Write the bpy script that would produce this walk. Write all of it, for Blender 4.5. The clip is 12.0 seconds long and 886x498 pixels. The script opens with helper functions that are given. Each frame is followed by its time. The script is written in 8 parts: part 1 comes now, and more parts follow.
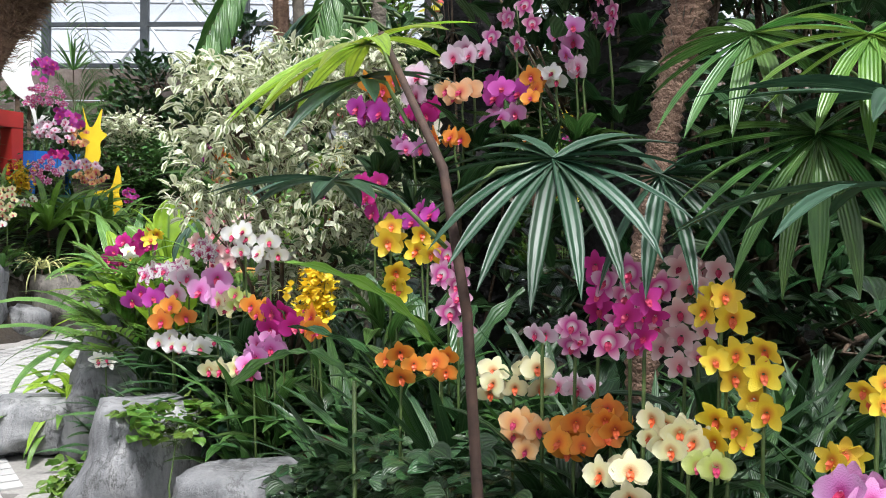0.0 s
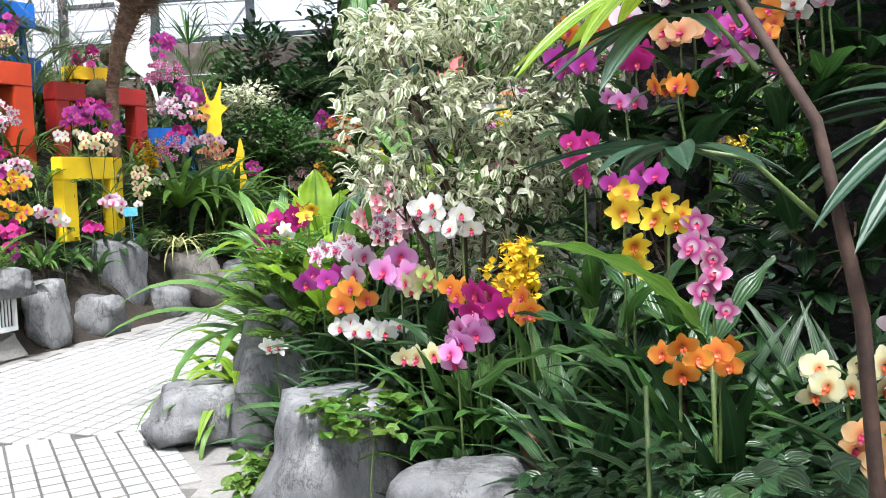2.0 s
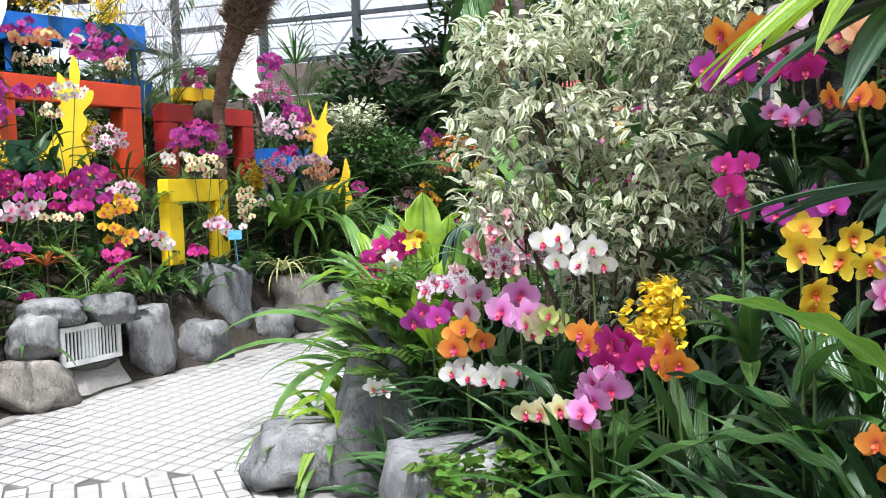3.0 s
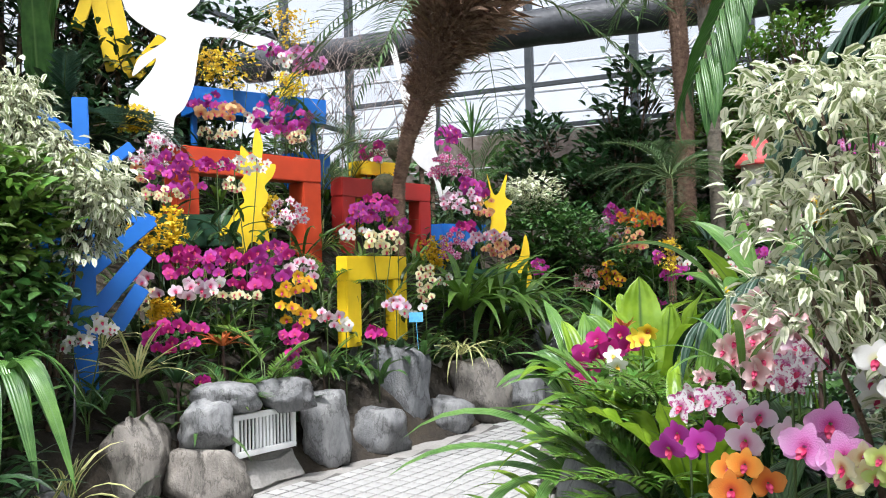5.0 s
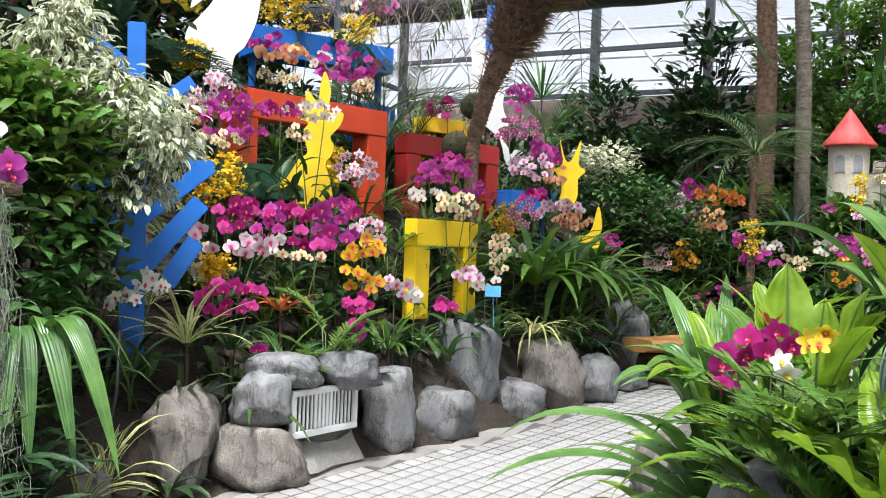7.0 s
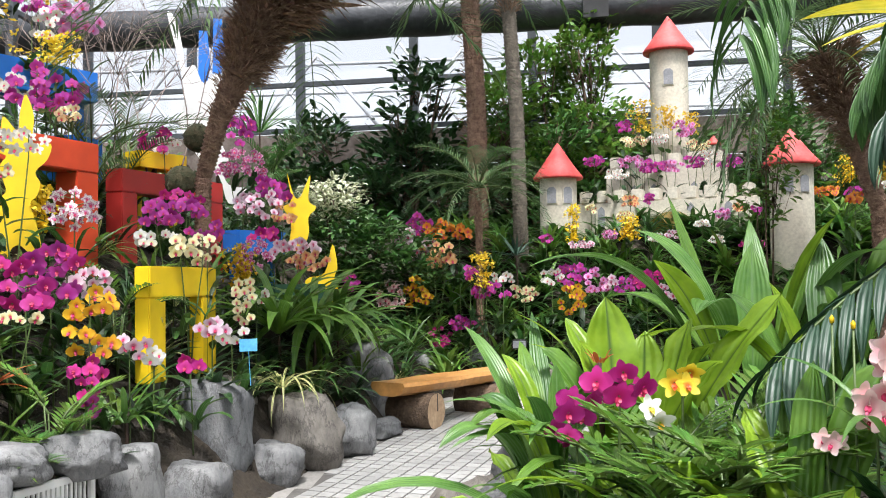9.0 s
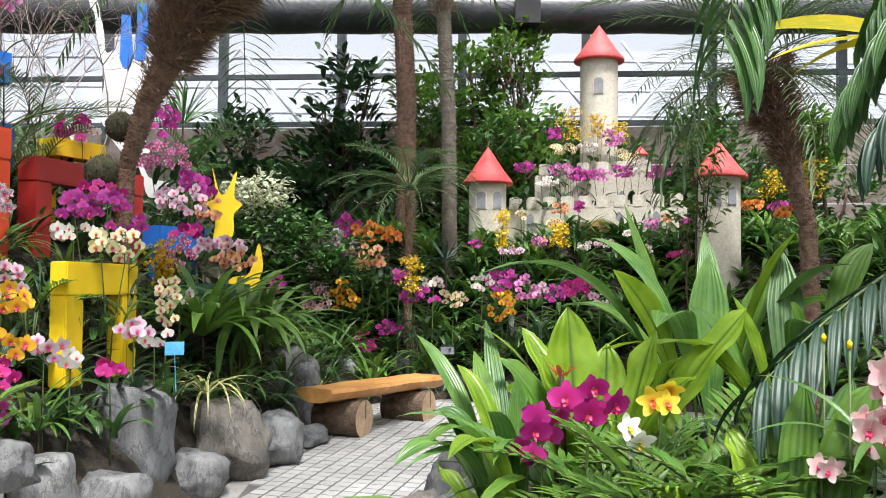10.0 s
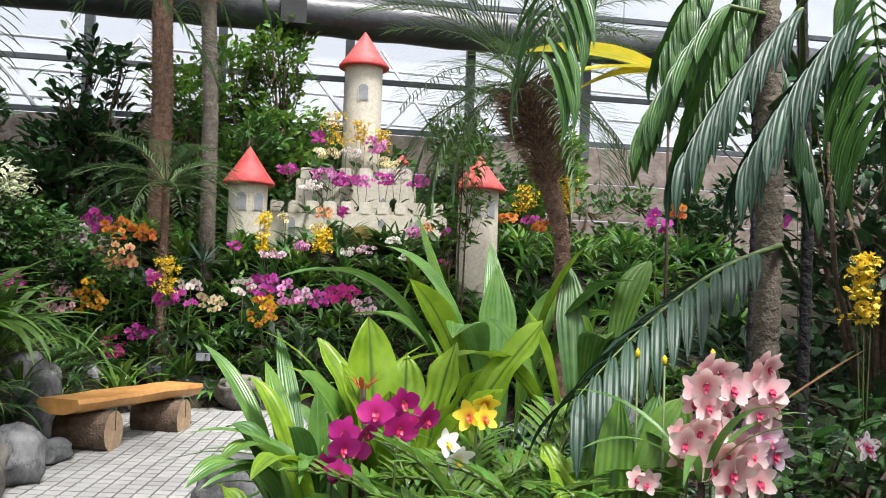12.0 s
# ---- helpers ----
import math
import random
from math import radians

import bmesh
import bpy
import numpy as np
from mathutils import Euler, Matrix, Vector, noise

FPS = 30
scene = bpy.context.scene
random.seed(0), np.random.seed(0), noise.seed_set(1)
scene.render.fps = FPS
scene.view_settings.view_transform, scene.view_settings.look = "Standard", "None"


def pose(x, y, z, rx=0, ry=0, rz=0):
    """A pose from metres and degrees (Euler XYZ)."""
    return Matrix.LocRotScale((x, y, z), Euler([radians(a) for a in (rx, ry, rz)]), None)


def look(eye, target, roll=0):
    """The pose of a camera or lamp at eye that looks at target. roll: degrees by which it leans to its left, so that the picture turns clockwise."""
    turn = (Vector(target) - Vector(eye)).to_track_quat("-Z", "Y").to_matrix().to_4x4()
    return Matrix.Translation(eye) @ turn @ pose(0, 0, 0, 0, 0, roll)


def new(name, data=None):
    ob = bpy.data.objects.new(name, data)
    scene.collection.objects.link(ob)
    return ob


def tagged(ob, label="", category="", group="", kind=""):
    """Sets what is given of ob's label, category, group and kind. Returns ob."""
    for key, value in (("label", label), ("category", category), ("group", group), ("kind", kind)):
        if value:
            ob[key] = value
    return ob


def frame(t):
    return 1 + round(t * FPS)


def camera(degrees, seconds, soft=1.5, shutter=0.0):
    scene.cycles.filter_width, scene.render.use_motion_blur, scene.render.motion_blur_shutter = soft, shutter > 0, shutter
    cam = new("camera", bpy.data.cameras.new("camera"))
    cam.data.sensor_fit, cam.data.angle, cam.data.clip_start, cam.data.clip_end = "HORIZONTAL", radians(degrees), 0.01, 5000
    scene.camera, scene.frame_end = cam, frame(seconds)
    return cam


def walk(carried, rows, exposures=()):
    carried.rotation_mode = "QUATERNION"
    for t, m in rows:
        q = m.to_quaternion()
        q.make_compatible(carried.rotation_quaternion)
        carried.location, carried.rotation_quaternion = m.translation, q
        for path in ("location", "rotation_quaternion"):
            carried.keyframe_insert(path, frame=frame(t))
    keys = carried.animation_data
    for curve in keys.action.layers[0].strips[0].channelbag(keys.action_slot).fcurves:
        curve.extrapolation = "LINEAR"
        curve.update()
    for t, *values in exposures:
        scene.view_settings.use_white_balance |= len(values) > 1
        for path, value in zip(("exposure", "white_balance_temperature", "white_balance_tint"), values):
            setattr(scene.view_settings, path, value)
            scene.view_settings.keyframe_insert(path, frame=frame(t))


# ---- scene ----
cam = camera(50.6, 12.0, soft=1.0)
EXPOSURES = [(0, 1.27, 6080, 11), (0.5, 1.6, 6050, 11), (1.5, 1.62, 6020, 11), (2.5, 1.38, 5950, 11), (4.5, 1.3, 6000, 11), (6, 1.18, 6050, 11), (8.5, 1.28, 6180, 11), (12, 1.18, 6260, 11.5)]
PATH = [
    (0, (0.085, 0.371, 1.466), (0.037, 2.369, 1.4), 1.0),
    (0.5, (0.018, 0.486, 1.458), (-0.082, 2.479, 1.334), 1.2),
    (1, (-0.071, 0.591, 1.462), (-0.206, 2.577, 1.269), 2.2),
    (1.5, (-0.235, 0.651, 1.491), (-0.302, 2.638, 1.276), -0.6),
    (2, (-0.325, 0.724, 1.499), (-0.577, 2.702, 1.344), -1.9),
    (2.5, (-0.377, 0.921, 1.516), (-0.799, 2.87, 1.369), -1.8),
    (2.7, (-0.394, 0.995, 1.523), (-0.839, 2.94, 1.383), -1.9),
    (4.3, (-0.715, 1.494, 1.597), (-1.357, 3.388, 1.657), -2.1),
    (4.5, (-0.725, 1.526, 1.595), (-1.418, 3.401, 1.66), -1.8),
    (5, (-0.883, 1.638, 1.599), (-1.662, 3.48, 1.654), -1.3),
    (5.5, (-1.018, 1.708, 1.599), (-1.87, 3.517, 1.63), -0.3),
    (6, (-1.167, 1.862, 1.619), (-2.16, 3.599, 1.622), -1.0),
    (6.5, (-1.297, 2.005, 1.6), (-2.246, 3.765, 1.555), 0.8),
    (6.7, (-1.375, 2.05, 1.611), (-2.278, 3.834, 1.571), 1.7),
    (8.3, (-1.782, 2.514, 1.609), (-2.248, 4.458, 1.682), 0.9),
    (8.5, (-1.85, 2.536, 1.609), (-2.218, 4.5, 1.684), 1.5),
    (9, (-2.066, 2.579, 1.631), (-2.263, 4.568, 1.705), -0.8),
    (9.5, (-2.176, 2.682, 1.634), (-2.317, 4.676, 1.709), -0.3),
    (10, (-2.242, 2.781, 1.642), (-2.255, 4.779, 1.722), 0.6),
    (10.5, (-2.334, 2.871, 1.655), (-2.109, 4.857, 1.735), 0.7),
    (11, (-2.413, 2.937, 1.652), (-2.075, 4.907, 1.735), 0.9),
    (11.5, (-2.432, 2.948, 1.654), (-1.957, 4.889, 1.727), 1.8),
    (12, (-2.441, 2.937, 1.653), (-1.915, 4.864, 1.754), 1.9),
]
walk(cam, [(t, look(eye, target, roll)) for t, eye, target, roll in PATH], EXPOSURES)


# ---- light ----
world = bpy.data.worlds.new("sky")
scene.world = world
world.use_nodes = True
wn, wl = world.node_tree.nodes, world.node_tree.links
sky = wn.new("ShaderNodeTexSky")
sky.sky_type, sky.sun_disc = "NISHITA", False
sky.sun_elevation, sky.sun_rotation = radians(66), radians(164)
sky.dust_density, sky.air_density = 4.0, 1.0
wn["Background"].inputs["Strength"].default_value = 0.125
haze = wn.new("ShaderNodeHueSaturation")
haze.inputs["Saturation"].default_value = 0.15
wl.new(sky.outputs["Color"], haze.inputs["Color"])
wl.new(haze.outputs["Color"], wn["Background"].inputs["Color"])
sun_data = bpy.data.lights.new("sun", "SUN")
sun_data.energy, sun_data.angle, sun_data.color = 3.0, radians(12), (1.0, 0.96, 0.9)
sun = new("sun", sun_data)
sun.matrix_world = look((1.0, -3.6, 8.6), (0, 0, 0))


# ---- materials ----
def nodes_of(name):
    m = bpy.data.materials.new(name)
    m.use_nodes = True
    t = m.node_tree
    return m, t, t.nodes["Principled BSDF"], t.nodes["Material Output"]


def ramp(t, stops):
    r = t.nodes.new("ShaderNodeValToRGB")
    e = r.color_ramp.elements
    while len(e) < len(stops):
        e.new(0.5)
    for el, (p, c) in zip(e, stops):
        el.position, el.color = p, (*c, 1)
    return r


def noise_tex(t, scale, detail=4.0, rough=0.6, coord="Object"):
    tc = t.nodes.new("ShaderNodeTexCoord")
    n = t.nodes.new("ShaderNodeTexNoise")
    n.inputs["Scale"].default_value, n.inputs["Detail"].default_value, n.inputs["Roughness"].default_value = scale, detail, rough
    t.links.new(tc.outputs[coord], n.inputs["Vector"])
    return n


def mixer(t, kind, fac, a, b):
    m = t.nodes.new("ShaderNodeMix")
    m.data_type, m.blend_type = "RGBA", kind
    for sock, val in ((m.inputs[0], fac), (m.inputs[6], a), (m.inputs[7], b)):
        if isinstance(val, bpy.types.NodeSocket):
            t.links.new(val, sock)
        elif isinstance(val, tuple):
            sock.default_value = (*val, 1)
        else:
            sock.default_value = val
    return m.outputs[2]


def bump(t, bsdf, height, strength=0.3, dist=0.01):
    b = t.nodes.new("ShaderNodeBump")
    b.inputs["Strength"].default_value, b.inputs["Distance"].default_value = strength, dist
    t.links.new(height, b.inputs["Height"])
    t.links.new(b.outputs["Normal"], bsdf.inputs["Normal"])


def random_value(t, lo, hi):
    o = t.nodes.new("ShaderNodeObjectInfo")
    m = t.nodes.new("ShaderNodeMapRange")
    m.inputs["To Min"].default_value, m.inputs["To Max"].default_value = lo, hi
    t.links.new(o.outputs["Random"], m.inputs["Value"])
    return m.outputs["Result"]


def island_value(t, lo, hi):
    o = t.nodes.new("ShaderNodeNewGeometry")
    m = t.nodes.new("ShaderNodeMapRange")
    m.inputs["To Min"].default_value, m.inputs["To Max"].default_value = lo, hi
    t.links.new(o.outputs["Random Per Island"], m.inputs["Value"])
    return m.outputs["Result"]


def hsv(t, col, hue=None, sat=None, val=None):
    h = t.nodes.new("ShaderNodeHueSaturation")
    t.links.new(col, h.inputs["Color"])
    for key, v in (("Hue", hue), ("Saturation", sat), ("Value", val)):
        if v is not None:
            t.links.new(v, h.inputs[key])
    return h.outputs["Color"]


def plain_mat(name, a, b, scale=6.0, rough=0.6, relief=0.2, fine=60.0, metal=0.0, dist=0.004):
    """Two tones by a broad noise, fine grain in colour and relief."""
    m, t, p, _ = nodes_of(name)
    n1, n2 = noise_tex(t, scale), noise_tex(t, fine, 3)
    r = ramp(t, [(0.35, a), (0.65, b)])
    t.links.new(n1.outputs["Fac"], r.inputs["Fac"])
    g = ramp(t, [(0.3, (0.8, 0.8, 0.8)), (0.7, (1.1, 1.1, 1.1))])
    t.links.new(n2.outputs["Fac"], g.inputs["Fac"])
    c = mixer(t, "MULTIPLY", 1.0, r.outputs["Color"], g.outputs["Color"])
    t.links.new(c, p.inputs["Base Color"])
    p.inputs["Roughness"].default_value, p.inputs["Metallic"].default_value = rough, metal
    bump(t, p, n2.outputs["Fac"], relief, dist)
    return m


def leaf_mat(name, dark, light, rib, rough=0.4, glow=0.25, veins=34.0, edge=None, spec=0.5):
    """A leaf: u runs across the blade, v along it. edge: colour of a variegated rim."""
    m, t, p, out = nodes_of(name)
    n = noise_tex(t, 9.0, 3)
    r = ramp(t, [(0.3, dark), (0.7, light)])
    t.links.new(n.outputs["Fac"], r.inputs["Fac"])
    c = hsv(t, r.outputs["Color"], island_value(t, 0.475, 0.52), None, island_value(t, 0.7, 1.35))
    uv = t.nodes.new("ShaderNodeUVMap")
    sep = t.nodes.new("ShaderNodeSeparateXYZ")
    t.links.new(uv.outputs["UV"], sep.inputs["Vector"])
    d = t.nodes.new("ShaderNodeMath")
    d.operation = "SUBTRACT"
    d.inputs[1].default_value = 0.5
    t.links.new(sep.outputs["X"], d.inputs[0])
    ab = t.nodes.new("ShaderNodeMath")
    ab.operation = "ABSOLUTE"
    t.links.new(d.outputs[0], ab.inputs[0])
    if edge:
        n2 = noise_tex(t, 40.0, 2)
        ad = t.nodes.new("ShaderNodeMath")
        ad.operation = "MULTIPLY_ADD"
        ad.inputs[1].default_value = 0.5
        t.links.new(n2.outputs["Fac"], ad.inputs[0])
        t.links.new(ab.outputs[0], ad.inputs[2])
        own = t.nodes.new("ShaderNodeMath")
        own.operation = "ADD"
        t.links.new(island_value(t, -0.16, 0.2), own.inputs[1])
        t.links.new(ad.outputs[0], own.inputs[0])
        er = ramp(t, [(0.36, (0, 0, 0)), (0.46, (1, 1, 1))])
        t.links.new(own.outputs[0], er.inputs["Fac"])
        c = mixer(t, "MIX", er.outputs["Color"], c, edge)
    rr = ramp(t, [(0.0, (1, 1, 1)), (0.06, (0, 0, 0))])
    t.links.new(ab.outputs[0], rr.inputs["Fac"])
    c = mixer(t, "MIX", rr.outputs["Color"], c, rib)
    if veins:
        w = t.nodes.new("ShaderNodeMath")
        w.operation = "MULTIPLY"
        w.inputs[1].default_value = veins
        t.links.new(sep.outputs["X"], w.inputs[0])
        s = t.nodes.new("ShaderNodeMath")
        s.operation = "SINE"
        t.links.new(w.outputs[0], s.inputs[0])
        bump(t, p, s.outputs[0], 0.35, 0.004)
    t.links.new(c, p.inputs["Base Color"])
    p.inputs["Roughness"].default_value = rough
    p.inputs["Specular IOR Level"].default_value = spec
    tr = t.nodes.new("ShaderNodeBsdfTranslucent")
    t.links.new(hsv(t, c), tr.inputs["Color"])
    mx = t.nodes.new("ShaderNodeMixShader")
    mx.inputs["Fac"].default_value = glow
    t.links.new(p.outputs["BSDF"], mx.inputs[1])
    t.links.new(tr.outputs["BSDF"], mx.inputs[2])
    t.links.new(mx.outputs["Shader"], out.inputs["Surface"])
    return m


def petal_mat(name, heart, body, rim, spots=None):
    """A flower: colour runs from its heart to its rim; spots: blotches of that colour."""
    m, t, p, out = nodes_of(name)
    tc = t.nodes.new("ShaderNodeTexCoord")
    ln = t.nodes.new("ShaderNodeVectorMath")
    ln.operation = "LENGTH"
    t.links.new(tc.outputs["Object"], ln.inputs[0])
    r = ramp(t, [(0.1, heart), (0.45, body), (0.95, rim)])
    t.links.new(ln.outputs["Value"], r.inputs["Fac"])
    c = r.outputs["Color"]
    n = noise_tex(t, 3.5, 3)
    if spots:
        sr = ramp(t, [(0.5, (0, 0, 0)), (0.6, (1, 1, 1))])
        t.links.new(n.outputs["Fac"], sr.inputs["Fac"])
        c = mixer(t, "MIX", sr.outputs["Color"], c, spots)
    c = hsv(t, c, random_value(t, 0.49, 0.51), None, random_value(t, 0.8, 1.12))
    t.links.new(c, p.inputs["Base Color"])
    p.inputs["Roughness"].default_value = 0.55
    n2 = noise_tex(t, 14.0, 2)
    bump(t, p, n2.outputs["Fac"], 0.25, 0.05)
    tr = t.nodes.new("ShaderNodeBsdfTranslucent")
    t.links.new(c, tr.inputs["Color"])
    mx = t.nodes.new("ShaderNodeMixShader")
    mx.inputs["Fac"].default_value = 0.3
    t.links.new(p.outputs["BSDF"], mx.inputs[1])
    t.links.new(tr.outputs["BSDF"], mx.inputs[2])
    t.links.new(mx.outputs["Shader"], out.inputs["Surface"])
    return m


def paint_mat(name, col, rough=0.45):
    """Brushed paint on plywood, with faint streaks and scuffs."""
    m, t, p, _ = nodes_of(name)
    n1, n2 = noise_tex(t, 3.0, 5), noise_tex(t, 45.0, 4)
    r = ramp(t, [(0.3, tuple(c * 0.82 for c in col)), (0.7, tuple(min(1, c * 1.06) for c in col))])
    t.links.new(n1.outputs["Fac"], r.inputs["Fac"])
    g = ramp(t, [(0.2, (0.8, 0.77, 0.73)), (0.32, (1, 1, 1))])
    t.links.new(n2.outputs["Fac"], g.inputs["Fac"])
    t.links.new(mixer(t, "MULTIPLY", 0.5, r.outputs["Color"], g.outputs["Color"]), p.inputs["Base Color"])
    p.inputs["Roughness"].default_value = rough
    bump(t, p, n2.outputs["Fac"], 0.15, 0.002)
    return m


def rock_mat(name, dark, mid, light):
    m, t, p, _ = nodes_of(name)
    n1, n2, n3 = noise_tex(t, 2.2, 8, 0.7), noise_tex(t, 14.0, 8, 0.75), noise_tex(t, 70.0, 4)
    flow, place = t.nodes.new("ShaderNodeMapping"), t.nodes.new("ShaderNodeTexCoord")
    flow.inputs["Scale"].default_value, flow.inputs["Rotation"].default_value = (1.0, 1.0, 0.28), (0.35, 0.5, 0.0)
    t.links.new(place.outputs["Object"], flow.inputs["Vector"])
    for n in (n1, n2):
        t.links.new(flow.outputs["Vector"], n.inputs["Vector"])
    r = ramp(t, [(0.3, dark), (0.5, mid), (0.72, light)])
    t.links.new(n1.outputs["Fac"], r.inputs["Fac"])
    g = ramp(t, [(0.3, (0.5, 0.5, 0.5)), (0.5, (0.95, 0.95, 0.95)), (0.72, (1.3, 1.28, 1.24))])
    t.links.new(n2.outputs["Fac"], g.inputs["Fac"])
    c = mixer(t, "MULTIPLY", 1.0, r.outputs["Color"], g.outputs["Color"])
    vo = t.nodes.new("ShaderNodeTexVoronoi")
    vo.feature = "DISTANCE_TO_EDGE"
    vo.inputs["Scale"].default_value = 3.2
    tc = t.nodes.new("ShaderNodeTexCoord")
    ad = t.nodes.new("ShaderNodeVectorMath")
    ad.operation = "MULTIPLY_ADD"
    ad.inputs[1].default_value = (0.35, 0.35, 0.35)
    t.links.new(n2.outputs["Color"], ad.inputs[0])
    t.links.new(tc.outputs["Object"], ad.inputs[2])
    t.links.new(ad.outputs["Vector"], vo.inputs["Vector"])
    cr = ramp(t, [(0.0, (0.35, 0.34, 0.33)), (0.045, (1, 1, 1))])
    t.links.new(vo.outputs["Distance"], cr.inputs["Fac"])
    c = mixer(t, "MULTIPLY", 0.85, c, cr.outputs["Color"])
    t.links.new(hsv(t, c, None, None, random_value(t, 0.75, 1.2)), p.inputs["Base Color"])
    p.inputs["Roughness"].default_value = 0.75
    h = mixer(t, "MIX", 0.35, n2.outputs["Color"], n3.outputs["Color"])
    bump(t, p, h, 0.75, 0.03)
    return m


M = {}
M["soil"] = plain_mat("soil", (0.018, 0.014, 0.01), (0.045, 0.034, 0.022), 4, 0.95, 0.8, 30, dist=0.03)
M["concrete"] = plain_mat("concrete", (0.2, 0.19, 0.175), (0.3, 0.285, 0.265), 2, 0.85, 0.35, 50)
M["joint"] = plain_mat("joint", (0.07, 0.065, 0.06), (0.13, 0.12, 0.11), 3, 0.9, 0.4, 60)
M["tile"], _t, _p, _ = nodes_of("tile")
_n1, _n2 = noise_tex(_t, 1.3, 4), noise_tex(_t, 60.0, 3)
_r = ramp(_t, [(0.3, (0.27, 0.265, 0.255)), (0.7, (0.38, 0.375, 0.36))])
_t.links.new(_n1.outputs["Fac"], _r.inputs["Fac"])
_t.links.new(hsv(_t, _r.outputs["Color"], None, None, island_value(_t, 0.86, 1.08)), _p.inputs["Base Color"])
_p.inputs["Roughness"].default_value = 0.55
bump(_t, _p, _n2.outputs["Fac"], 0.25, 0.003)
M["rock"] = rock_mat("rock", (0.085, 0.087, 0.09), (0.17, 0.172, 0.175), (0.3, 0.3, 0.295))
M["rock_brown"] = rock_mat("rock_brown", (0.085, 0.075, 0.062), (0.18, 0.162, 0.14), (0.29, 0.265, 0.235))
M["rock_dark"] = rock_mat("rock_dark", (0.06, 0.065, 0.07), (0.12, 0.125, 0.13), (0.2, 0.2, 0.2))
M["white"] = paint_mat("white paint", (0.8, 0.8, 0.78))
M["yellow"] = paint_mat("yellow paint", (0.85, 0.58, 0.01))
M["blue"] = paint_mat("blue paint", (0.02, 0.17, 0.62))
M["red"] = paint_mat("orange red paint", (0.68, 0.075, 0.025))
M["crimson"] = paint_mat("crimson paint", (0.5, 0.035, 0.03))
M["green"] = paint_mat("green paint", (0.035, 0.11, 0.06))
M["castle"] = plain_mat("castle plaster", (0.52, 0.475, 0.385), (0.62, 0.575, 0.48), 1.6, 0.85, 0.35, 30, dist=0.006)
M["roof"] = plain_mat("roof red", (0.6, 0.06, 0.06), (0.75, 0.11, 0.1), 5, 0.6, 0.3, 25)
M["window_grey"] = plain_mat("window grey", (0.2, 0.21, 0.23), (0.3, 0.3, 0.32), 6, 0.7, 0.2)
M["niche"] = plain_mat("niche ochre", (0.3, 0.2, 0.06), (0.42, 0.3, 0.1), 6, 0.8, 0.3)
M["bench"] = plain_mat("bench wood", (0.42, 0.19, 0.05), (0.6, 0.31, 0.1), 3, 0.42, 0.3, 18)
M["bark"] = plain_mat("bark", (0.07, 0.045, 0.03), (0.16, 0.11, 0.07), 14, 0.9, 0.9, 40, dist=0.02)
M["endgrain"] = plain_mat("end grain", (0.36, 0.24, 0.14), (0.48, 0.34, 0.21), 8, 0.75, 0.4, 30)
M["frame"] = plain_mat("dark steel", (0.07, 0.08, 0.09), (0.11, 0.12, 0.13), 4, 0.5, 0.1, metal=0.3)
M["truss"] = plain_mat("galvanised steel", (0.5, 0.52, 0.55), (0.62, 0.64, 0.66), 4, 0.5, 0.1, metal=0.2)
M["duct"] = plain_mat("black duct film", (0.03, 0.032, 0.036), (0.055, 0.057, 0.062), 3, 0.4, 0.4, 12, dist=0.02)
M["boards"] = plain_mat("weathered boards", (0.16, 0.12, 0.1), (0.28, 0.23, 0.2), 5, 0.8, 0.4, 25)
M["black"] = plain_mat("black plastic", (0.012, 0.012, 0.012), (0.025, 0.025, 0.025), 5, 0.5, 0.1)
M["clay"] = plain_mat("clay pot", (0.2, 0.09, 0.05), (0.3, 0.15, 0.09), 8, 0.85, 0.3)
M["stem"] = plain_mat("flower stem", (0.06, 0.1, 0.025), (0.1, 0.15, 0.04), 20, 0.5, 0.1)
M["cane"] = plain_mat("brown cane", (0.03, 0.015, 0.01), (0.065, 0.034, 0.022), 20, 0.8, 0.5)
M["palm_bark"] = plain_mat("palm bark", (0.14, 0.08, 0.055), (0.3, 0.19, 0.13), 18, 0.95, 1.0, 50, dist=0.03)
M["palm_grey"] = plain_mat("ringed palm bark", (0.1, 0.085, 0.065), (0.19, 0.16, 0.125), 14, 0.9, 0.8, 40, dist=0.02)
M["fibre"] = plain_mat("palm fibre", (0.17, 0.095, 0.06), (0.36, 0.24, 0.16), 25, 0.95, 0.6, 60)
M["twig"] = plain_mat("bare twig", (0.2, 0.15, 0.13), (0.34, 0.27, 0.24), 20, 0.9, 0.4)
M["moss"] = plain_mat("grey moss strand", (0.2, 0.23, 0.16), (0.36, 0.39, 0.3), 12, 0.9, 0.2)
M["moss_core"] = plain_mat("moss ball", (0.035, 0.045, 0.018), (0.09, 0.075, 0.04), 25, 0.95, 0.8, 60, dist=0.01)
M["net"] = plain_mat("green netting", (0.02, 0.1, 0.09), (0.04, 0.16, 0.13), 12, 0.9, 0.2)
M["tag"] = plain_mat("blue tag", (0.1, 0.4, 0.7), (0.15, 0.5, 0.8), 8, 0.5, 0.1)
M["dark_trunk"] = plain_mat("dark trunk", (0.012, 0.011, 0.012), (0.03, 0.027, 0.027), 6, 0.95, 0.9, 20, dist=0.03)
M["backwall"] = plain_mat("pale plaster", (0.5, 0.44, 0.43), (0.62, 0.56, 0.55), 1.5, 0.9, 0.3, 20)

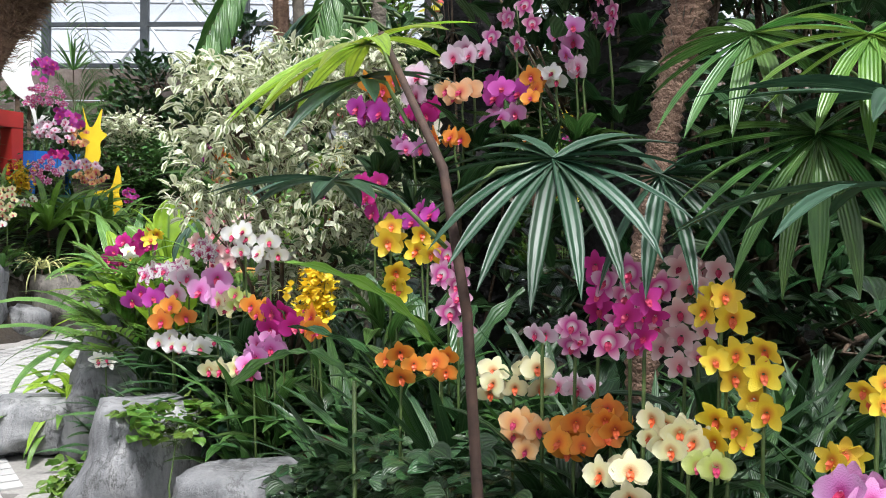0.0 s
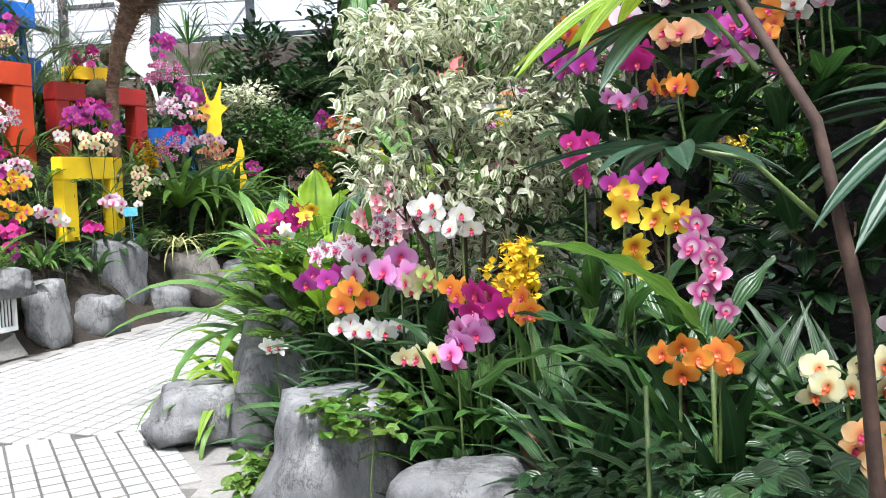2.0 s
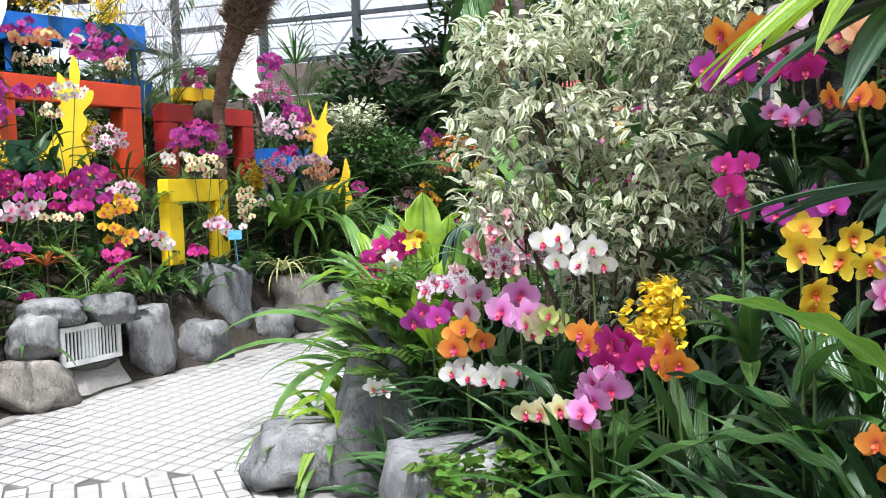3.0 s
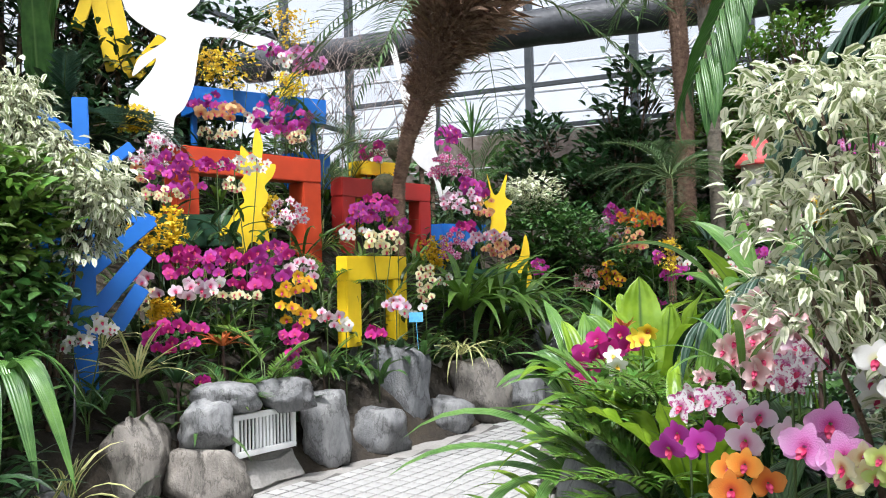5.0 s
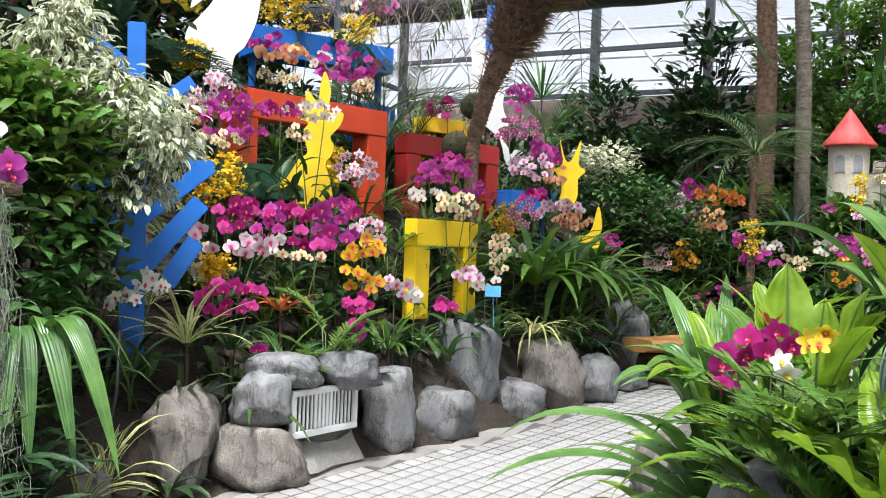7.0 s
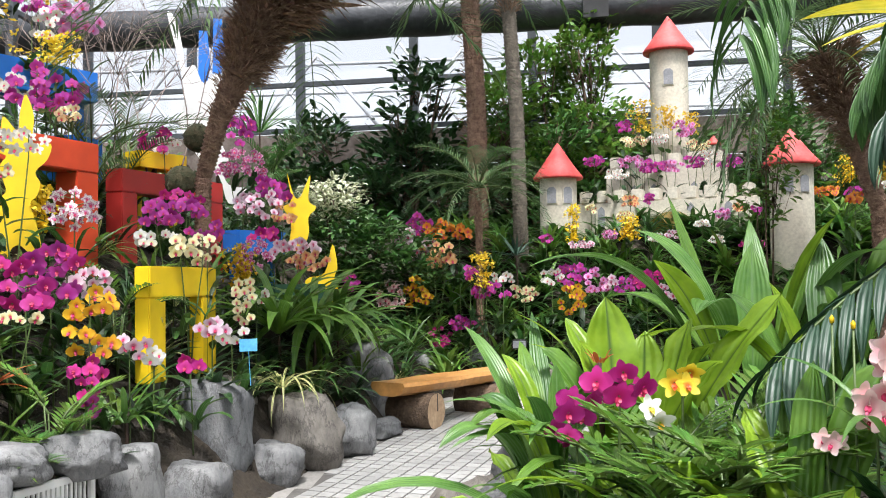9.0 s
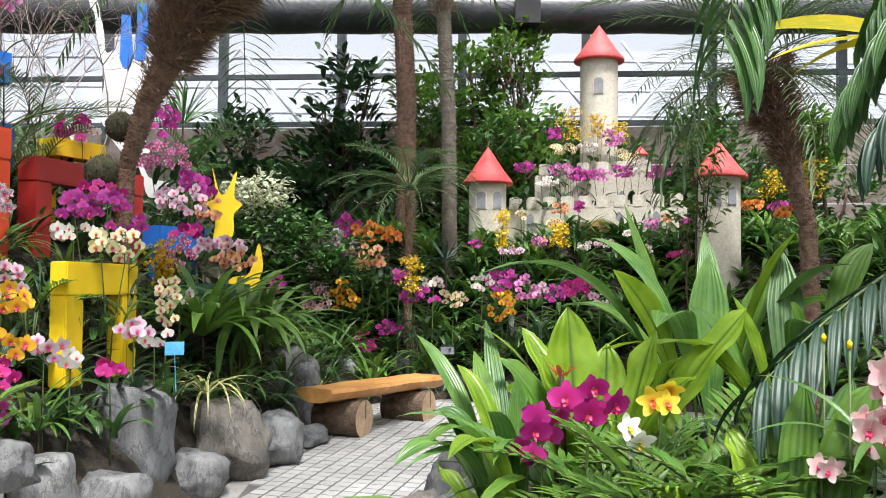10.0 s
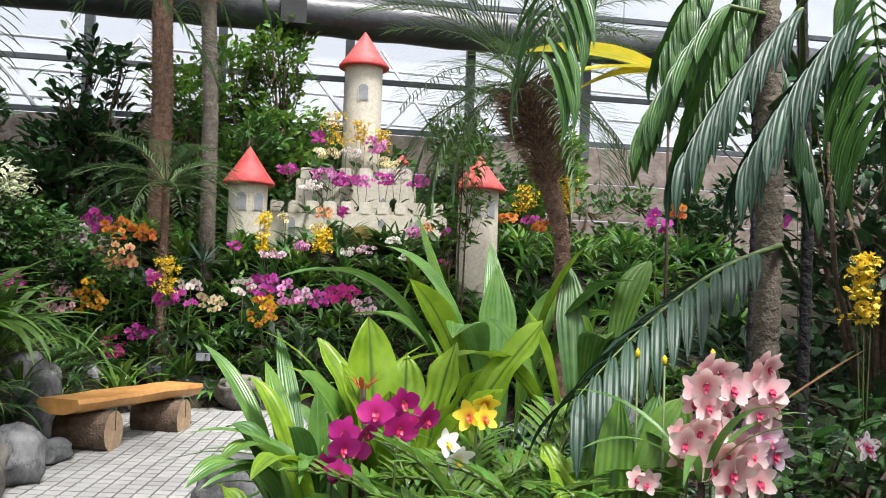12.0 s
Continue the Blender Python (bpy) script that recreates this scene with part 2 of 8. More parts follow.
M["leaf"] = leaf_mat("leaf green", (0.03, 0.085, 0.018), (0.075, 0.17, 0.035), (0.12, 0.22, 0.06), 0.38)
M["leaf_dark"] = leaf_mat("leaf dark green", (0.012, 0.04, 0.013), (0.035, 0.085, 0.025), (0.06, 0.12, 0.04), 0.35, 0.12)
M["leaf_deep"] = leaf_mat("leaf glossy deep green", (0.01, 0.034, 0.016), (0.022, 0.06, 0.03), (0.04, 0.09, 0.05), 0.46, 0.1, 16.0, spec=0.55)
M["leaf_lime"] = leaf_mat("leaf lime green", (0.14, 0.25, 0.012), (0.27, 0.41, 0.03), (0.06, 0.12, 0.02), 0.36, 0.4, 25.0)
M["leaf_bright"] = leaf_mat("leaf bright green", (0.065, 0.155, 0.018), (0.15, 0.27, 0.04), (0.15, 0.27, 0.08), 0.36, 0.35)
M["leaf_strap"] = leaf_mat("leaf strap green", (0.055, 0.14, 0.025), (0.13, 0.25, 0.05), (0.14, 0.25, 0.09), 0.3, 0.25, 50.0)
M["leaf_palm"] = leaf_mat("palm leaflet green", (0.05, 0.1, 0.04), (0.11, 0.18, 0.07), (0.14, 0.2, 0.1), 0.45, 0.25)
M["leaf_cycad"] = leaf_mat("cycad leaflet", (0.03, 0.075, 0.05), (0.06, 0.12, 0.08), (0.1, 0.14, 0.1), 0.4, 0.15)
M["leaf_varieg"] = leaf_mat("leaf cream rimmed", (0.13, 0.2, 0.06), (0.26, 0.34, 0.13), (0.3, 0.38, 0.16), 0.45, 0.3, edge=(0.7, 0.71, 0.53))
M["leaf_stripe"] = leaf_mat("leaf yellow striped", (0.06, 0.15, 0.03), (0.1, 0.2, 0.05), (0.2, 0.3, 0.08), 0.4, 0.25, edge=(0.6, 0.58, 0.25))
M["leaf_yellow"] = leaf_mat("leaf yellowing", (0.42, 0.4, 0.03), (0.62, 0.5, 0.04), (0.4, 0.4, 0.1), 0.45, 0.4)
M["leaf_dry"] = leaf_mat("leaf dry brown", (0.2, 0.1, 0.04), (0.3, 0.17, 0.08), (0.3, 0.2, 0.1), 0.7, 0.2)
M["leaf_red"] = leaf_mat("bract red orange", (0.35, 0.06, 0.02), (0.5, 0.14, 0.04), (0.4, 0.1, 0.04), 0.45, 0.25)

PETALS = {
    "white": petal_mat("petal white", (0.75, 0.72, 0.35), (0.82, 0.81, 0.76), (0.85, 0.84, 0.8)),
    "whitepurple": petal_mat("petal white spotted purple", (0.5, 0.05, 0.25), (0.82, 0.78, 0.78), (0.85, 0.83, 0.82), (0.5, 0.07, 0.25)),
    "palepink": petal_mat("petal pale pink", (0.6, 0.08, 0.25), (0.8, 0.55, 0.68), (0.85, 0.72, 0.78)),
    "pink": petal_mat("petal pink", (0.55, 0.03, 0.25), (0.72, 0.25, 0.58), (0.78, 0.4, 0.68)),
    "purple": petal_mat("petal purple pink", (0.4, 0.01, 0.2), (0.48, 0.03, 0.34), (0.55, 0.075, 0.42)),
    "magenta": petal_mat("petal magenta", (0.4, 0.0, 0.12), (0.5, 0.008, 0.22), (0.58, 0.03, 0.3)),
    "pinkwhite": petal_mat("petal magenta on white", (0.8, 0.75, 0.75), (0.55, 0.03, 0.26), (0.8, 0.5, 0.65)),
    "salmon": petal_mat("petal salmon pink", (0.76, 0.33, 0.37), (0.82, 0.48, 0.5), (0.88, 0.68, 0.67)),
    "orange": petal_mat("petal orange", (0.6, 0.06, 0.02), (0.8, 0.24, 0.02), (0.8, 0.33, 0.05)),
    "peach": petal_mat("petal peach", (0.65, 0.12, 0.08), (0.82, 0.42, 0.17), (0.84, 0.55, 0.3)),
    "yellow": petal_mat("petal yellow", (0.6, 0.12, 0.01), (0.84, 0.58, 0.02), (0.85, 0.65, 0.06)),
    "amber": petal_mat("petal amber yellow", (0.55, 0.1, 0.01), (0.82, 0.42, 0.01), (0.84, 0.5, 0.02)),
    "cream": petal_mat("petal cream", (0.6, 0.2, 0.05), (0.82, 0.77, 0.42), (0.85, 0.82, 0.55)),
    "lime": petal_mat("petal lime", (0.5, 0.1, 0.1), (0.5, 0.6, 0.12), (0.6, 0.68, 0.25)),
}
LIP = {
    "dark": plain_mat("lip crimson", (0.4, 0.01, 0.06), (0.55, 0.03, 0.12), 30, 0.5, 0.1),
    "red": plain_mat("lip red orange", (0.6, 0.06, 0.02), (0.7, 0.15, 0.03), 30, 0.5, 0.1),
    "gold": plain_mat("lip gold", (0.75, 0.4, 0.02), (0.8, 0.5, 0.05), 30, 0.5, 0.1),
}


# ---- mesh helpers ----
class Geo:
    """Collects faces with u, v and a material slot, and turns them into one mesh."""

    def __init__(self):
        self.v, self.f, self.uv, self.mi = [], [], [], []

    def face(self, idx, uv=None, mi=0):
        self.f.append(tuple(idx))
        self.uv.append(uv or [(0.25, 0.5)] * len(idx))
        self.mi.append(mi)

    def mesh(self, name, mats, smooth=True):
        me = bpy.data.meshes.new(name)
        me.from_pydata(self.v, [], self.f)
        lay = me.uv_layers.new(name="UVMap")
        lay.data.foreach_set("uv", [c for face in self.uv for p in face for c in p])
        for m in mats:
            me.materials.append(m)
        me.polygons.foreach_set("material_index", self.mi)
        me.polygons.foreach_set("use_smooth", [smooth] * len(self.f))
        me.update()
        return me


def part(name, geo, mats, parent=None, label="", at=None, smooth=True):
    """Links a Geo, bmesh or mesh as one object, under parent if given."""
    mats = mats if isinstance(mats, (list, tuple)) else [mats]
    if isinstance(geo, Geo):
        me = geo.mesh(name, mats, smooth)
    elif isinstance(geo, bmesh.types.BMesh):
        me = bpy.data.meshes.new(name)
        geo.to_mesh(me)
        geo.free()
        for m in mats:
            me.materials.append(m)
    else:
        me = geo
    ob = new(name, me)
    if parent:
        ob.parent = parent
    if at is not None:
        ob.matrix_basis = at
    if label:
        tagged(ob, label)
    return ob


def thing(name, at, label, category, group="", kind=""):
    ob = new(name)
    ob.empty_display_size = 0.05
    ob.matrix_basis = at if isinstance(at, Matrix) else Matrix.Translation(at)
    return tagged(ob, label, category, group, kind)


def widths(profile, s):
    if profile == "strap":
        return min(1.0, 0.45 + 2.2 * s) * (1.0 if s < 0.55 else max(0.0, 1 - ((s - 0.55) / 0.45) ** 1.7))
    if profile == "ovate":
        return max(0.0, math.sin(math.pi * s ** 0.75)) ** 0.8
    if profile == "nest":
        return min(1.0, 0.25 + 1.7 * s) * (1.0 if s < 0.7 else max(0.0, 1 - ((s - 0.7) / 0.3) ** 2))
    return max(0.0, math.sin(math.pi * min(1.0, 0.06 + 0.94 * s))) ** 0.75


def blade(g, base, az, elev, length, width, droop=0.6, fold=0.25, segs=6, profile="lance", roll=0.0, mi=0, wave=0.0, late=1.0):
    """A leaf blade from base, heading az (radians from +x) at elev, bending down by droop over its length."""
    p = Vector(base)
    e, n0 = elev, len(g.v)
    phase = random.random() * 6
    for i in range(segs + 1):
        s = i / segs
        d = Vector((math.cos(az) * math.cos(e), math.sin(az) * math.cos(e), math.sin(e)))
        side = Vector((-math.sin(az), math.cos(az), 0))
        up = side.cross(d) * -1
        side = side * math.cos(roll) + up * math.sin(roll)
        up = d.cross(side)
        w = width * 0.5 * widths(profile, s)
        wv = wave * width * math.sin(s * 26 + phase)
        g.v.append(tuple(p - side * w + up * (w * fold + wv)))
        g.v.append(tuple(p))
        g.v.append(tuple(p + side * w + up * (w * fold - wv)))
        if i < segs:
            a = n0 + i * 3
            s2 = (i + 1) / segs
            g.face((a, a + 1, a + 4, a + 3), [(0, s), (0.5, s), (0.5, s2), (0, s2)], mi)
            g.face((a + 1, a + 2, a + 5, a + 4), [(0.5, s), (1, s), (1, s2), (0.5, s2)], mi)
        p = p + d * (length / segs)
        e -= droop / segs * (2 * s if late > 1 else 1)
    return p


def tube(g, pts, radii, sides=6, mi=0, cap=True):
    """A round stem through pts."""
    pts = [Vector(p) for p in pts]
    n0 = len(g.v)
    ref = Vector((0.31, 0.22, 0.92))
    for i, p in enumerate(pts):
        d = (pts[min(i + 1, len(pts) - 1)] - pts[max(i - 1, 0)]).normalized()
        a = d.cross(ref)
        a = a.normalized() if a.length > 0.05 else d.cross(Vector((1, 0, 0))).normalized()
        b = d.cross(a)
        r = radii[i] if isinstance(radii, (list, tuple)) else radii
        for k in range(sides):
            q = 2 * math.pi * k / sides
            g.v.append(tuple(p + a * (r * math.cos(q)) + b * (r * math.sin(q))))
    for i in range(len(pts) - 1):
        for k in range(sides):
            k2 = (k + 1) % sides
            a = n0 + i * sides
            g.face((a + k, a + k2, a + sides + k2, a + sides + k), None, mi)
    if cap:
        g.face([n0 + k for k in range(sides)][::-1], None, mi)
        g.face([n0 + (len(pts) - 1) * sides + k for k in range(sides)], None, mi)


def box(g, c, size, mi=0, m=None):
    """A box centred at c, turned by m."""
    n0 = len(g.v)
    for z in (-1, 1):
        for x, y in ((-1, -1), (1, -1), (1, 1), (-1, 1)):
            p = Vector((x * size[0] / 2, y * size[1] / 2, z * size[2] / 2))
            g.v.append(tuple((m @ p if m else p) + Vector(c)))
    for f in ((3, 2, 1, 0), (4, 5, 6, 7), (0, 1, 5, 4), (1, 2, 6, 5), (2, 3, 7, 6), (3, 0, 4, 7)):
        g.face([n0 + i for i in f], None, mi)


def bevel_box(size, r=0.01, seg=2):
    bm = bmesh.new()
    bmesh.ops.create_cube(bm, size=1)
    bmesh.ops.scale(bm, vec=size, verts=bm.verts)
    bmesh.ops.bevel(bm, geom=bm.edges[:], offset=r, segments=seg, affect="EDGES")
    return bm


def lathe(g, prof, sides=24, centre=(0, 0, 0), mi=0):
    """prof: (radius, z) from bottom to top."""
    n0 = len(g.v)
    for r, z in prof:
        for k in range(sides):
            a = 2 * math.pi * k / sides
            g.v.append((centre[0] + r * math.cos(a), centre[1] + r * math.sin(a), centre[2] + z))
    for i in range(len(prof) - 1):
        for k in range(sides):
            k2 = (k + 1) % sides
            a = n0 + i * sides
            g.face((a + k, a + k2, a + sides + k2, a + sides + k), None, mi)


def slab(outline, depth):
    """A board cut to an outline of (x, z), depth thick along y, with eased edges."""
    bm = bmesh.new()
    vs = [bm.verts.new((x, -depth / 2, z)) for x, z in outline]
    f = bm.faces.new(vs)
    ret = bmesh.ops.extrude_face_region(bm, geom=[f])
    moved = [v for v in ret["geom"] if isinstance(v, bmesh.types.BMVert)]
    bmesh.ops.translate(bm, verts=moved, vec=(0, depth, 0))
    bmesh.ops.recalc_face_normals(bm, faces=bm.faces)
    return bm


def smooth_outline(pts, n=4):
    """Closed Catmull-Rom through pts."""
    out = []
    k = len(pts)
    for i in range(k):
        p0, p1, p2, p3 = (Vector(pts[(i + j - 1) % k]) for j in range(4))
        for s in range(n):
            u = s / n
            q = 0.5 * (2 * p1 + (p2 - p0) * u + (2 * p0 - 5 * p1 + 4 * p2 - p3) * u * u + (3 * p1 - p0 - 3 * p2 + p3) * u ** 3)
            out.append((q.x, q.y))
    return out


# ---- the lie of the land ----
SLOPE = 0.042
# edges of the planted ground along the path
LEFT_EDGE = [(-3.0, 1.0), (-3.15, 2.6), (-3.25, 3.4), (-3.95, 4.55), (-4.6, 5.3), (-4.55, 6.1), (-4.3, 6.7), (-4.1, 7.2), (-3.85, 7.8), (-3.68, 8.6), (-3.5, 9.6), (-3.4, 10.4), (-3.3, 11.3), (-2.75, 12.1), (-2.0, 12.2), (-0.8, 11.9), (0.6, 11.4), (3.0, 11.0), (9.0, 10.6)]
BED = [(4.0, 0.9), (1.6, 1.0), (0.7, 1.45), (0.1, 1.95), (-0.35, 2.65), (-0.95, 3.45), (-1.5, 4.1), (-1.95, 4.85), (-2.3, 5.35), (-2.42, 6.2), (-2.4, 7.2), (-2.25, 8.3), (-1.6, 9.3), (0.0, 9.5), (4.0, 9.3)]


def side_gap(poly, x, y, closed):
    best, k = 1e9, len(poly)
    for i in range(k if closed else k - 1):
        (ax, ay), (bx, by) = poly[i], poly[(i + 1) % k]
        dx, dy = bx - ax, by - ay
        u = max(0, min(1, ((x - ax) * dx + (y - ay) * dy) / (dx * dx + dy * dy)))
        best = min(best, math.hypot(x - ax - u * dx, y - ay - u * dy))
    return best


def inside(poly, x, y):
    hit, k = False, len(poly)
    for i in range(k):
        (ax, ay), (bx, by) = poly[i], poly[(i + 1) % k]
        if (ay > y) != (by > y) and x < (bx - ax) * (y - ay) / (by - ay) + ax:
            hit = not hit
    return hit


BANK = LEFT_EDGE + [(14.0, 10.6), (14.0, 30.0), (-14.0, 30.0), (-14.0, 1.0)]


def soil_z(x, y):
    """Height of the ground: paved slope, planted beds and the bank that climbs behind the rocks."""
    z = SLOPE * max(-8.0, min(18.0, y))
    if inside(BED, x, y):
        d = side_gap(BED, x, y, True)
        z += min(0.42, max(0.0, d - 0.28) * 1.6) + 0.03 * min(1.0, d / 0.3) * noise.noise((x * 2, y * 2, 0))
    elif inside(BANK, x, y):
        d = side_gap(LEFT_EDGE, x, y, False)
        if y < 12 and x < -3:
            z += min(0.45, d * 1.6) + max(0, d - 0.3) * 0.75 if d < 2.6 else 2.17
        else:
            z += min(0.3, d * 1.0) + max(0, min(1.45, d - 0.3)) * 0.9
        z += 0.04 * noise.noise((x * 1.5, y * 1.5, 3))
    return z


# ---- ground ----
def ground():
    g = Geo()
    xs = [-60, -30, -18] + [-14 + 0.2 * i for i in range(111)] + [12, 20, 40, 60]
    ys = [-60, -30, -12] + [-6 + 0.2 * i for i in range(131)] + [24, 34, 60, 90]
    for y in ys:
        for x in xs:
            g.v.append((x, y, soil_z(x, y) - 0.03))
    w = len(xs)
    for j in range(len(ys) - 1):
        for i in range(w - 1):
            a = j * w + i
            g.face((a, a + 1, a + 1 + w, a + w))
    tagged(part("ground", g, M["soil"]), "dark planting soil under the beds and banks", "ground", kind="structure")


ground()


def paving_bed():
    """Concrete sheet under the tiles, showing as a margin along the rocks."""
    g = Geo()
    xs = [-5.2 + 0.1 * i for i in range(96)]
    ys = [-2.0 + 0.1 * i for i in range(147)]
    keep = {}
    for j, y in enumerate(ys):
        for i, x in enumerate(xs):
            ok = not (inside(BED, x, y) and side_gap(BED, x, y, True) > 0.5) and not (inside(BANK, x, y) and side_gap(LEFT_EDGE, x, y, False) > 0.25)
            if ok:
                keep[i, j] = len(g.v)
                g.v.append((x, y, SLOPE * y + 0.004))
    for i, j in keep:
        q = [(i, j), (i + 1, j), (i + 1, j + 1), (i, j + 1)]
        if all(c in keep for c in q):
            x, y = xs[i] + 0.05, ys[j] + 0.05
            edge = min(side_gap(BED, x, y, True), side_gap(LEFT_EDGE, x, y, False)) < 0.17 or inside(BED, x, y) or inside(BANK, x, y)
            g.face([keep[c] for c in q], None, 0 if edge else 1)
    return tagged(part("pavement", g, [M["concrete"], M["joint"]]), "garden path of pale square tiles with a bare concrete margin", "path", kind="structure")


pavement = paving_bed()


# ---- the glasshouse ----
def pane_material():
    m = bpy.data.materials.new("hazy glass")
    m.use_nodes = True
    t = m.node_tree
    t.nodes.remove(t.nodes["Principled BSDF"])
    tr, gl, mx = t.nodes.new("ShaderNodeBsdfTransparent"), t.nodes.new("ShaderNodeBsdfGlossy"), t.nodes.new("ShaderNodeMixShader")
    tr.inputs["Color"].default_value = (0.98, 0.985, 0.99, 1)
    gl.inputs["Roughness"].default_value = 0.08
    mx.inputs["Fac"].default_value = 0.06
    t.links.new(tr.outputs[0], mx.inputs[1])
    t.links.new(gl.outputs[0], mx.inputs[2])
    t.links.new(mx.outputs[0], t.nodes["Material Output"].inputs["Surface"])
    return m


M["glass"] = pane_material()


def glass_wall(name, a, b, sill, top, bay, label, low=True):
    """A glazed wall from a to b on a low board wall: posts, rails and panes."""
    a, b = Vector((*a, 0)), Vector((*b, 0))
    d = b - a
    n = max(1, round(d.length / bay))
    ang = math.atan2(d.y, d.x)
    rot = Matrix.Rotation(ang, 3, "Z")
    wall = tagged(new(name), label, "glass wall", kind="structure")
    if low:
        k = 7
        h = (sill - 0.0) / k
        for i in range(k):
            g = Geo()
            box(g, (0, 0, 0), (d.length, 0.06, h - 0.02))
            part("board", g, M["boards"], wall, smooth=False, at=Matrix.Translation((a + b) / 2 + Vector((0, 0, h * (i + 0.5)))) @ rot.to_4x4())
    rails = [sill + 0.05, sill + 0.8, sill + 2.1, top]
    for i in range(n + 1):
        g = Geo()
        box(g, (0, 0, 0), (0.13, 0.12, top - (0 if not low else sill - 0.2)))
        part("post", g, M["frame"], wall, smooth=False, at=Matrix.Translation(a + d * (i / n) + Vector((0, 0, (top + (0 if not low else sill - 0.2)) / 2))) @ rot.to_4x4())
    for z in rails:
        g = Geo()
        box(g, (0, 0, 0), (d.length, 0.08, 0.075))
        part("rail", g, M["frame"], wall, smooth=False, at=Matrix.Translation((a + b) / 2 + Vector((0, 0, z))) @ rot.to_4x4())
    for i in range(n):
        for z0, z1 in zip(rails, rails[1:]):
            g = Geo()
            box(g, (0, 0, 0), (d.length / n - 0.14, 0.008, z1 - z0 - 0.08))
            ob = part("pane", g, M["glass"], wall, smooth=False, at=Matrix.Translation(a + d * ((i + 0.5) / n) + Vector((0, 0, (z0 + z1) / 2))) @ rot.to_4x4())
            ob.visible_shadow = False
    return wall


glass_wall("wall_north", (-9.6, 17.75), (13.0, 15.9), 4.1, 8.0, 1.95, "glazed end wall on weathered boards with dark steel posts")
glass_wall("wall_west", (-9.6, -8.0), (-9.6, 17.75), 3.6, 8.0, 2.4, "glazed side wall behind the flower stage")
glass_wall("wall_east", (13.0, 15.9), (13.0, -8.0), 2.2, 8.0, 2.4, "glazed side wall beyond the dense planting")
glass_wall("wall_south", (13.0, -8.0), (-9.6, -8.0), 2.2, 8.0, 2.4, "glazed end wall behind the start of the path")


def glass_roof():
    roof = tagged(new("ceiling"), "glazed greenhouse roof on steel rafters", "glass roof", kind="structure")
    frame_geo, pane_geo = Geo(), Geo()
    x0, x1, y0, y1 = -9.6, 13.0, -8.0, 17.7
    ridge = (x0 + x1) / 2
    for i in range(12):
        y = y0 + (y1 - y0) * i / 11
        tube(frame_geo, [(x0, y, 8.0), (ridge, y, 11.5), (x1, y, 8.0)], 0.06, 4)
    for k in range(7):
        u = k / 6
        tube(frame_geo, [(x0 + (ridge - x0) * u, y0, 8 + 3.5 * u), (x0 + (ridge - x0) * u, y1, 8 + 3.5 * u)], 0.04, 4)
        tube(frame_geo, [(x1 + (ridge - x1) * u, y0, 8 + 3.5 * u), (x1 + (ridge - x1) * u, y1, 8 + 3.5 * u)], 0.04, 4)
    for xa in (x0, x1):
        n0 = len(pane_geo.v)
        pane_geo.v += [(xa, y0, 8.05), (ridge, y0, 11.55), (ridge, y1, 11.55), (xa, y1, 8.05)]
        pane_geo.face((n0, n0 + 1, n0 + 2, n0 + 3))
    part("rafters", frame_geo, M["frame"], roof)
    part("glazing", pane_geo, M["glass"], roof).visible_shadow = False


glass_roof()


def neighbour_house():
    """The next glasshouse, seen as pale slanting trusses beyond the end wall."""
    ob = thing("greenhouse", (0, 21.5, 0), "pale steel frame of a neighbouring greenhouse beyond the glass", "greenhouse")
    for x in range(-14, 19, 3):
        g = Geo()
        tube(g, [(x, 0, 0.7), (x, 0, 4.6), (x + 1.5, 0, 6.4), (x + 3, 0, 4.6)], 0.05, 5)
        tube(g, [(x + 0.2, 0, 6.6), (x + 2.2, 0, 3.9)], 0.035, 5)
        part("truss", g, M["truss"], ob)
    for z in (4.3, 4.7, 5.1, 5.6, 6.2):
        g = Geo()
        tube(g, [(-14, 0, z), (19, 0, z)], 0.035, 5)
        part("purlin", g, M["truss"], ob)


neighbour_house()


def air_duct():
    a, b = Vector((-5.03, 16.40, 5.63)), Vector((-0.26, 16.40, 5.67))
    d = (b - a).normalized()
    ob = thing("air_duct", (0, 0, 0), "long black film air duct hung below the roof", "air duct")
    g = Geo()
    pts, rad = [], []
    for i in range(60):
        pts.append(a - d * 6 + d * (i * 0.36))
        rad.append(0.3 + 0.01 * math.sin(i * 1.9))
    tube(g, pts, rad, 20)
    part("film_tube", g, M["duct"], ob)
    g = Geo()
    c = Vector((-1.15, 16.07, 5.62))
    box(g, c, (0.36, 0.1, 0.4))
    part("outlet", g, M["black"], ob, smooth=False)
    for i in range(0, 60, 6):
        g = Geo()
        p = a - d * 6 + d * (i * 0.36)
        tube(g, [p, p + Vector((0, 0, 4.0))], 0.008, 4)
        part("hanger", g, M["truss"], ob)


air_duct()


# ---- makers of plants and things ----
TURN = Vector((-1.3, 2.0, 1.5))


def facing(c):
    v = (Vector((-0.15, 0.4, 0)) if c[1] < 3.4 and c[0] > -0.7 else TURN) - Vector(c)
    v.z = 0
    return v.normalized()


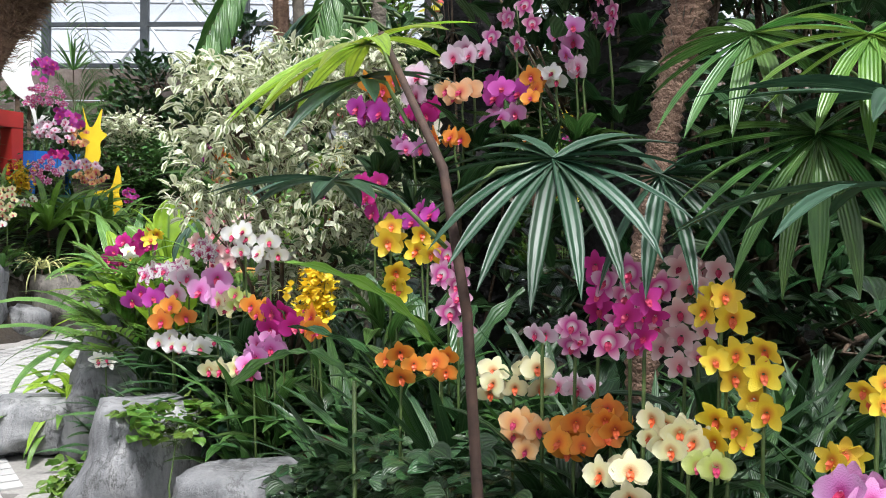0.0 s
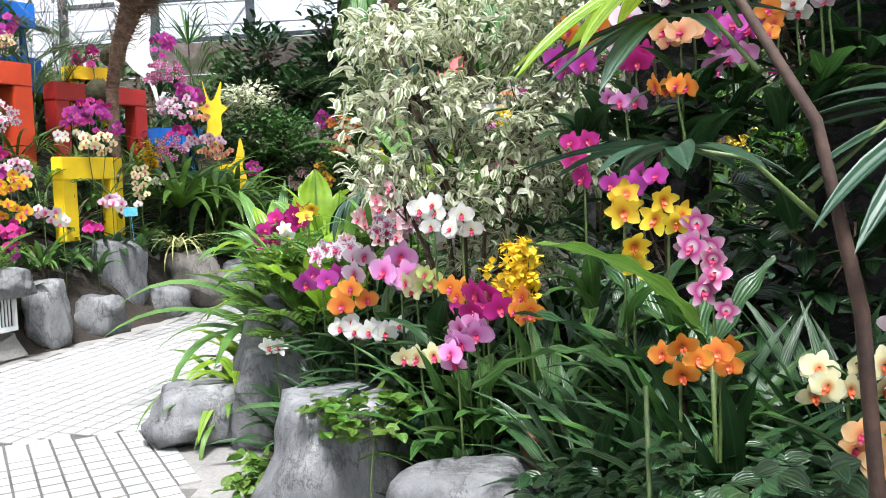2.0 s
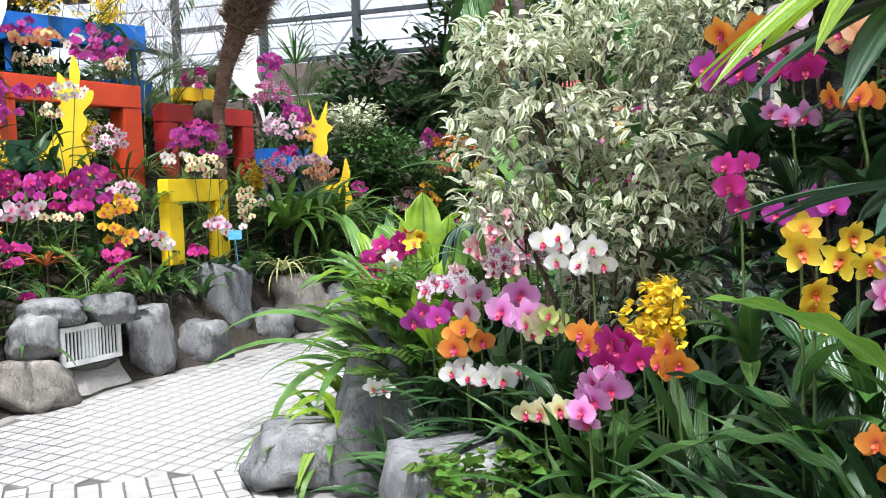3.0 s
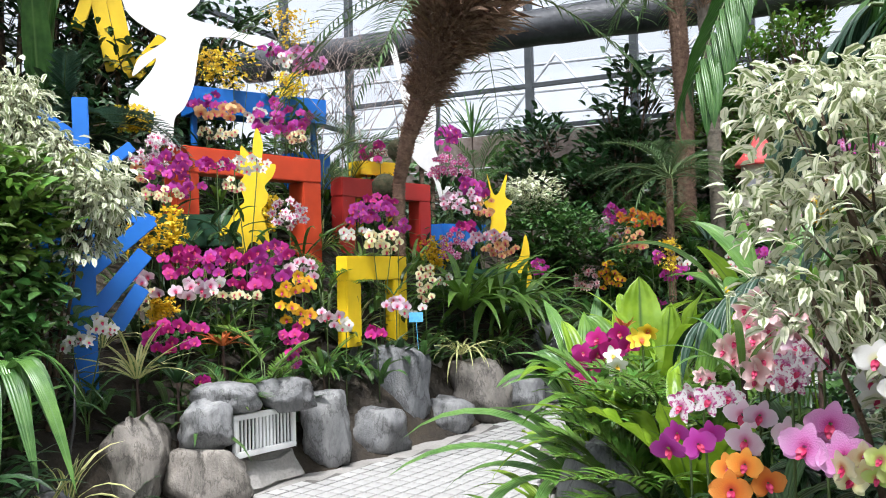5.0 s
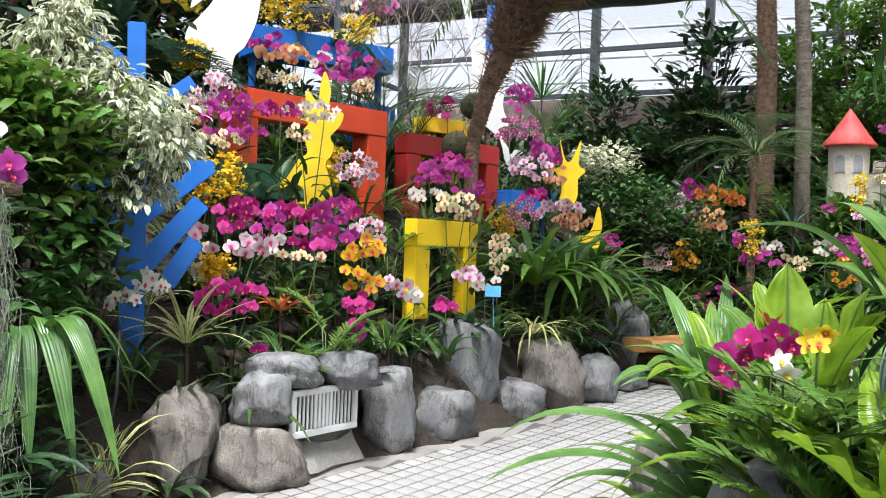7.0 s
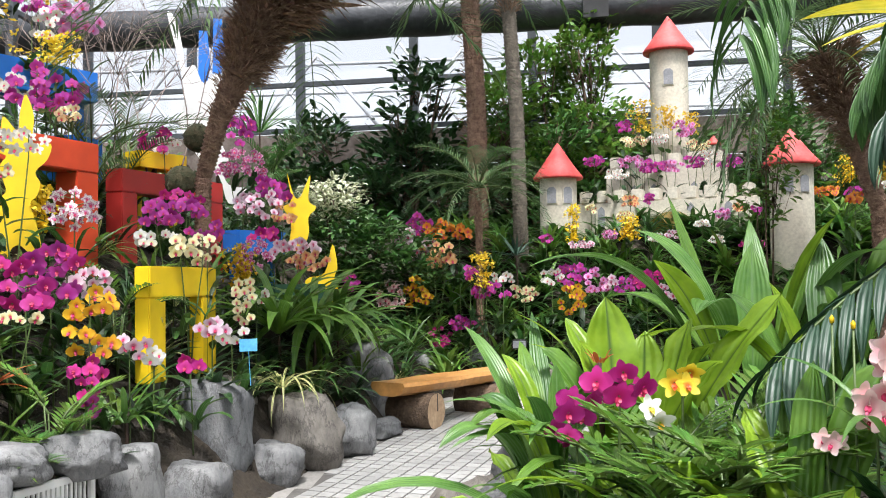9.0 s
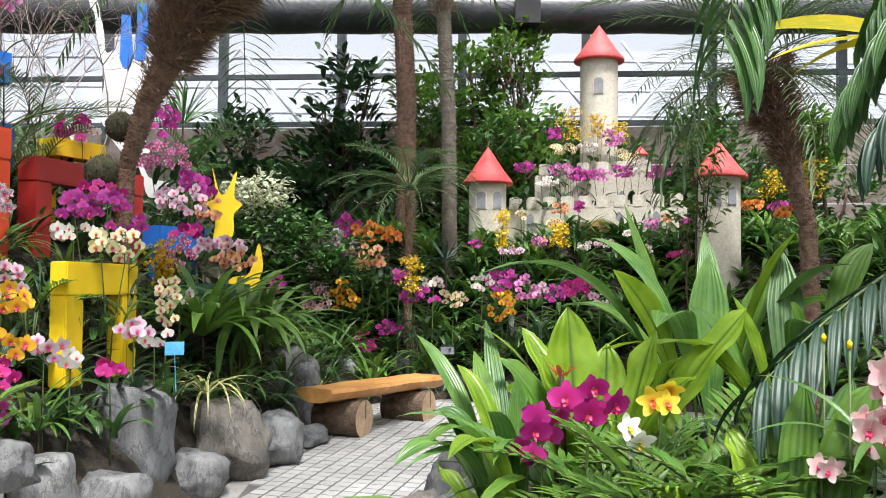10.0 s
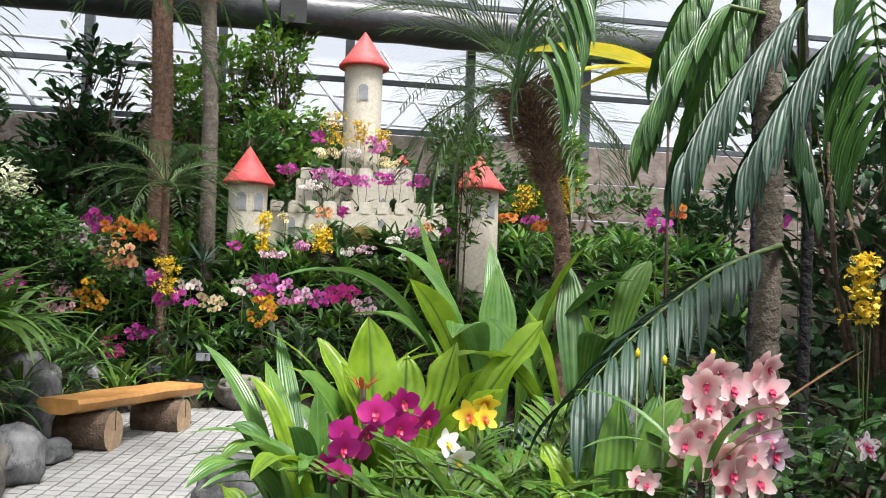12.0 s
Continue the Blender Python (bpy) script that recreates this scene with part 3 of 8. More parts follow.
def rock(base, size, seed, mat="rock", turn=0.0, label="weathered grey boulder at the edge of the path", flat=0.0, ribs=0.0):
    bm = bmesh.new()
    bmesh.ops.create_icosphere(bm, subdivisions=4, radius=1)
    o = Vector((seed * 7.3, seed * 3.1, seed * 1.7))
    cuts = []
    dice = random.Random(seed)
    for _ in range(9):
        n = Vector((dice.gauss(0, 1), dice.gauss(0, 1), dice.gauss(0, 0.8))).normalized()
        cuts.append((n, dice.uniform(0.72, 1.05)))
    for v in bm.verts:
        p = v.co.copy()
        q = p * ((abs(p.x) ** 3.2 + abs(p.y) ** 3.2 + abs(p.z) ** 3.2) ** (-1 / 3.2) * 0.95 + 0.26 * noise.noise(p * 0.9 + o))
        for n, off in cuts:
            over = q.dot(n) - off
            if over > 0:
                q -= n * (over * 0.86)
        n2 = noise.multi_fractal(p * 2.2 + o, 0.9, 2.2, 5) - 1
        ridge = abs(noise.noise(Vector((p.x * 2.5, p.y * 2.5, p.z * 0.8)) + o))
        q *= 1 + 0.1 * n2 - 0.14 * ridge + 0.03 * noise.noise(p * 8 + o) - 0.05 * abs(noise.noise(Vector((p.x, p.y, p.z * 4)) * 1.7 + o))
        if ribs:
            q *= 1 + ribs * math.sin(13 * p.x + 5 * p.y + 2.5 * p.z + 3 * noise.noise(p * 1.2 + o)) * (1 - 0.5 * abs(p.z))
        if flat and q.z > flat:
            q.z = flat + (q.z - flat) * 0.15
        foot = 1 + 0.14 * max(0.0, -p.z)
        v.co = Vector((q.x * foot * size[0] / 2, q.y * size[1] / 2, (q.z * 0.5 + 0.42) * size[2]))
    bmesh.ops.smooth_vert(bm, verts=bm.verts, factor=0.15)
    for f in bm.faces:
        f.smooth = True
    ob = part("rock", bm, M[mat], at=Matrix.Translation(Vector(base)) @ Matrix.Rotation(turn, 4, "Z"))
    return tagged(ob, label, "rock", "rocks along the path")


def petal(g, ang, length, width, cup, mi=0, lift=0.0, off=0.08):
    ca, sa = math.cos(ang), math.sin(ang)
    n0 = len(g.v)
    segs = 4
    for i in range(segs + 1):
        s = i / segs
        w = width * 0.5 * math.sin(math.pi * (0.12 + 0.84 * s)) ** 0.7
        for k in (-1, 0, 1):
            along, across = off + length * s, w * k
            z = lift + cup * (s - 0.25) ** 2 * length + (0.1 * width if k else 0) * s
            g.v.append((ca * along - sa * across, sa * along + ca * across, z))
    for i in range(segs):
        a = n0 + 3 * i
        g.face((a, a + 1, a + 4, a + 3), None, mi)
        g.face((a + 1, a + 2, a + 5, a + 4), None, mi)


FLOWERS = {}


def flower_mesh(kind, colour, lip):
    key = (kind, colour, lip)
    if key not in FLOWERS:
        g = Geo()
        r = radians
        if kind == "phal":
            for a, l, w, c, z in ((90, 0.95, 0.72, -0.1, 0), (215, 0.92, 0.68, -0.1, 0), (325, 0.92, 0.68, -0.1, 0), (5, 1.0, 1.2, 0.12, 0.05), (175, 1.0, 1.2, 0.12, 0.05)):
                petal(g, r(a), l, w, c, 0, z)
        elif kind == "cymb":
            for a, l, w, c in ((90, 1.0, 0.78, 0.5), (20, 1.0, 0.74, 0.35), (160, 1.0, 0.74, 0.35), (225, 1.0, 0.78, 0.3), (315, 1.0, 0.78, 0.3)):
                petal(g, r(a), l, w, c, 0, 0)
        else:
            for a, l, w, c in ((90, 1.0, 0.62, 0.1), (18, 1.0, 0.85, 0.1), (162, 1.0, 0.85, 0.1), (234, 1.0, 0.6, -0.1), (306, 1.0, 0.6, -0.1)):
                petal(g, r(a), l, w, c, 0, 0)
        petal(g, r(270), 0.5, 0.4, 0.9, 1, 0.1, 0.0)
        petal(g, r(240), 0.3, 0.25, 1.2, 1, 0.12, 0.0)
        petal(g, r(300), 0.3, 0.25, 1.2, 1, 0.12, 0.0)
        FLOWERS[key] = g.mesh("flower", [PETALS[colour], LIP[lip]])
    return FLOWERS[key]


WORDS = {"white": "white", "whitepurple": "white, purple-spotted", "palepink": "pale pink", "pink": "pink", "purple": "purple-pink", "magenta": "deep magenta", "pinkwhite": "magenta-and-white", "salmon": "salmon pink", "orange": "orange", "peach": "peach", "yellow": "yellow", "amber": "amber yellow", "cream": "cream", "lime": "lime green"}


def settle(c, reach, most=0.9):
    """Moves a plant of the bank back along the line from the path until the soil below is near enough to carry it."""
    c, eye = Vector(c), Vector((TURN.x, TURN.y, 1.6))
    if not (c.x < -3.2 and 5.6 < c.y < 10.5 and c.z < 1.72):
        return c
    d = (c - eye).normalized()
    for k in range(int(most / 0.05)):
        if c.z - soil_z(c.x, c.y) < reach:
            break
        c = c + d * 0.05
    return c


def orchid(c, w, h, colour, fs=0.085, kind="phal", lip="dark", base=None, n=None, reach=0.3, leaves=5, place="among the leaves of the bed"):
    """A flowering orchid whose blooms fill a mass w wide and h high about c, facing the path."""
    c = settle(c, 0.6 + h / 2)
    f = facing(c)
    right = Vector((-f.y, f.x, 0))
    soil = soil_z(c.x, c.y) if base is None else base
    root = Vector((c.x - f.x * 0.05, c.y - f.y * 0.05, min(soil, c.z - h / 2 - 0.1)))
    ob = thing("orchid", root, WORDS[colour] + " orchid in bloom " + place, "orchid", WORDS[colour] + " orchids")
    count = n or max(4, min(34, int((2.8 if c.y > 12.8 else 1.7) * w * h / (fs * fs))))
    spots, tries = [], 0
    gap = fs * 0.66
    while len(spots) < count and tries < 900:
        tries += 1
        u, v = random.uniform(-1, 1), random.uniform(-1, 1)
        if u * u + v * v > 1.15 or count > 12 and noise.noise((u * 1.7 + c.x * 9, v * 1.7 + c.y * 7, c.z * 5)) < -0.12:
            continue
        p = Vector((u * max(0.0, w / 2 - fs * 0.2) * 1.12, random.uniform(-0.3, 0.3) * min(w, 0.3), v * max(0.0, h / 2 - fs * 0.2) * 1.1))
        if all((p - q).length > gap for q in spots):
            spots.append(p)
        elif tries % 60 == 0:
            gap *= 0.93
    spikes = max(1, min(4, round(w / (2.6 * fs))))
    me = flower_mesh(kind, colour, lip)
    cols = {}
    for p in sorted(spots, key=lambda q: q.x):
        cols.setdefault(min(spikes - 1, int((p.x / max(w, 0.01) + 0.5) * spikes)), []).append(p)
    local = lambda p: c + right * p.x + f * p.y + Vector((0, 0, p.z)) - root
    for k, ps in cols.items():
        ps.sort(key=lambda q: q.z)
        ax = sum(p.x for p in ps) / len(ps)
        low, high = ps[0].z, ps[-1].z
        pts = [Vector((0, 0, 0))]
        foot = right * (ax * 0.4)
        start = local(Vector((ax, -0.03, low - 0.04)))
        pts += [foot * 0.6 + Vector((0, 0, start.z * 0.5)), start, local(Vector((ax, -0.04, (low + high) / 2))), local(Vector((ax, -0.02, high)))]
        g = Geo()
        tube(g, pts, [0.006, 0.005, 0.004, 0.0035, 0.0025], 5)
        for p in ps:
            near = local(Vector((ax, -0.03, p.z - 0.01)))
            tube(g, [near, (near + local(p)) / 2 + Vector((0, 0, 0.012)), local(p) - f * 0.012], 0.0022, 4)
        part("flower_spike", g, M["stem"], ob)
        for p in ps:
            d = (f + right * random.uniform(-0.5, 0.5) + right * (p.x / max(w, 0.05)) * 0.8 + Vector((0, 0, random.uniform(-0.6, 0.35)))).normalized()
            side = Vector((0, 0, 1)).cross(d).normalized()
            up = d.cross(side)
            tilt = random.uniform(-0.35, 0.35)
            s2 = side * math.cos(tilt) + up * math.sin(tilt)
            u2 = d.cross(s2)
            m = Matrix((s2, u2, d)).transposed().to_4x4()
            s = fs * 0.5 * random.uniform(0.82, 1.12)
            part("flower", me, None, ob, at=Matrix.Translation(local(p)) @ m @ Matrix.Diagonal((s, s, s, 1)))
    if leaves:
        g = Geo()
        crown = max(0.0, c.z - h / 2 - root.z - 0.3)
        for i in range(leaves + 2):
            blade(g, right * random.uniform(-0.35, 0.35) * w + Vector((0, 0, crown * random.uniform(0.7, 1.0))), random.uniform(0, 6.3), random.uniform(0.4, 1.3), random.uniform(0.18, 0.32), 0.055, random.uniform(0.7, 1.5), 0.3, 5, "strap")
        part("leaves", g, M["leaf"] if random.random() < 0.4 else M["leaf_dark"], ob)
    return ob


def spray_orchid(c, w, h, base=None, n=110, place="above the planted stage"):
    """Airy sprays of small yellow blooms on thin branching stalks."""
    c = Vector(c)
    root = Vector((c.x, c.y, soil_z(c.x, c.y) if base is None else base))
    ob = thing("orchid", root, "small yellow spray orchid in bloom " + place, "orchid", "yellow spray orchids")
    g, b = Geo(), Geo()
    f = facing(c)
    right = Vector((-f.y, f.x, 0))
    stalks = 3
    for k in range(stalks):
        tip = c - root + right * ((k - 1) * w * 0.35) + Vector((0, 0, h * 0.5))
        mid = c - root + right * ((k - 1) * w * 0.2) - Vector((0, 0, h * 0.4))
        tube(g, [(0, 0, 0), mid * 0.6, mid, (mid + tip) / 2, tip], [0.004, 0.004, 0.003, 0.002, 0.0015], 4)
    for i in range(n):
        p = c - root + right * random.gauss(0, w * 0.24) + f * random.gauss(0, 0.03) + Vector((0, 0, random.uniform(-h / 2, h / 2)))
        s = random.uniform(0.015, 0.024)
        for k in range(4):
            a = random.uniform(0, 6.3)
            blade(b, p, math.atan2(f.y, f.x) + random.uniform(-1.4, 1.4), random.uniform(-1.2, 1.2), s * 1.7, s * 1.5, 0.6, 0.1, 2, "ovate")
    part("flower_stalk", g, M["stem"], ob)
    tagged(part("blossom", b, PETALS["yellow"], ob), "tiny bright yellow blossoms", kind="stuff")
    return ob


def tuft(name, base, n, length, width, mat, label, category="plant", elev=(0.6, 1.3), droop=(0.8, 1.6), profile="strap", az=(0, 6.283), fold=0.25, wave=0.0, segs=8, group="", late=1.0, small=False):
    """A clump of arching leaves, each a part."""
    base = settle(base, 0.3, 0.35)
    low = soil_z(base.x, base.y)
    if base.z > low + 0.06:
        ob = thing(name, (base.x, base.y, low), label, category, group)
        lift = base.z - low
        g = Geo()
        tube(g, [(0, 0, -0.02), (0.01, 0, lift * 0.5), (0, 0, lift + 0.02)], [0.014, 0.011, 0.009], 6)
        part("stem", g, M["cane"], ob)
    else:
        ob, lift = thing(name, base, label, category, group), 0.0
    joined = Geo() if small else None
    for i in range(n):
        g = joined or Geo()
        a = az[0] + (az[1] - az[0]) * (i + random.uniform(-0.3, 0.3)) / max(1, n if az[1] - az[0] > 6 else n - 1 or 1)
        l = length * random.uniform(0.72, 1.1)
        blade(g, (0.02 * math.cos(a), 0.02 * math.sin(a), lift), a, random.uniform(*elev), l, width * random.uniform(0.8, 1.15), random.uniform(*droop), fold, segs, profile, random.uniform(-0.25, 0.25), 0, wave, late)
        if not small:
            part("leaf", g, M[mat], ob)
    if small:
        part("foliage", joined, M[mat], ob)
    return ob


def frond(g, base, az, elev, length, leaflet, lw, droop=0.9, pairs=26, hang=0.5, mi_stem=1, start=0.12, vee=0.9, segs=3, angle=1.05):
    """A feather leaf: a rachis with leaflets on both sides."""
    p, e = Vector(base), elev
    pts, dirs = [p.copy()], []
    n = pairs
    for i in range(n):
        d = Vector((math.cos(az) * math.cos(e), math.sin(az) * math.cos(e), math.sin(e)))
        dirs.append((d, e))
        p = p + d * (length / n)
        pts.append(p.copy())
        e -= droop / n
    tube(g, pts[::2] + [pts[-1]], [0.007 * (1 - 0.8 * i / (len(pts[::2]))) + 0.001 for i in range(len(pts[::2]) + 1)], 4, mi_stem)
    for i in range(n):
        s = i / n
        if s < start:
            continue
        d, e = dirs[i]
        l = leaflet * (0.35 + 0.65 * math.sin(math.pi * (0.1 + 0.82 * (s - start) / (1 - start)))) * random.uniform(0.9, 1.08)
        for sg in (-1, 1):
            a = az + sg * angle * (1 - 0.35 * s) + random.uniform(-0.06, 0.06)
            blade(g, pts[i], a, e * 0.5 + vee * 0.35 + random.uniform(-0.08, 0.08), l, lw, hang + random.uniform(-0.1, 0.25), 0.2, segs, "lance", 0.0, 0)


def palm_crown(ob, top, n, length, leaflet, lw, mat, az=(0, 6.283), elev=(0.2, 1.2), droop=1.3, pairs=26, hang=0.5, vee=0.9):
    for i in range(n):
        g = Geo()
        a = az[0] + (az[1] - az[0]) * (i + random.uniform(-0.35, 0.35)) / n
        frond(g, top, a, random.uniform(*elev), length * random.uniform(0.8, 1.1), leaflet, lw, droop * random.uniform(0.8, 1.2), pairs, hang, 1, 0.14, vee)
        part("frond", g, [M[mat], M["stem"]], ob)


def trunk_geo(pts, radii, sides=14, rings=0.05, rough=0.12):
    """A palm trunk with leaf-scar rings."""
    g = Geo()
    pts = [Vector(p) for p in pts]
    fine, rad = [], []
    for i in range(len(pts) - 1):
        n = max(2, int((pts[i + 1] - pts[i]).length / rings) * 2)
        for k in range(n):
            u = k / n
            fine.append(pts[i].lerp(pts[i + 1], u))
            r = radii[i] + (radii[i + 1] - radii[i]) * u
            rad.append(r * (1 + (rough if k % 2 else -rough * 0.4) * random.uniform(0.5, 1.2)))
    fine.append(pts[-1])
    rad.append(radii[-1])
    tube(g, fine, rad, sides)
    return g


def fibres(g, a, b, ra, rb, n, length, out=0.9, mi=0):
    """Old leaf stubs and hairs bristling from a trunk between a and b."""
    a, b = Vector(a), Vector(b)
    d = (b - a).normalized()
    x = d.cross(Vector((0.3, 0.9, 0.2))).normalized()
    y = d.cross(x)
    for i in range(n):
        u = random.random()
        q = random.uniform(0, 6.283)
        o = x * math.cos(q) + y * math.sin(q)
        p = a.lerp(b, u) + o * (ra + (rb - ra) * u) * 0.9
        v = (o * out + d * random.uniform(0.2, 1.0)).normalized()
        blade(g, p, math.atan2(v.y, v.x), math.asin(max(-1, min(1, v.z))), length * random.uniform(0.5, 1.3), length * 0.085, random.uniform(-0.2, 1.2), 0.4, 3, "lance", random.uniform(-1, 1), mi)


def leafy(name, base, clumps, leaf, width, count, mat, label, category="shrub", droop=0.7, elev=(-0.4, 0.9), sticks=True, group="", stem="bark", profile="lance", twig=0.006):
    """A shrub or small tree: stems to each clump (centre and radius) and a crown of many single leaves with gaps."""
    base = Vector(base)
    ob = thing(name, base, label, category, group)
    if sticks:
        g = Geo()
        for c, r in clumps:
            q = Vector(c) - base
            m = q * 0.5 + Vector((random.uniform(-0.1, 0.1), random.uniform(-0.1, 0.1), 0.1 * q.z))
            tube(g, [Vector((0, 0, -0.02)), m, q], [twig * 2.5, twig * 1.6, twig], 5)
            for _ in range(8):
                e = q + Vector([random.uniform(-1, 1) * k * 0.85 for k in (r if isinstance(r, tuple) else (r, r, r))])
                tube(g, [m.lerp(q, 0.7), (m + e) / 2 + Vector((0, 0, 0.03)), e], [twig, twig * 0.7, twig * 0.3], 4)
        part("trunk", g, M[stem], ob)
    g = Geo()
    total = 0
    vol = [(r[0] * r[1] * r[2]) ** 0.5 if isinstance(r, tuple) else r ** 1.5 for _, r in clumps]
    for (c, r), vv in zip(clumps, vol):
        rr = r if isinstance(r, tuple) else (r, r, r)
        k = int(count * vv / sum(vol))
        twigs = []
        for _ in range(max(3, k // 7)):
            d = Vector((random.gauss(0, 1), random.gauss(0, 1), random.gauss(0, 1))).normalized() * random.uniform(0.35, 1.08) ** 0.6
            twigs.append((Vector((d.x * rr[0], d.y * rr[1], d.z * rr[2])), d))
        for j in range(k):
            o, d = twigs[j % len(twigs)]
            p = Vector(c) - base + o + Vector((random.gauss(0, leaf * 0.55), random.gauss(0, leaf * 0.55), random.gauss(0, leaf * 0.4)))
            blade(g, p, math.atan2(d.y, d.x) + random.gauss(0, 1.0), random.uniform(*elev), leaf * random.uniform(0.65, 1.2), width * random.uniform(0.8, 1.2), droop * random.uniform(0.5, 1.3), 0.22, 5 if profile == "ovate" else 3, profile, random.gauss(0, 0.4))
    part("crown", g, M[mat], ob)
    return ob


def fan_leaf(g, hub, az, elev, length, n=9, spread=2.5, lw=0.045, droop=0.5, mi=0):
    """A palmate leaf: ribbed fingers from one hub."""
    for i in range(n):
        u = (i / (n - 1) - 0.5) * spread
        d = Vector((math.cos(u), math.sin(u), 0))
        m = Matrix.Rotation(az, 3, "Z") @ Matrix.Rotation(-elev, 3, "Y")
        v = m @ d
        blade(g, hub, math.atan2(v.y, v.x), math.asin(max(-1, min(1, v.z))), length * (1 - 0.12 * abs(u)) * random.uniform(0.92, 1.06), lw, droop * random.uniform(0.7, 1.3), 0.3, 7, "strap", random.uniform(-0.3, 0.3), mi)


def arch(name, a, b, height, bar, depth, mat, label):
    """A painted board frame: two posts and a lintel, from top corner a to top corner b."""
    a, b = Vector(a), Vector(b)
    w = math.hypot(b.x - a.x, b.y - a.y)
    rot = Matrix.Rotation(math.atan2(b.y - a.y, b.x - a.x), 4, "Z")
    ob = thing(name, Matrix.Translation(((a.x + b.x) / 2, (a.y + b.y) / 2, min(a.z, b.z) - height)) @ rot, label, "display frame", "painted display frames")
    for sx in (-1, 1):
        part("post", bevel_box((bar, depth, height - bar - 0.003), 0.008), M[mat], ob, at=Matrix.Translation((sx * (w - bar) / 2, depth / 2, (height - bar) / 2)))
    part("lintel", bevel_box((w + 0.004, depth + 0.004, bar), 0.008), M[mat], ob, at=Matrix.Translation((0, depth / 2, height - bar / 2)))
    return ob


def planter(a, b, height, depth, mat, label):
    """A long painted trough on legs that stand on the bank."""
    a, b = Vector(a), Vector(b)
    w = math.hypot(b.x - a.x, b.y - a.y)
    rot = Matrix.Rotation(math.atan2(b.y - a.y, b.x - a.x), 4, "Z")
    mid = Vector(((a.x + b.x) / 2, (a.y + b.y) / 2, (a.z + b.z) / 2 - height))
    foot = soil_z(mid.x, mid.y) - 0.05
    foot = min(foot, mid.z - 0.05)
    ob = thing("planter", Matrix.Translation((mid.x, mid.y, foot)) @ rot, label, "planter", "painted flower troughs")
    lift = mid.z - foot
    t = 0.02
    for y in (0, depth):
        part("side_board", bevel_box((w, t, height), 0.004), M[mat], ob, at=Matrix.Translation((0, y, lift + height / 2)))
    for x in (-1, 1):
        part("end_board", bevel_box((t, depth - t - 0.002, height), 0.004), M[mat], ob, at=Matrix.Translation((x * (w - t) / 2, depth / 2, lift + height / 2)))
        part("leg", bevel_box((0.05, 0.05, lift), 0.004), M[mat], ob, at=Matrix.Translation((x * (w / 2 - 0.06), depth / 2, lift / 2)))
    part("soil_fill", bevel_box((w - 2 * t - 0.004, depth - t - 0.004, 0.05), 0.004), M["soil"], ob, at=Matrix.Translation((0, depth / 2, lift + height - 0.06)))
    return ob


def cutout(name, c, outline, scale, mat, label, lean=0.0, curved=True, thick=0.02):
    """A painted plywood shape on a stake, turned to the path."""
    c = Vector(c)
    f = facing(c)
    rot = Matrix.Rotation(math.atan2(f.y, f.x) + math.pi / 2, 4, "Z") @ Matrix.Rotation(lean, 4, "Y")
    pts = [(x * scale, z * scale) for x, z in outline]
    low = min(z for _, z in pts)
    foot = min(soil_z(c.x, c.y) - 0.05, c.z + low - 0.05)
    ob = thing(name, Matrix.Translation((c.x, c.y, foot)) @ rot, label, "cut-out figure")
    lift = c.z - foot
    bm = slab(smooth_outline(pts) if curved else pts, thick)
    part("board", bm, M[mat], ob, at=Matrix.Translation((0, 0, lift)))
    part("stake", bevel_box((0.04, 0.03, lift), 0.004), M["bark"], ob, at=Matrix.Translation((0, thick / 2 + 0.018, lift / 2)))
    return ob


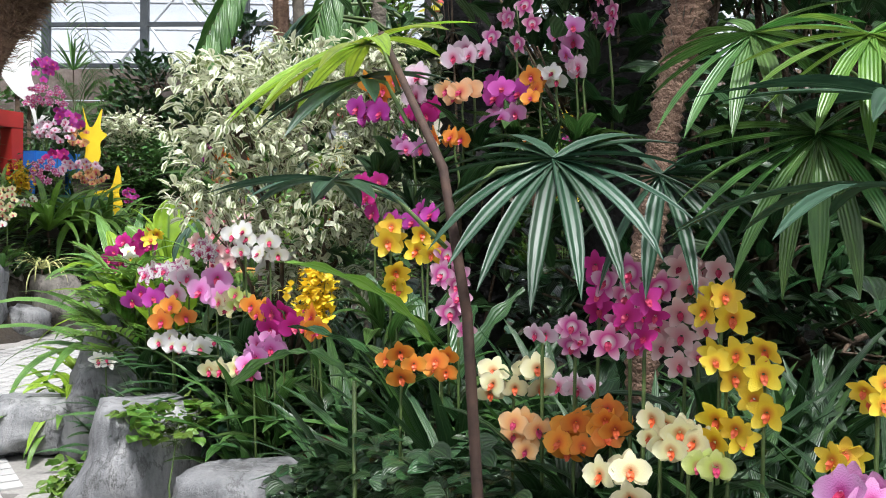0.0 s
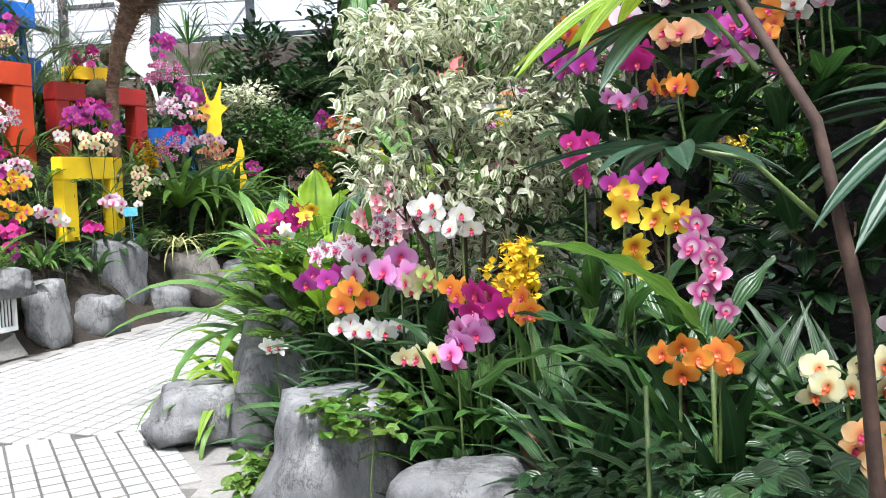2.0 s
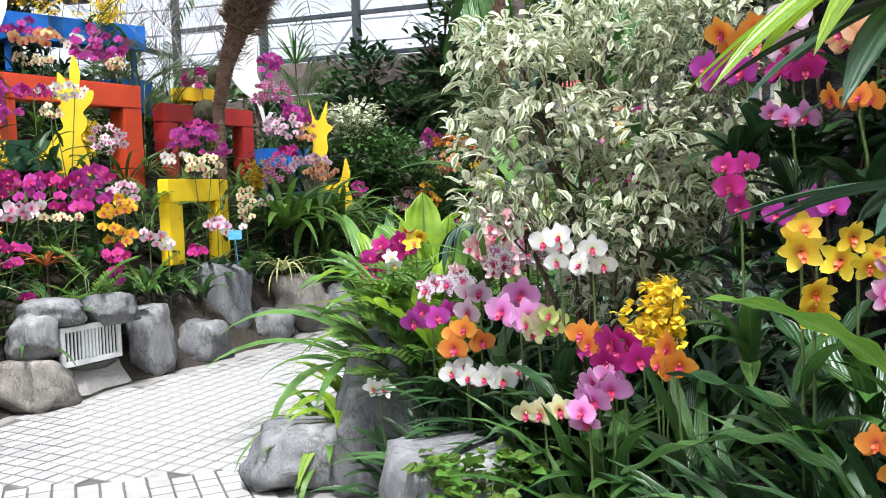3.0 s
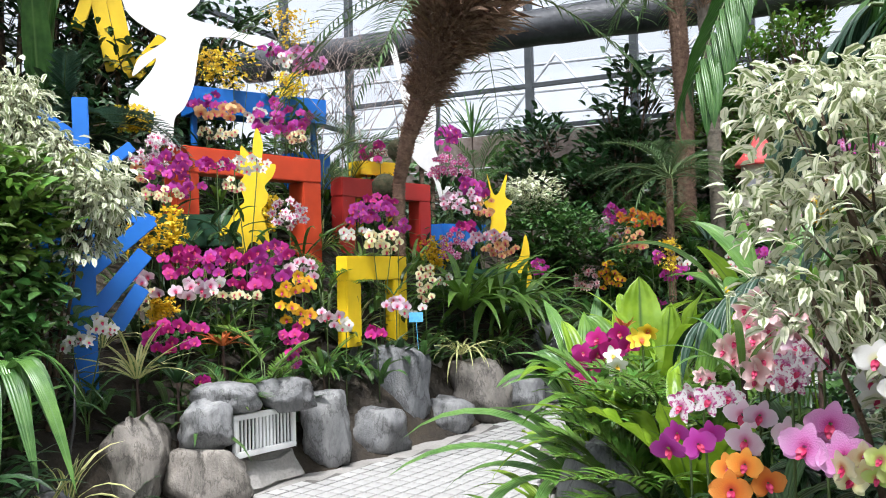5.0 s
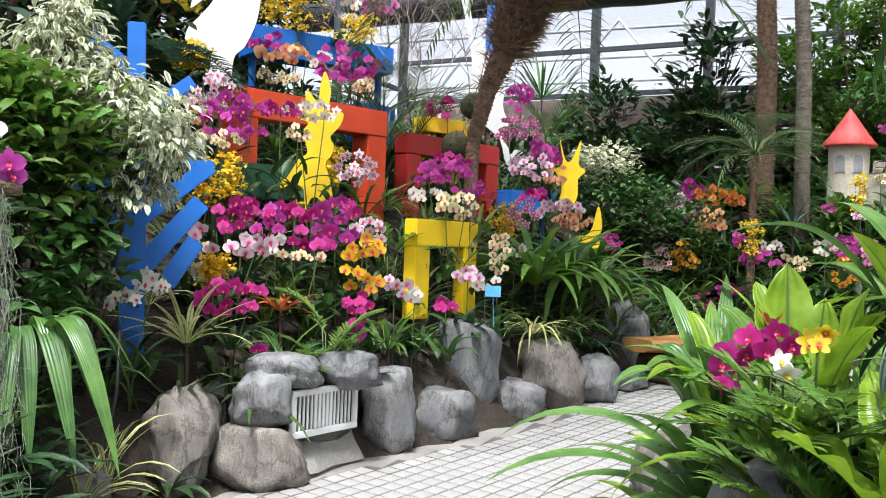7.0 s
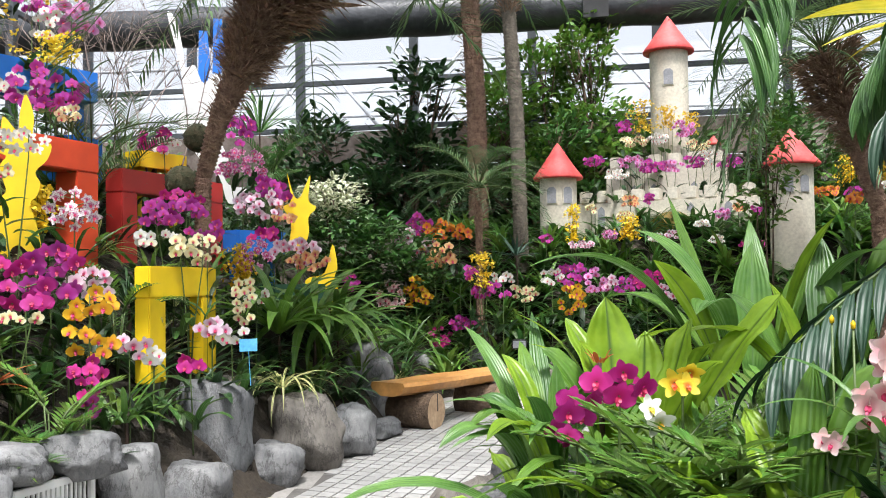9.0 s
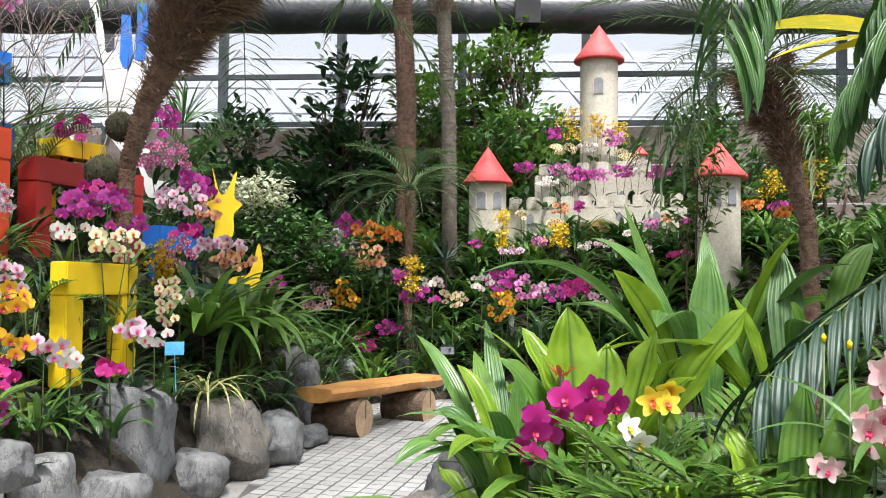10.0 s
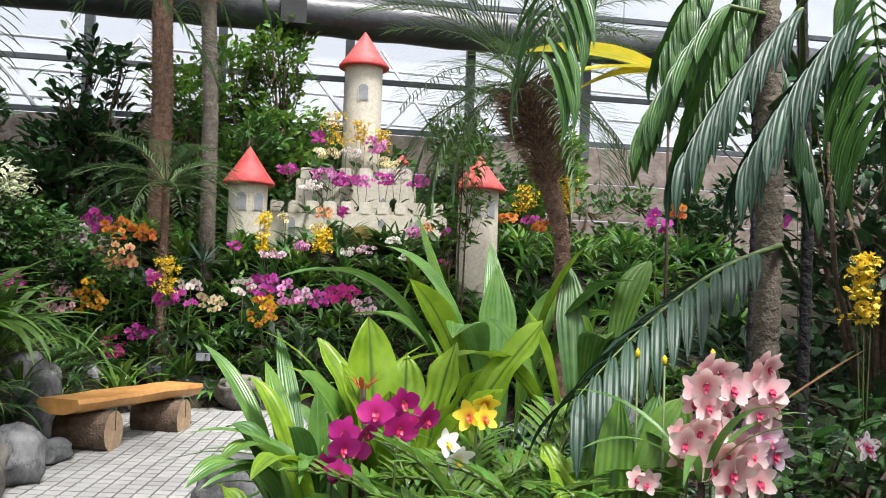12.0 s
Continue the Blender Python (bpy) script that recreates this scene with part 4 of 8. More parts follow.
# ---- rocks ----
def left_rocks():
    rock((-4.70, 5.98, 0.23), (0.4, 0.38, 0.64), 2, "rock_brown", 0.72, "tall ribbed grey boulder at the path edge", 0, 0.07)
    rock((-4.44, 6.31, 0.25), (0.54, 0.43, 0.40), 3, "rock_brown", 0.63, "broad brown boulder at the path edge", 0, 0)
    rock((-4.14, 7.23, 0.28), (0.37, 0.30, 0.68), 6, "rock", 0.50, "upright grey boulder beside the slatted vent", 0.75, 0)
    rock((-4.02, 7.75, 0.31), (0.52, 0.41, 0.39), 7, "rock", 0.44, "weathered grey boulder at the edge of the path", 0, 0)
    rock((-4.08, 8.27, 0.33), (0.53, 0.42, 0.92), 8, "rock_dark", 0.42, "tall dark slate boulder behind the path edge", 0.7, 0.02)
    rock((-3.77, 8.51, 0.34), (0.47, 0.37, 0.34), 11, "rock", 0.36, "weathered grey boulder at the edge of the path", 0, 0)
    rock((-3.68, 8.94, 0.36), (0.56, 0.46, 0.62), 12, "rock_brown", 0.33, "weathered grey boulder at the edge of the path", 0, 0)
    rock((-3.42, 9.33, 0.37), (0.41, 0.32, 0.43), 13, "rock", 0.28, "weathered grey boulder at the edge of the path", 0, 0)
    rock((-3.43, 9.44, 0.38), (0.28, 0.23, 0.39), 41, "rock", 0.20, "weathered grey boulder at the edge of the path", 0, 0)
    rock((-3.57, 10.83, 0.43), (0.52, 0.42, 0.78), 14, "rock", 0.18, "tall grey boulder by the log bench", 0, 0)
    rock((-3.26, 12.16, 0.49), (0.39, 0.32, 0.50), 17, "rock", 0.12, "pointed grey boulder behind the bench", 0, 0)
    rock((-4.86, 5.38, 0.21), (0.46, 0.37, 0.36), 1, "rock_dark", 0.81, "weathered grey boulder at the edge of the path", 0, 0)
    rock((-4.42, 6.29, 0.58), (0.35, 0.28, 0.34), 4, "rock", 0.63, "angular grey stone resting on a brown boulder", 0)
    rock((-4.38, 6.42, 0.78), (0.41, 0.30, 0.23), 22, "rock", 0.61, "flat pale cap stone above the slatted vent", 0)
    rock((-4.21, 6.81, 0.76), (0.42, 0.30, 0.23), 23, "rock", 0.55, "flat pale cap stone above the slatted vent", 0)
    rock((-4.83, 6.38, 0.39), (0.29, 0.23, 0.47), 5, "rock_brown", 0.68, "flat brown stones stacked behind the path edge", 0)
    rock((-5.10, 6.47, 0.59), (0.32, 0.25, 0.21), 42, "rock_dark", 0.71, "flat brown stones stacked behind the path edge", 0)
    rock((-4.43, 8.15, 0.41), (0.20, 0.17, 0.74), 9, "rock", 0.47, "slim pointed grey stone", 0)
    rock((-4.14, 8.93, 0.28), (0.36, 0.30, 0.79), 10, "rock_brown", 0.39, "weathered grey boulder at the edge of the path", 0)
    rock((-3.47, 10.79, 0.45), (0.31, 0.31, 0.59), 15, "rock", 1.3)
    rock((-3.31, 9.98, 0.42), (0.36, 0.32, 0.17), 16, "rock_dark", 0.6)
    rock((-2.30, 12.47, 0.52), (0.68, 0.41, 0.32), 18, "rock_dark", 0.1, "low dark boulder behind the bench")
    rock((-1.83, 12.58, 0.53), (0.45, 0.36, 0.34), 19, "rock_brown", 0.7)
    rock((-2.59, 12.57, 0.53), (0.45, 0.36, 0.47), 20, "rock", 0.2)
    rock((-1.91, 12.19, 0.51), (0.45, 0.41, 0.38), 21, "rock_brown", 0.9)

    rock((-4.96, 5.92, 0.23), (0.3, 0.3, 0.5), 43, "rock_dark", 0.7)

left_rocks()


def bed_rocks():
    rock((-2.11, 5.19, 0.22), (0.66, 0.5, 0.34), 31, "rock", 0.4, "rounded pale boulder at the corner of the bed")
    rock((-1.69, 5.18, 0.22), (0.62, 0.5, 0.62), 32, "rock", 0.3, "big flat-topped boulder holding the bed", 0.7)
    a = Vector((-1.14, 4.11, 0.45))
    rock((a.x, a.y, SLOPE * a.y), (0.66, 0.52, 0.66), 33, "rock", 0.5, "big angular boulder holding the bed", 0.75)
    a = Vector((-1.72, 5.28, 0.58))
    rock((a.x, a.y, SLOPE * a.y), (0.5, 0.5, 0.78), 34, "rock", 0.9)
    a = Vector((-0.60, 3.48, 0.61))
    rock((a.x, a.y, SLOPE * a.y), (0.6, 0.4, 0.6), 35, "rock", 0.7, "low brown-topped boulder holding the bed", 0.75)
    a = Vector((-0.13, 2.94, 0.74))
    rock((a.x, a.y, SLOPE * a.y), (0.45, 0.36, 0.56), 36, "rock", 0.7)
    a = Vector((-1.94, 6.95, 0.68))
    rock((a.x - 0.2, a.y, SLOPE * a.y), (0.5, 0.6, 0.5), 37, "rock", 0.2)
    rock((-2.36, 7.2, SLOPE * 7.2), (0.5, 0.6, 0.4), 38, "rock_brown", 0.4)
    rock((-2.05, 8.4, SLOPE * 8.4), (0.6, 0.6, 0.4), 39, "rock", 0.8)


bed_rocks()


def slatted_vent():
    a, b = Vector((-4.30, 6.39, 0.79)), Vector((-4.19, 6.91, 0.76))
    w = math.hypot(b.x - a.x, b.y - a.y)
    h = 0.27
    rot = Matrix.Rotation(math.atan2(b.y - a.y, b.x - a.x), 4, "Z")
    mid = (a + b) / 2
    ob = thing("vent", Matrix.Translation((mid.x, mid.y, SLOPE * mid.y)) @ rot, "white slatted vent cover set between the boulders", "vent")
    lift = mid.z - h - SLOPE * mid.y
    bm = bevel_box((w + 0.16, 0.26, lift - 0.01), 0.03, 2)
    bmesh.ops.subdivide_edges(bm, edges=bm.edges[:], cuts=4, use_grid_fill=True)
    for v in bm.verts:
        k = 1 - (v.co.z / lift + 0.5)
        v.co += Vector((0.05 * noise.noise(v.co * 6), -0.12 * k + 0.06 * noise.noise(v.co * 5 + Vector((3, 1, 2))), min(0, 0.05 * noise.noise(v.co * 7))))
    part("footing", bm, M["concrete"], ob, "rough cement footing", at=Matrix.Translation((0, 0.2, lift / 2)))
    part("backing", bevel_box((w - 0.02, 0.02, h - 0.02), 0.004), M["black"], ob, at=Matrix.Translation((0, 0.05, lift + h / 2)))
    for z in (0.02, h - 0.02):
        part("frame_rail", bevel_box((w, 0.03, 0.035), 0.004), M["white"], ob, at=Matrix.Translation((0, 0, lift + z)))
    for x in (-1, 1):
        part("frame_stile", bevel_box((0.03, 0.028, h - 0.075), 0.004), M["white"], ob, at=Matrix.Translation((x * (w - 0.03) / 2, 0, lift + h / 2)))
    n = 15
    for i in range(n):
        x = (i + 0.5) / n - 0.5
        wide = 0.022 if 0.3 < (i + 0.5) / n < 0.66 else 0.013
        part("slat", bevel_box((wide, 0.012, h - 0.075), 0.002, 1), M["white"], ob, at=Matrix.Translation((x * (w - 0.07), 0.012, lift + h / 2)))
    return ob


slatted_vent()


# ---- log bench ----
def log_bench():
    a, b = Vector((-3.09, 10.37, 0.44)), Vector((-2.59, 11.11, 0.47))
    a.z = b.z = (-3.09, 10.37, 0.44)[2] + 0.40
    d = b - a
    w = d.length * 1.75
    ang = math.atan2(d.y, d.x)
    mid = (a + b) / 2
    zb = a.z - 0.40
    ob = thing("bench", Matrix.Translation((mid.x, mid.y, zb)) @ Matrix.Rotation(ang, 4, "Z"), "varnished half-log bench on two cut log blocks", "bench")
    seat_top = 0.40
    bm = bmesh.new()
    prof = [(-0.17, 0.0), (-0.185, -0.03), (-0.15, -0.085), (-0.06, -0.115), (0.06, -0.115), (0.15, -0.085), (0.185, -0.03), (0.17, 0.0)]
    n = 14
    rows = []
    for i in range(n + 1):
        x = (i / n - 0.5) * w
        rows.append([bm.verts.new((x + (0.04 * z if i in (0, n) else 0), y * (1 + 0.05 * noise.noise((x * 2, y, 1))), z + 0.012 * noise.noise((x * 3, y * 3, 5)))) for y, z in prof])
    for r0, r1 in zip(rows, rows[1:]):
        for k in range(len(prof)):
            k2 = (k + 1) % len(prof)
            bm.faces.new((r0[k], r0[k2], r1[k2], r1[k]))
    bm.faces.new(rows[0])
    bm.faces.new(rows[-1][::-1])
    bmesh.ops.recalc_face_normals(bm, faces=bm.faces)
    part("seat", bm, M["bench"], ob, at=Matrix.Translation((0, 0, seat_top)))
    for x in (-d.length / 2, d.length / 2):
        g = Geo()
        r = (seat_top - 0.1) / 2 * 1.05
        ring = 28
        for k, yy in enumerate((-0.2, -0.19, 0.19, 0.2)):
            rr = r * (0.96 if k in (0, 3) else 1.0)
            for q in range(ring):
                t = 2 * math.pi * q / ring
                rad = rr * (1 + 0.03 * noise.noise((math.cos(t) * 2, math.sin(t) * 2, x)))
                g.v.append((math.cos(t) * rad, yy, max(-r * 0.9, min(r * 0.93, math.sin(t) * rad))))
        for k in range(3):
            for q in range(ring):
                q2 = (q + 1) % ring
                g.face((k * ring + q, k * ring + q2, (k + 1) * ring + q2, (k + 1) * ring + q), None, 0)
        leg = part("log_block", g, M["bark"], ob, "barked log block", at=Matrix.Translation((x, 0, r * 0.9)) @ Matrix.Rotation(radians(12), 4, "Z"))
        for sy in (-1, 1):
            g = Geo()
            g.v = [(math.cos(2 * math.pi * q / ring) * r * 0.955, 0, max(-r * 0.89, min(r * 0.92, math.sin(2 * math.pi * q / ring) * r * 0.955))) for q in range(ring)]
            g.face(range(ring) if sy < 0 else list(range(ring))[::-1])
            part("cut_face", g, M["endgrain"], leg, "pale sawn end grain", at=Matrix.Translation((0, sy * 0.202, 0)), smooth=False)
            part("crack", bevel_box((0.012, 0.004, r * 0.9), 0.002, 1), M["black"], leg, at=Matrix.Translation((0.02, sy * 0.204, r * 0.45)))
    return ob


log_bench()


# ---- castle ----
def tower(c, radius, z0, z1, roof_h, windows):
    ob = thing("castle_tower", (c[0], c[1], z0), "round plastered toy castle tower with a red cone roof", "castle tower", "toy castle towers")
    g = Geo()
    h = z1 - z0
    lathe(g, [(radius * 1.12, -0.1), (radius * 1.1, 0), (radius * 1.02, h * 0.3), (radius, h * 0.7), (radius, h)], 28)
    part("shaft", g, M["castle"], ob)
    g = Geo()
    e = radius * 1.36
    lathe(g, [(radius * 0.9, h - 0.01), (e * 0.97, h - 0.02), (e, h + 0.01), (e * 0.72, h + roof_h * 0.27), (e * 0.4, h + roof_h * 0.6), (e * 0.12, h + roof_h * 0.9), (0.004, h + roof_h)], 28)
    part("roof", g, M["roof"], ob)
    for a, z, s in windows:
        q = radians(a)
        p = Vector((math.cos(q) * (radius - 0.004), math.sin(q) * (radius - 0.004), z - z0))
        m = Matrix.Translation(p) @ Matrix.Rotation(q + math.pi / 2, 4, "Z")
        o = [(-s * 0.5, -s * 0.9), (s * 0.5, -s * 0.9), (s * 0.5, s * 0.6), (s * 0.25, s * 0.85), (-s * 0.25, s * 0.85), (-s * 0.5, s * 0.6)]
        part("window", slab(o, 0.025), M["window_grey"], ob, at=m)
        part("window_rim", slab([(x * 1.22, zz * 1.12) for x, zz in o], 0.012), M["castle"], ob, at=m)
    return ob


def battlement(name, a, b, z0, z1, thick, n, gate=None):
    a, b = Vector((*a, 0)), Vector((*b, 0))
    w = (b - a).length
    rot = Matrix.Rotation(math.atan2(b.y - a.y, b.x - a.x), 4, "Z")
    ob = thing(name, Matrix.Translation(((a.x + b.x) / 2, (a.y + b.y) / 2, z0)) @ rot, "plastered toy castle wall with battlements", "castle wall", "toy castle walls")
    h = z1 - z0
    part("wall", bevel_box((w, thick, h), 0.012), M["castle"], ob, at=Matrix.Translation((0, 0, h / 2)))
    for i in range(n):
        part("merlon", bevel_box((w / n * 0.58, thick, 0.15), 0.012), M["castle"], ob, at=Matrix.Translation(((i + 0.5) / n * w - w / 2, 0, h + 0.073)))
    if gate:
        gx, gw, gh = gate
        o = [(-gw / 2, 0)] + [(-math.cos(math.pi * k / 14) * gw / 2, gh - gw / 2 + math.sin(math.pi * k / 14) * gw / 2) for k in range(15)] + [(gw / 2, 0)]
        part("gate_niche", slab(o, 0.03), M["niche"], ob, "ochre arched gate", at=Matrix.Translation((gx, -thick / 2, 0.02)))
        rim = [(-gw * 0.58, 0)] + [(-math.cos(math.pi * k / 14) * gw * 0.58, gh - gw / 2 + math.sin(math.pi * k / 14) * gw * 0.58) for k in range(15)] + [(gw * 0.58, 0)]
        part("gate_rim", slab(rim, 0.02), M["castle"], ob, at=Matrix.Translation((gx, -thick / 2, 0.02)))
    for i in (1, n - 2, n - 4):
        x = (i + 0.5) / n * w - w / 2
        part("arrow_slit", slab([(-0.04, -0.12), (0.04, -0.12), (0.04, 0.1), (0, 0.14), (-0.04, 0.1)], 0.02), M["window_grey"], ob, at=Matrix.Translation((x, -thick / 2, h * 0.62)))
    return ob


def castle():
    tl, tc, tr = Vector((-1.78, 14.11, 2.90)), Vector((-0.24, 15.36, 4.71)), Vector((0.66, 12.87, 2.85))
    tower(tl, 0.225, soil_z(tl.x, tl.y) - 0.5, tl.z, 0.438, ((-112, tl.z - 0.22, 0.11), (-62, tl.z - 0.22, 0.11)))
    tower(tc, 0.253, soil_z(tc.x, tc.y) - 0.5, tc.z, 0.490, ((-100, tc.z - 0.38, 0.12),))
    tower(tr, 0.225, soil_z(tr.x, tr.y) - 0.5, tr.z, 0.386, ((-112, tr.z - 0.22, 0.1), (-70, tr.z - 0.22, 0.1)))
    sm = Vector((0.29, 15.18, 3.42))
    tower(sm, 0.07, soil_z(sm.x, sm.y), sm.z, 0.12, ())
    za = (-0.43, 14.07, 2.58)[2]
    battlement("castle_wall", (tl.x + 0.25, tl.y + 0.12), (tr.x - 0.2, tr.y + 0.6), soil_z(tl.x, tl.y) - 0.1, za, 0.2, 10, (0.1, 0.66, za - 0.06 - soil_z(tl.x, tl.y)))
    zb = (-0.33, 14.74, 3.11)[2]
    c0, c1 = Vector((-1.09, 15.15, 3.11)), Vector((0.33, 14.56, 3.14))
    battlement("castle_wall", (c0.x, c0.y), (c1.x, c1.y), soil_z(c0.x, c0.y) - 0.1, zb, 0.2, 6)
    g = thing("castle_terrace", (tc.x, tc.y - 0.55, soil_z(tc.x, tc.y) - 0.1), "plastered terrace that carries flowers inside the toy castle", "castle terrace")
    part("terrace_body", bevel_box((1.9, 0.6, zb - soil_z(tc.x, tc.y) - 0.35), 0.02), M["castle"], g, at=Matrix.Translation((0.1, 0.45, (zb - soil_z(tc.x, tc.y) - 0.35) / 2)))


castle()


# ---- painted display on the bank ----
arch("display_frame", (-4.34, 7.92, 1.76), (-4.23, 8.76, 1.77), 0.70, 0.19, 0.1, "yellow", "yellow painted board frame standing behind the boulders")
arch("display_frame", (-5.60, 7.52, 2.66), (-5.16, 8.97, 2.71), 1.02, 0.21, 0.2, "red", "large orange-red painted board frame holding orchids")
arch("display_frame", (-5.20, 9.43, 2.55), (-4.83, 10.67, 2.64), 0.8, 0.18, 0.16, "crimson", "crimson painted board frame behind the palm trunk")
planter((-6.26, 8.60, 3.40), (-5.58, 9.81, 3.35), 0.24, 0.3, "blue", "blue painted flower trough high on the stage")
planter((-5.55, 9.39, 2.82), (-5.51, 9.74, 2.80), 0.34, 0.3, "blue", "short blue painted flower trough")
planter((-5.49, 7.22, 2.06), (-5.14, 7.88, 2.14), 0.24, 0.3, "green", "dark green painted flower trough")
planter((-5.29, 9.96, 2.75), (-5.06, 10.39, 2.78), 0.14, 0.2, "yellow", "small yellow painted trough")
planter((-4.66, 10.59, 2.10), (-4.40, 11.16, 2.16), 0.2, 0.25, "blue", "blue painted flower trough")
planter((-4.28, 10.34, 1.63), (-3.95, 10.83, 1.66), 0.22, 0.25, "green", "dark green painted flower trough")

WINGED = [(0.11, 1.13), (0.21, 0.84), (0.2, 0.49), (0.42, 0.48), (0.38, 0.27), (0.23, 0.09), (0.29, -0.06), (0.25, -0.23), (0.17, -0.33), (0.23, -0.56), (0.29, -0.81), (0.3, -1.07), (0.17, -1.01), (0.05, -0.9), (-0.05, -0.93), (-0.15, -1.13), (-0.27, -1.09), (-0.27, -0.76), (-0.2, -0.51), (-0.25, -0.49), (-0.4, -0.71), (-0.55, -0.78), (-0.57, -0.69), (-0.43, -0.59), (-0.27, -0.31), (-0.13, -0.19), (-0.17, -0.01), (-0.2, 0.17), (-0.13, 0.29), (-0.3, 0.37), (-0.2, 0.54), (-0.17, 0.81), (-0.05, 0.69), (0.02, 0.62), (0.04, 0.89)]
cutout("cutout_figure", (-5.07, 7.75, 2.28), WINGED, 0.438, "yellow", "yellow plywood cut-out of a winged figure above the trough")
SPRITE = [(-0.3, 1.0), (-0.12, 0.4), (0.05, 0.4), (0.3, 0.95), (0.25, 0.3), (0.45, 0.1), (0.25, -0.15), (0.25, -0.6), (0.05, -1.0), (-0.25, -0.95), (-0.2, -0.3), (-0.4, 0.1), (-0.2, 0.3)]
cutout("cutout_figure", (-4.28, 11.21, 2.33), SPRITE, 0.36, "yellow", "yellow plywood cut-out with two upright ears")
BIRD = [(0.15, 1.0), (0.3, 0.3), (0.2, -0.1), (0.35, -0.6), (0.1, -1.0), (-0.2, -0.75), (-0.15, -0.35), (-0.7, -0.25), (-0.6, -0.05), (-0.1, 0.1)]
cutout("cutout_figure", (-3.98, 11.09, 1.72), BIRD, 0.29, "yellow", "small yellow plywood bird cut-out at the bank edge")
RABBIT = [(-1.01, 1.31), (-0.81, 0.86), (-0.26, 0.46), (0.11, 0.28), (-0.21, 0.01), (-0.61, -0.29), (-0.76, -0.74), (-0.46, -0.49), (-0.16, -0.24), (-0.26, -0.54), (-0.56, -0.94), (-0.81, -1.24), (-0.81, -1.59), (-0.26, -1.74), (-0.28, -2.39), (0.19, -2.51), (0.29, -1.84), (0.54, -1.54), (0.79, -0.94), (0.89, -0.29), (1.04, 0.31), (1.49, 0.39), (1.99, 0.33), (2.39, 0.19), (2.84, 0.33), (2.64, 0.46), (2.14, 0.51), (1.34, 0.71), (0.89, 0.81), (0.64, 0.95), (0.84, 1.15), (1.0, 1.5), (0.74, 2.31), (-0.06, 2.61), (-0.86, 2.31), (-1.11, 1.71)]
cutout("cutout_figure", (-6.05, 7.92, 3.54), RABBIT, 0.317, "white", "large white plywood animal cut-out on the stage")
HARE = [(-0.64, 1.83), (-0.49, 1.71), (-0.38, 1.21), (-0.34, 0.89), (-0.18, 0.93), (-0.04, 0.63), (0.20, 0.79), (0.32, 0.31), (0.26, -0.34), (0.39, -0.71), (0.26, -0.77), (0.38, -1.14), (0.70, -1.21), (0.66, -1.37), (0.38, -1.47), (0.22, -0.99), (-0.09, -0.71), (-0.34, -0.34), (-0.46, -0.05), (-0.36, 0.31), (-0.40, 0.73), (-0.52, 1.31)]
cutout("cutout_figure", (-5.25, 11.40, 3.27), HARE, 0.559, "white", "white plywood animal cut-out half hidden by the palm")
EAR = [(-0.12, 1.0), (0.12, 1.0), (0.2, 0.0), (0.1, -0.6), (-0.15, -0.6)]
cutout("cutout_figure", (-5.30, 11.48, 3.82), EAR, 0.34, "blue", "blue plywood strip behind a white cut-out", curved=False)
cutout("cutout_figure", (-5.16, 11.50, 3.94), EAR, 0.34, "blue", "blue plywood strip behind a white cut-out", curved=False)


def zigzag(name, c, bars, mat, label):
    """Painted boards nailed to a branching shape. Bars: two ends (x, z) and a width."""
    c = Vector(c)
    f = facing(c)
    rot = Matrix.Rotation(math.atan2(f.y, f.x) + math.pi / 2, 4, "Z")
    foot = soil_z(c.x, c.y) - 0.05
    low = min(min(p[1], q[1]) for p, q, _ in bars)
    foot = min(foot, c.z + low - 0.02)
    ob = thing(name, Matrix.Translation((c.x, c.y, foot)) @ rot, label, "painted branch")
    for i, ((x0, z0), (x1, z1), w) in enumerate(bars):
        l = math.hypot(x1 - x0, z1 - z0)
        m = Matrix.Translation(((x0 + x1) / 2, 0.006 * i, c.z - foot + (z0 + z1) / 2)) @ Matrix.Rotation(-math.atan2(z1 - z0, x1 - x0), 4, "Y")
        part("board", bevel_box((l, 0.05, w), 0.006), M[mat], ob, at=m)
    part("stake", bevel_box((0.05, 0.04, c.z - foot + 0.1), 0.004), M["bark"], ob, at=Matrix.Translation((0, 0.09, (c.z - foot) / 2)))


u = 0.003
zigzag("painted_branch", (-5.18, 6.04, 1.84), [((18 * u, -310 * u), (12 * u, 70 * u), 46 * u), ((15 * u, 60 * u), (10 * u, 300 * u), 32 * u), ((-70 * u, 10 * u), (15 * u, -150 * u), 42 * u), ((-30 * u, -40 * u), (-62 * u, 60 * u), 34 * u), ((20 * u, -60 * u), (150 * u, 50 * u), 32 * u), ((70 * u, 78 * u), (152 * u, 40 * u), 30 * u), ((15 * u, -165 * u), (135 * u, -20 * u), 36 * u), ((75 * u, -175 * u), (128 * u, -92 * u), 34 * u), ((20 * u, 130 * u), (112 * u, 205 * u), 24 * u), ((-75 * u, 272 * u), (10 * u, 212 * u), 24 * u)], "blue", "blue painted branching boards with variegated leaves hanging over")
u = 0.005
zigzag("painted_branch", (-6.90, 8.34, 3.96), [((-70 * u, -14 * u), (-43 * u, 70 * u), 22 * u), ((-40 * u, 80 * u), (-8 * u, -87 * u), 26 * u), ((-14 * u, 80 * u), (24 * u, -97 * u), 26 * u), ((27 * u, -92 * u), (82 * u, -22 * u), 28 * u)], "yellow", "yellow painted zigzag boards high on the stage")


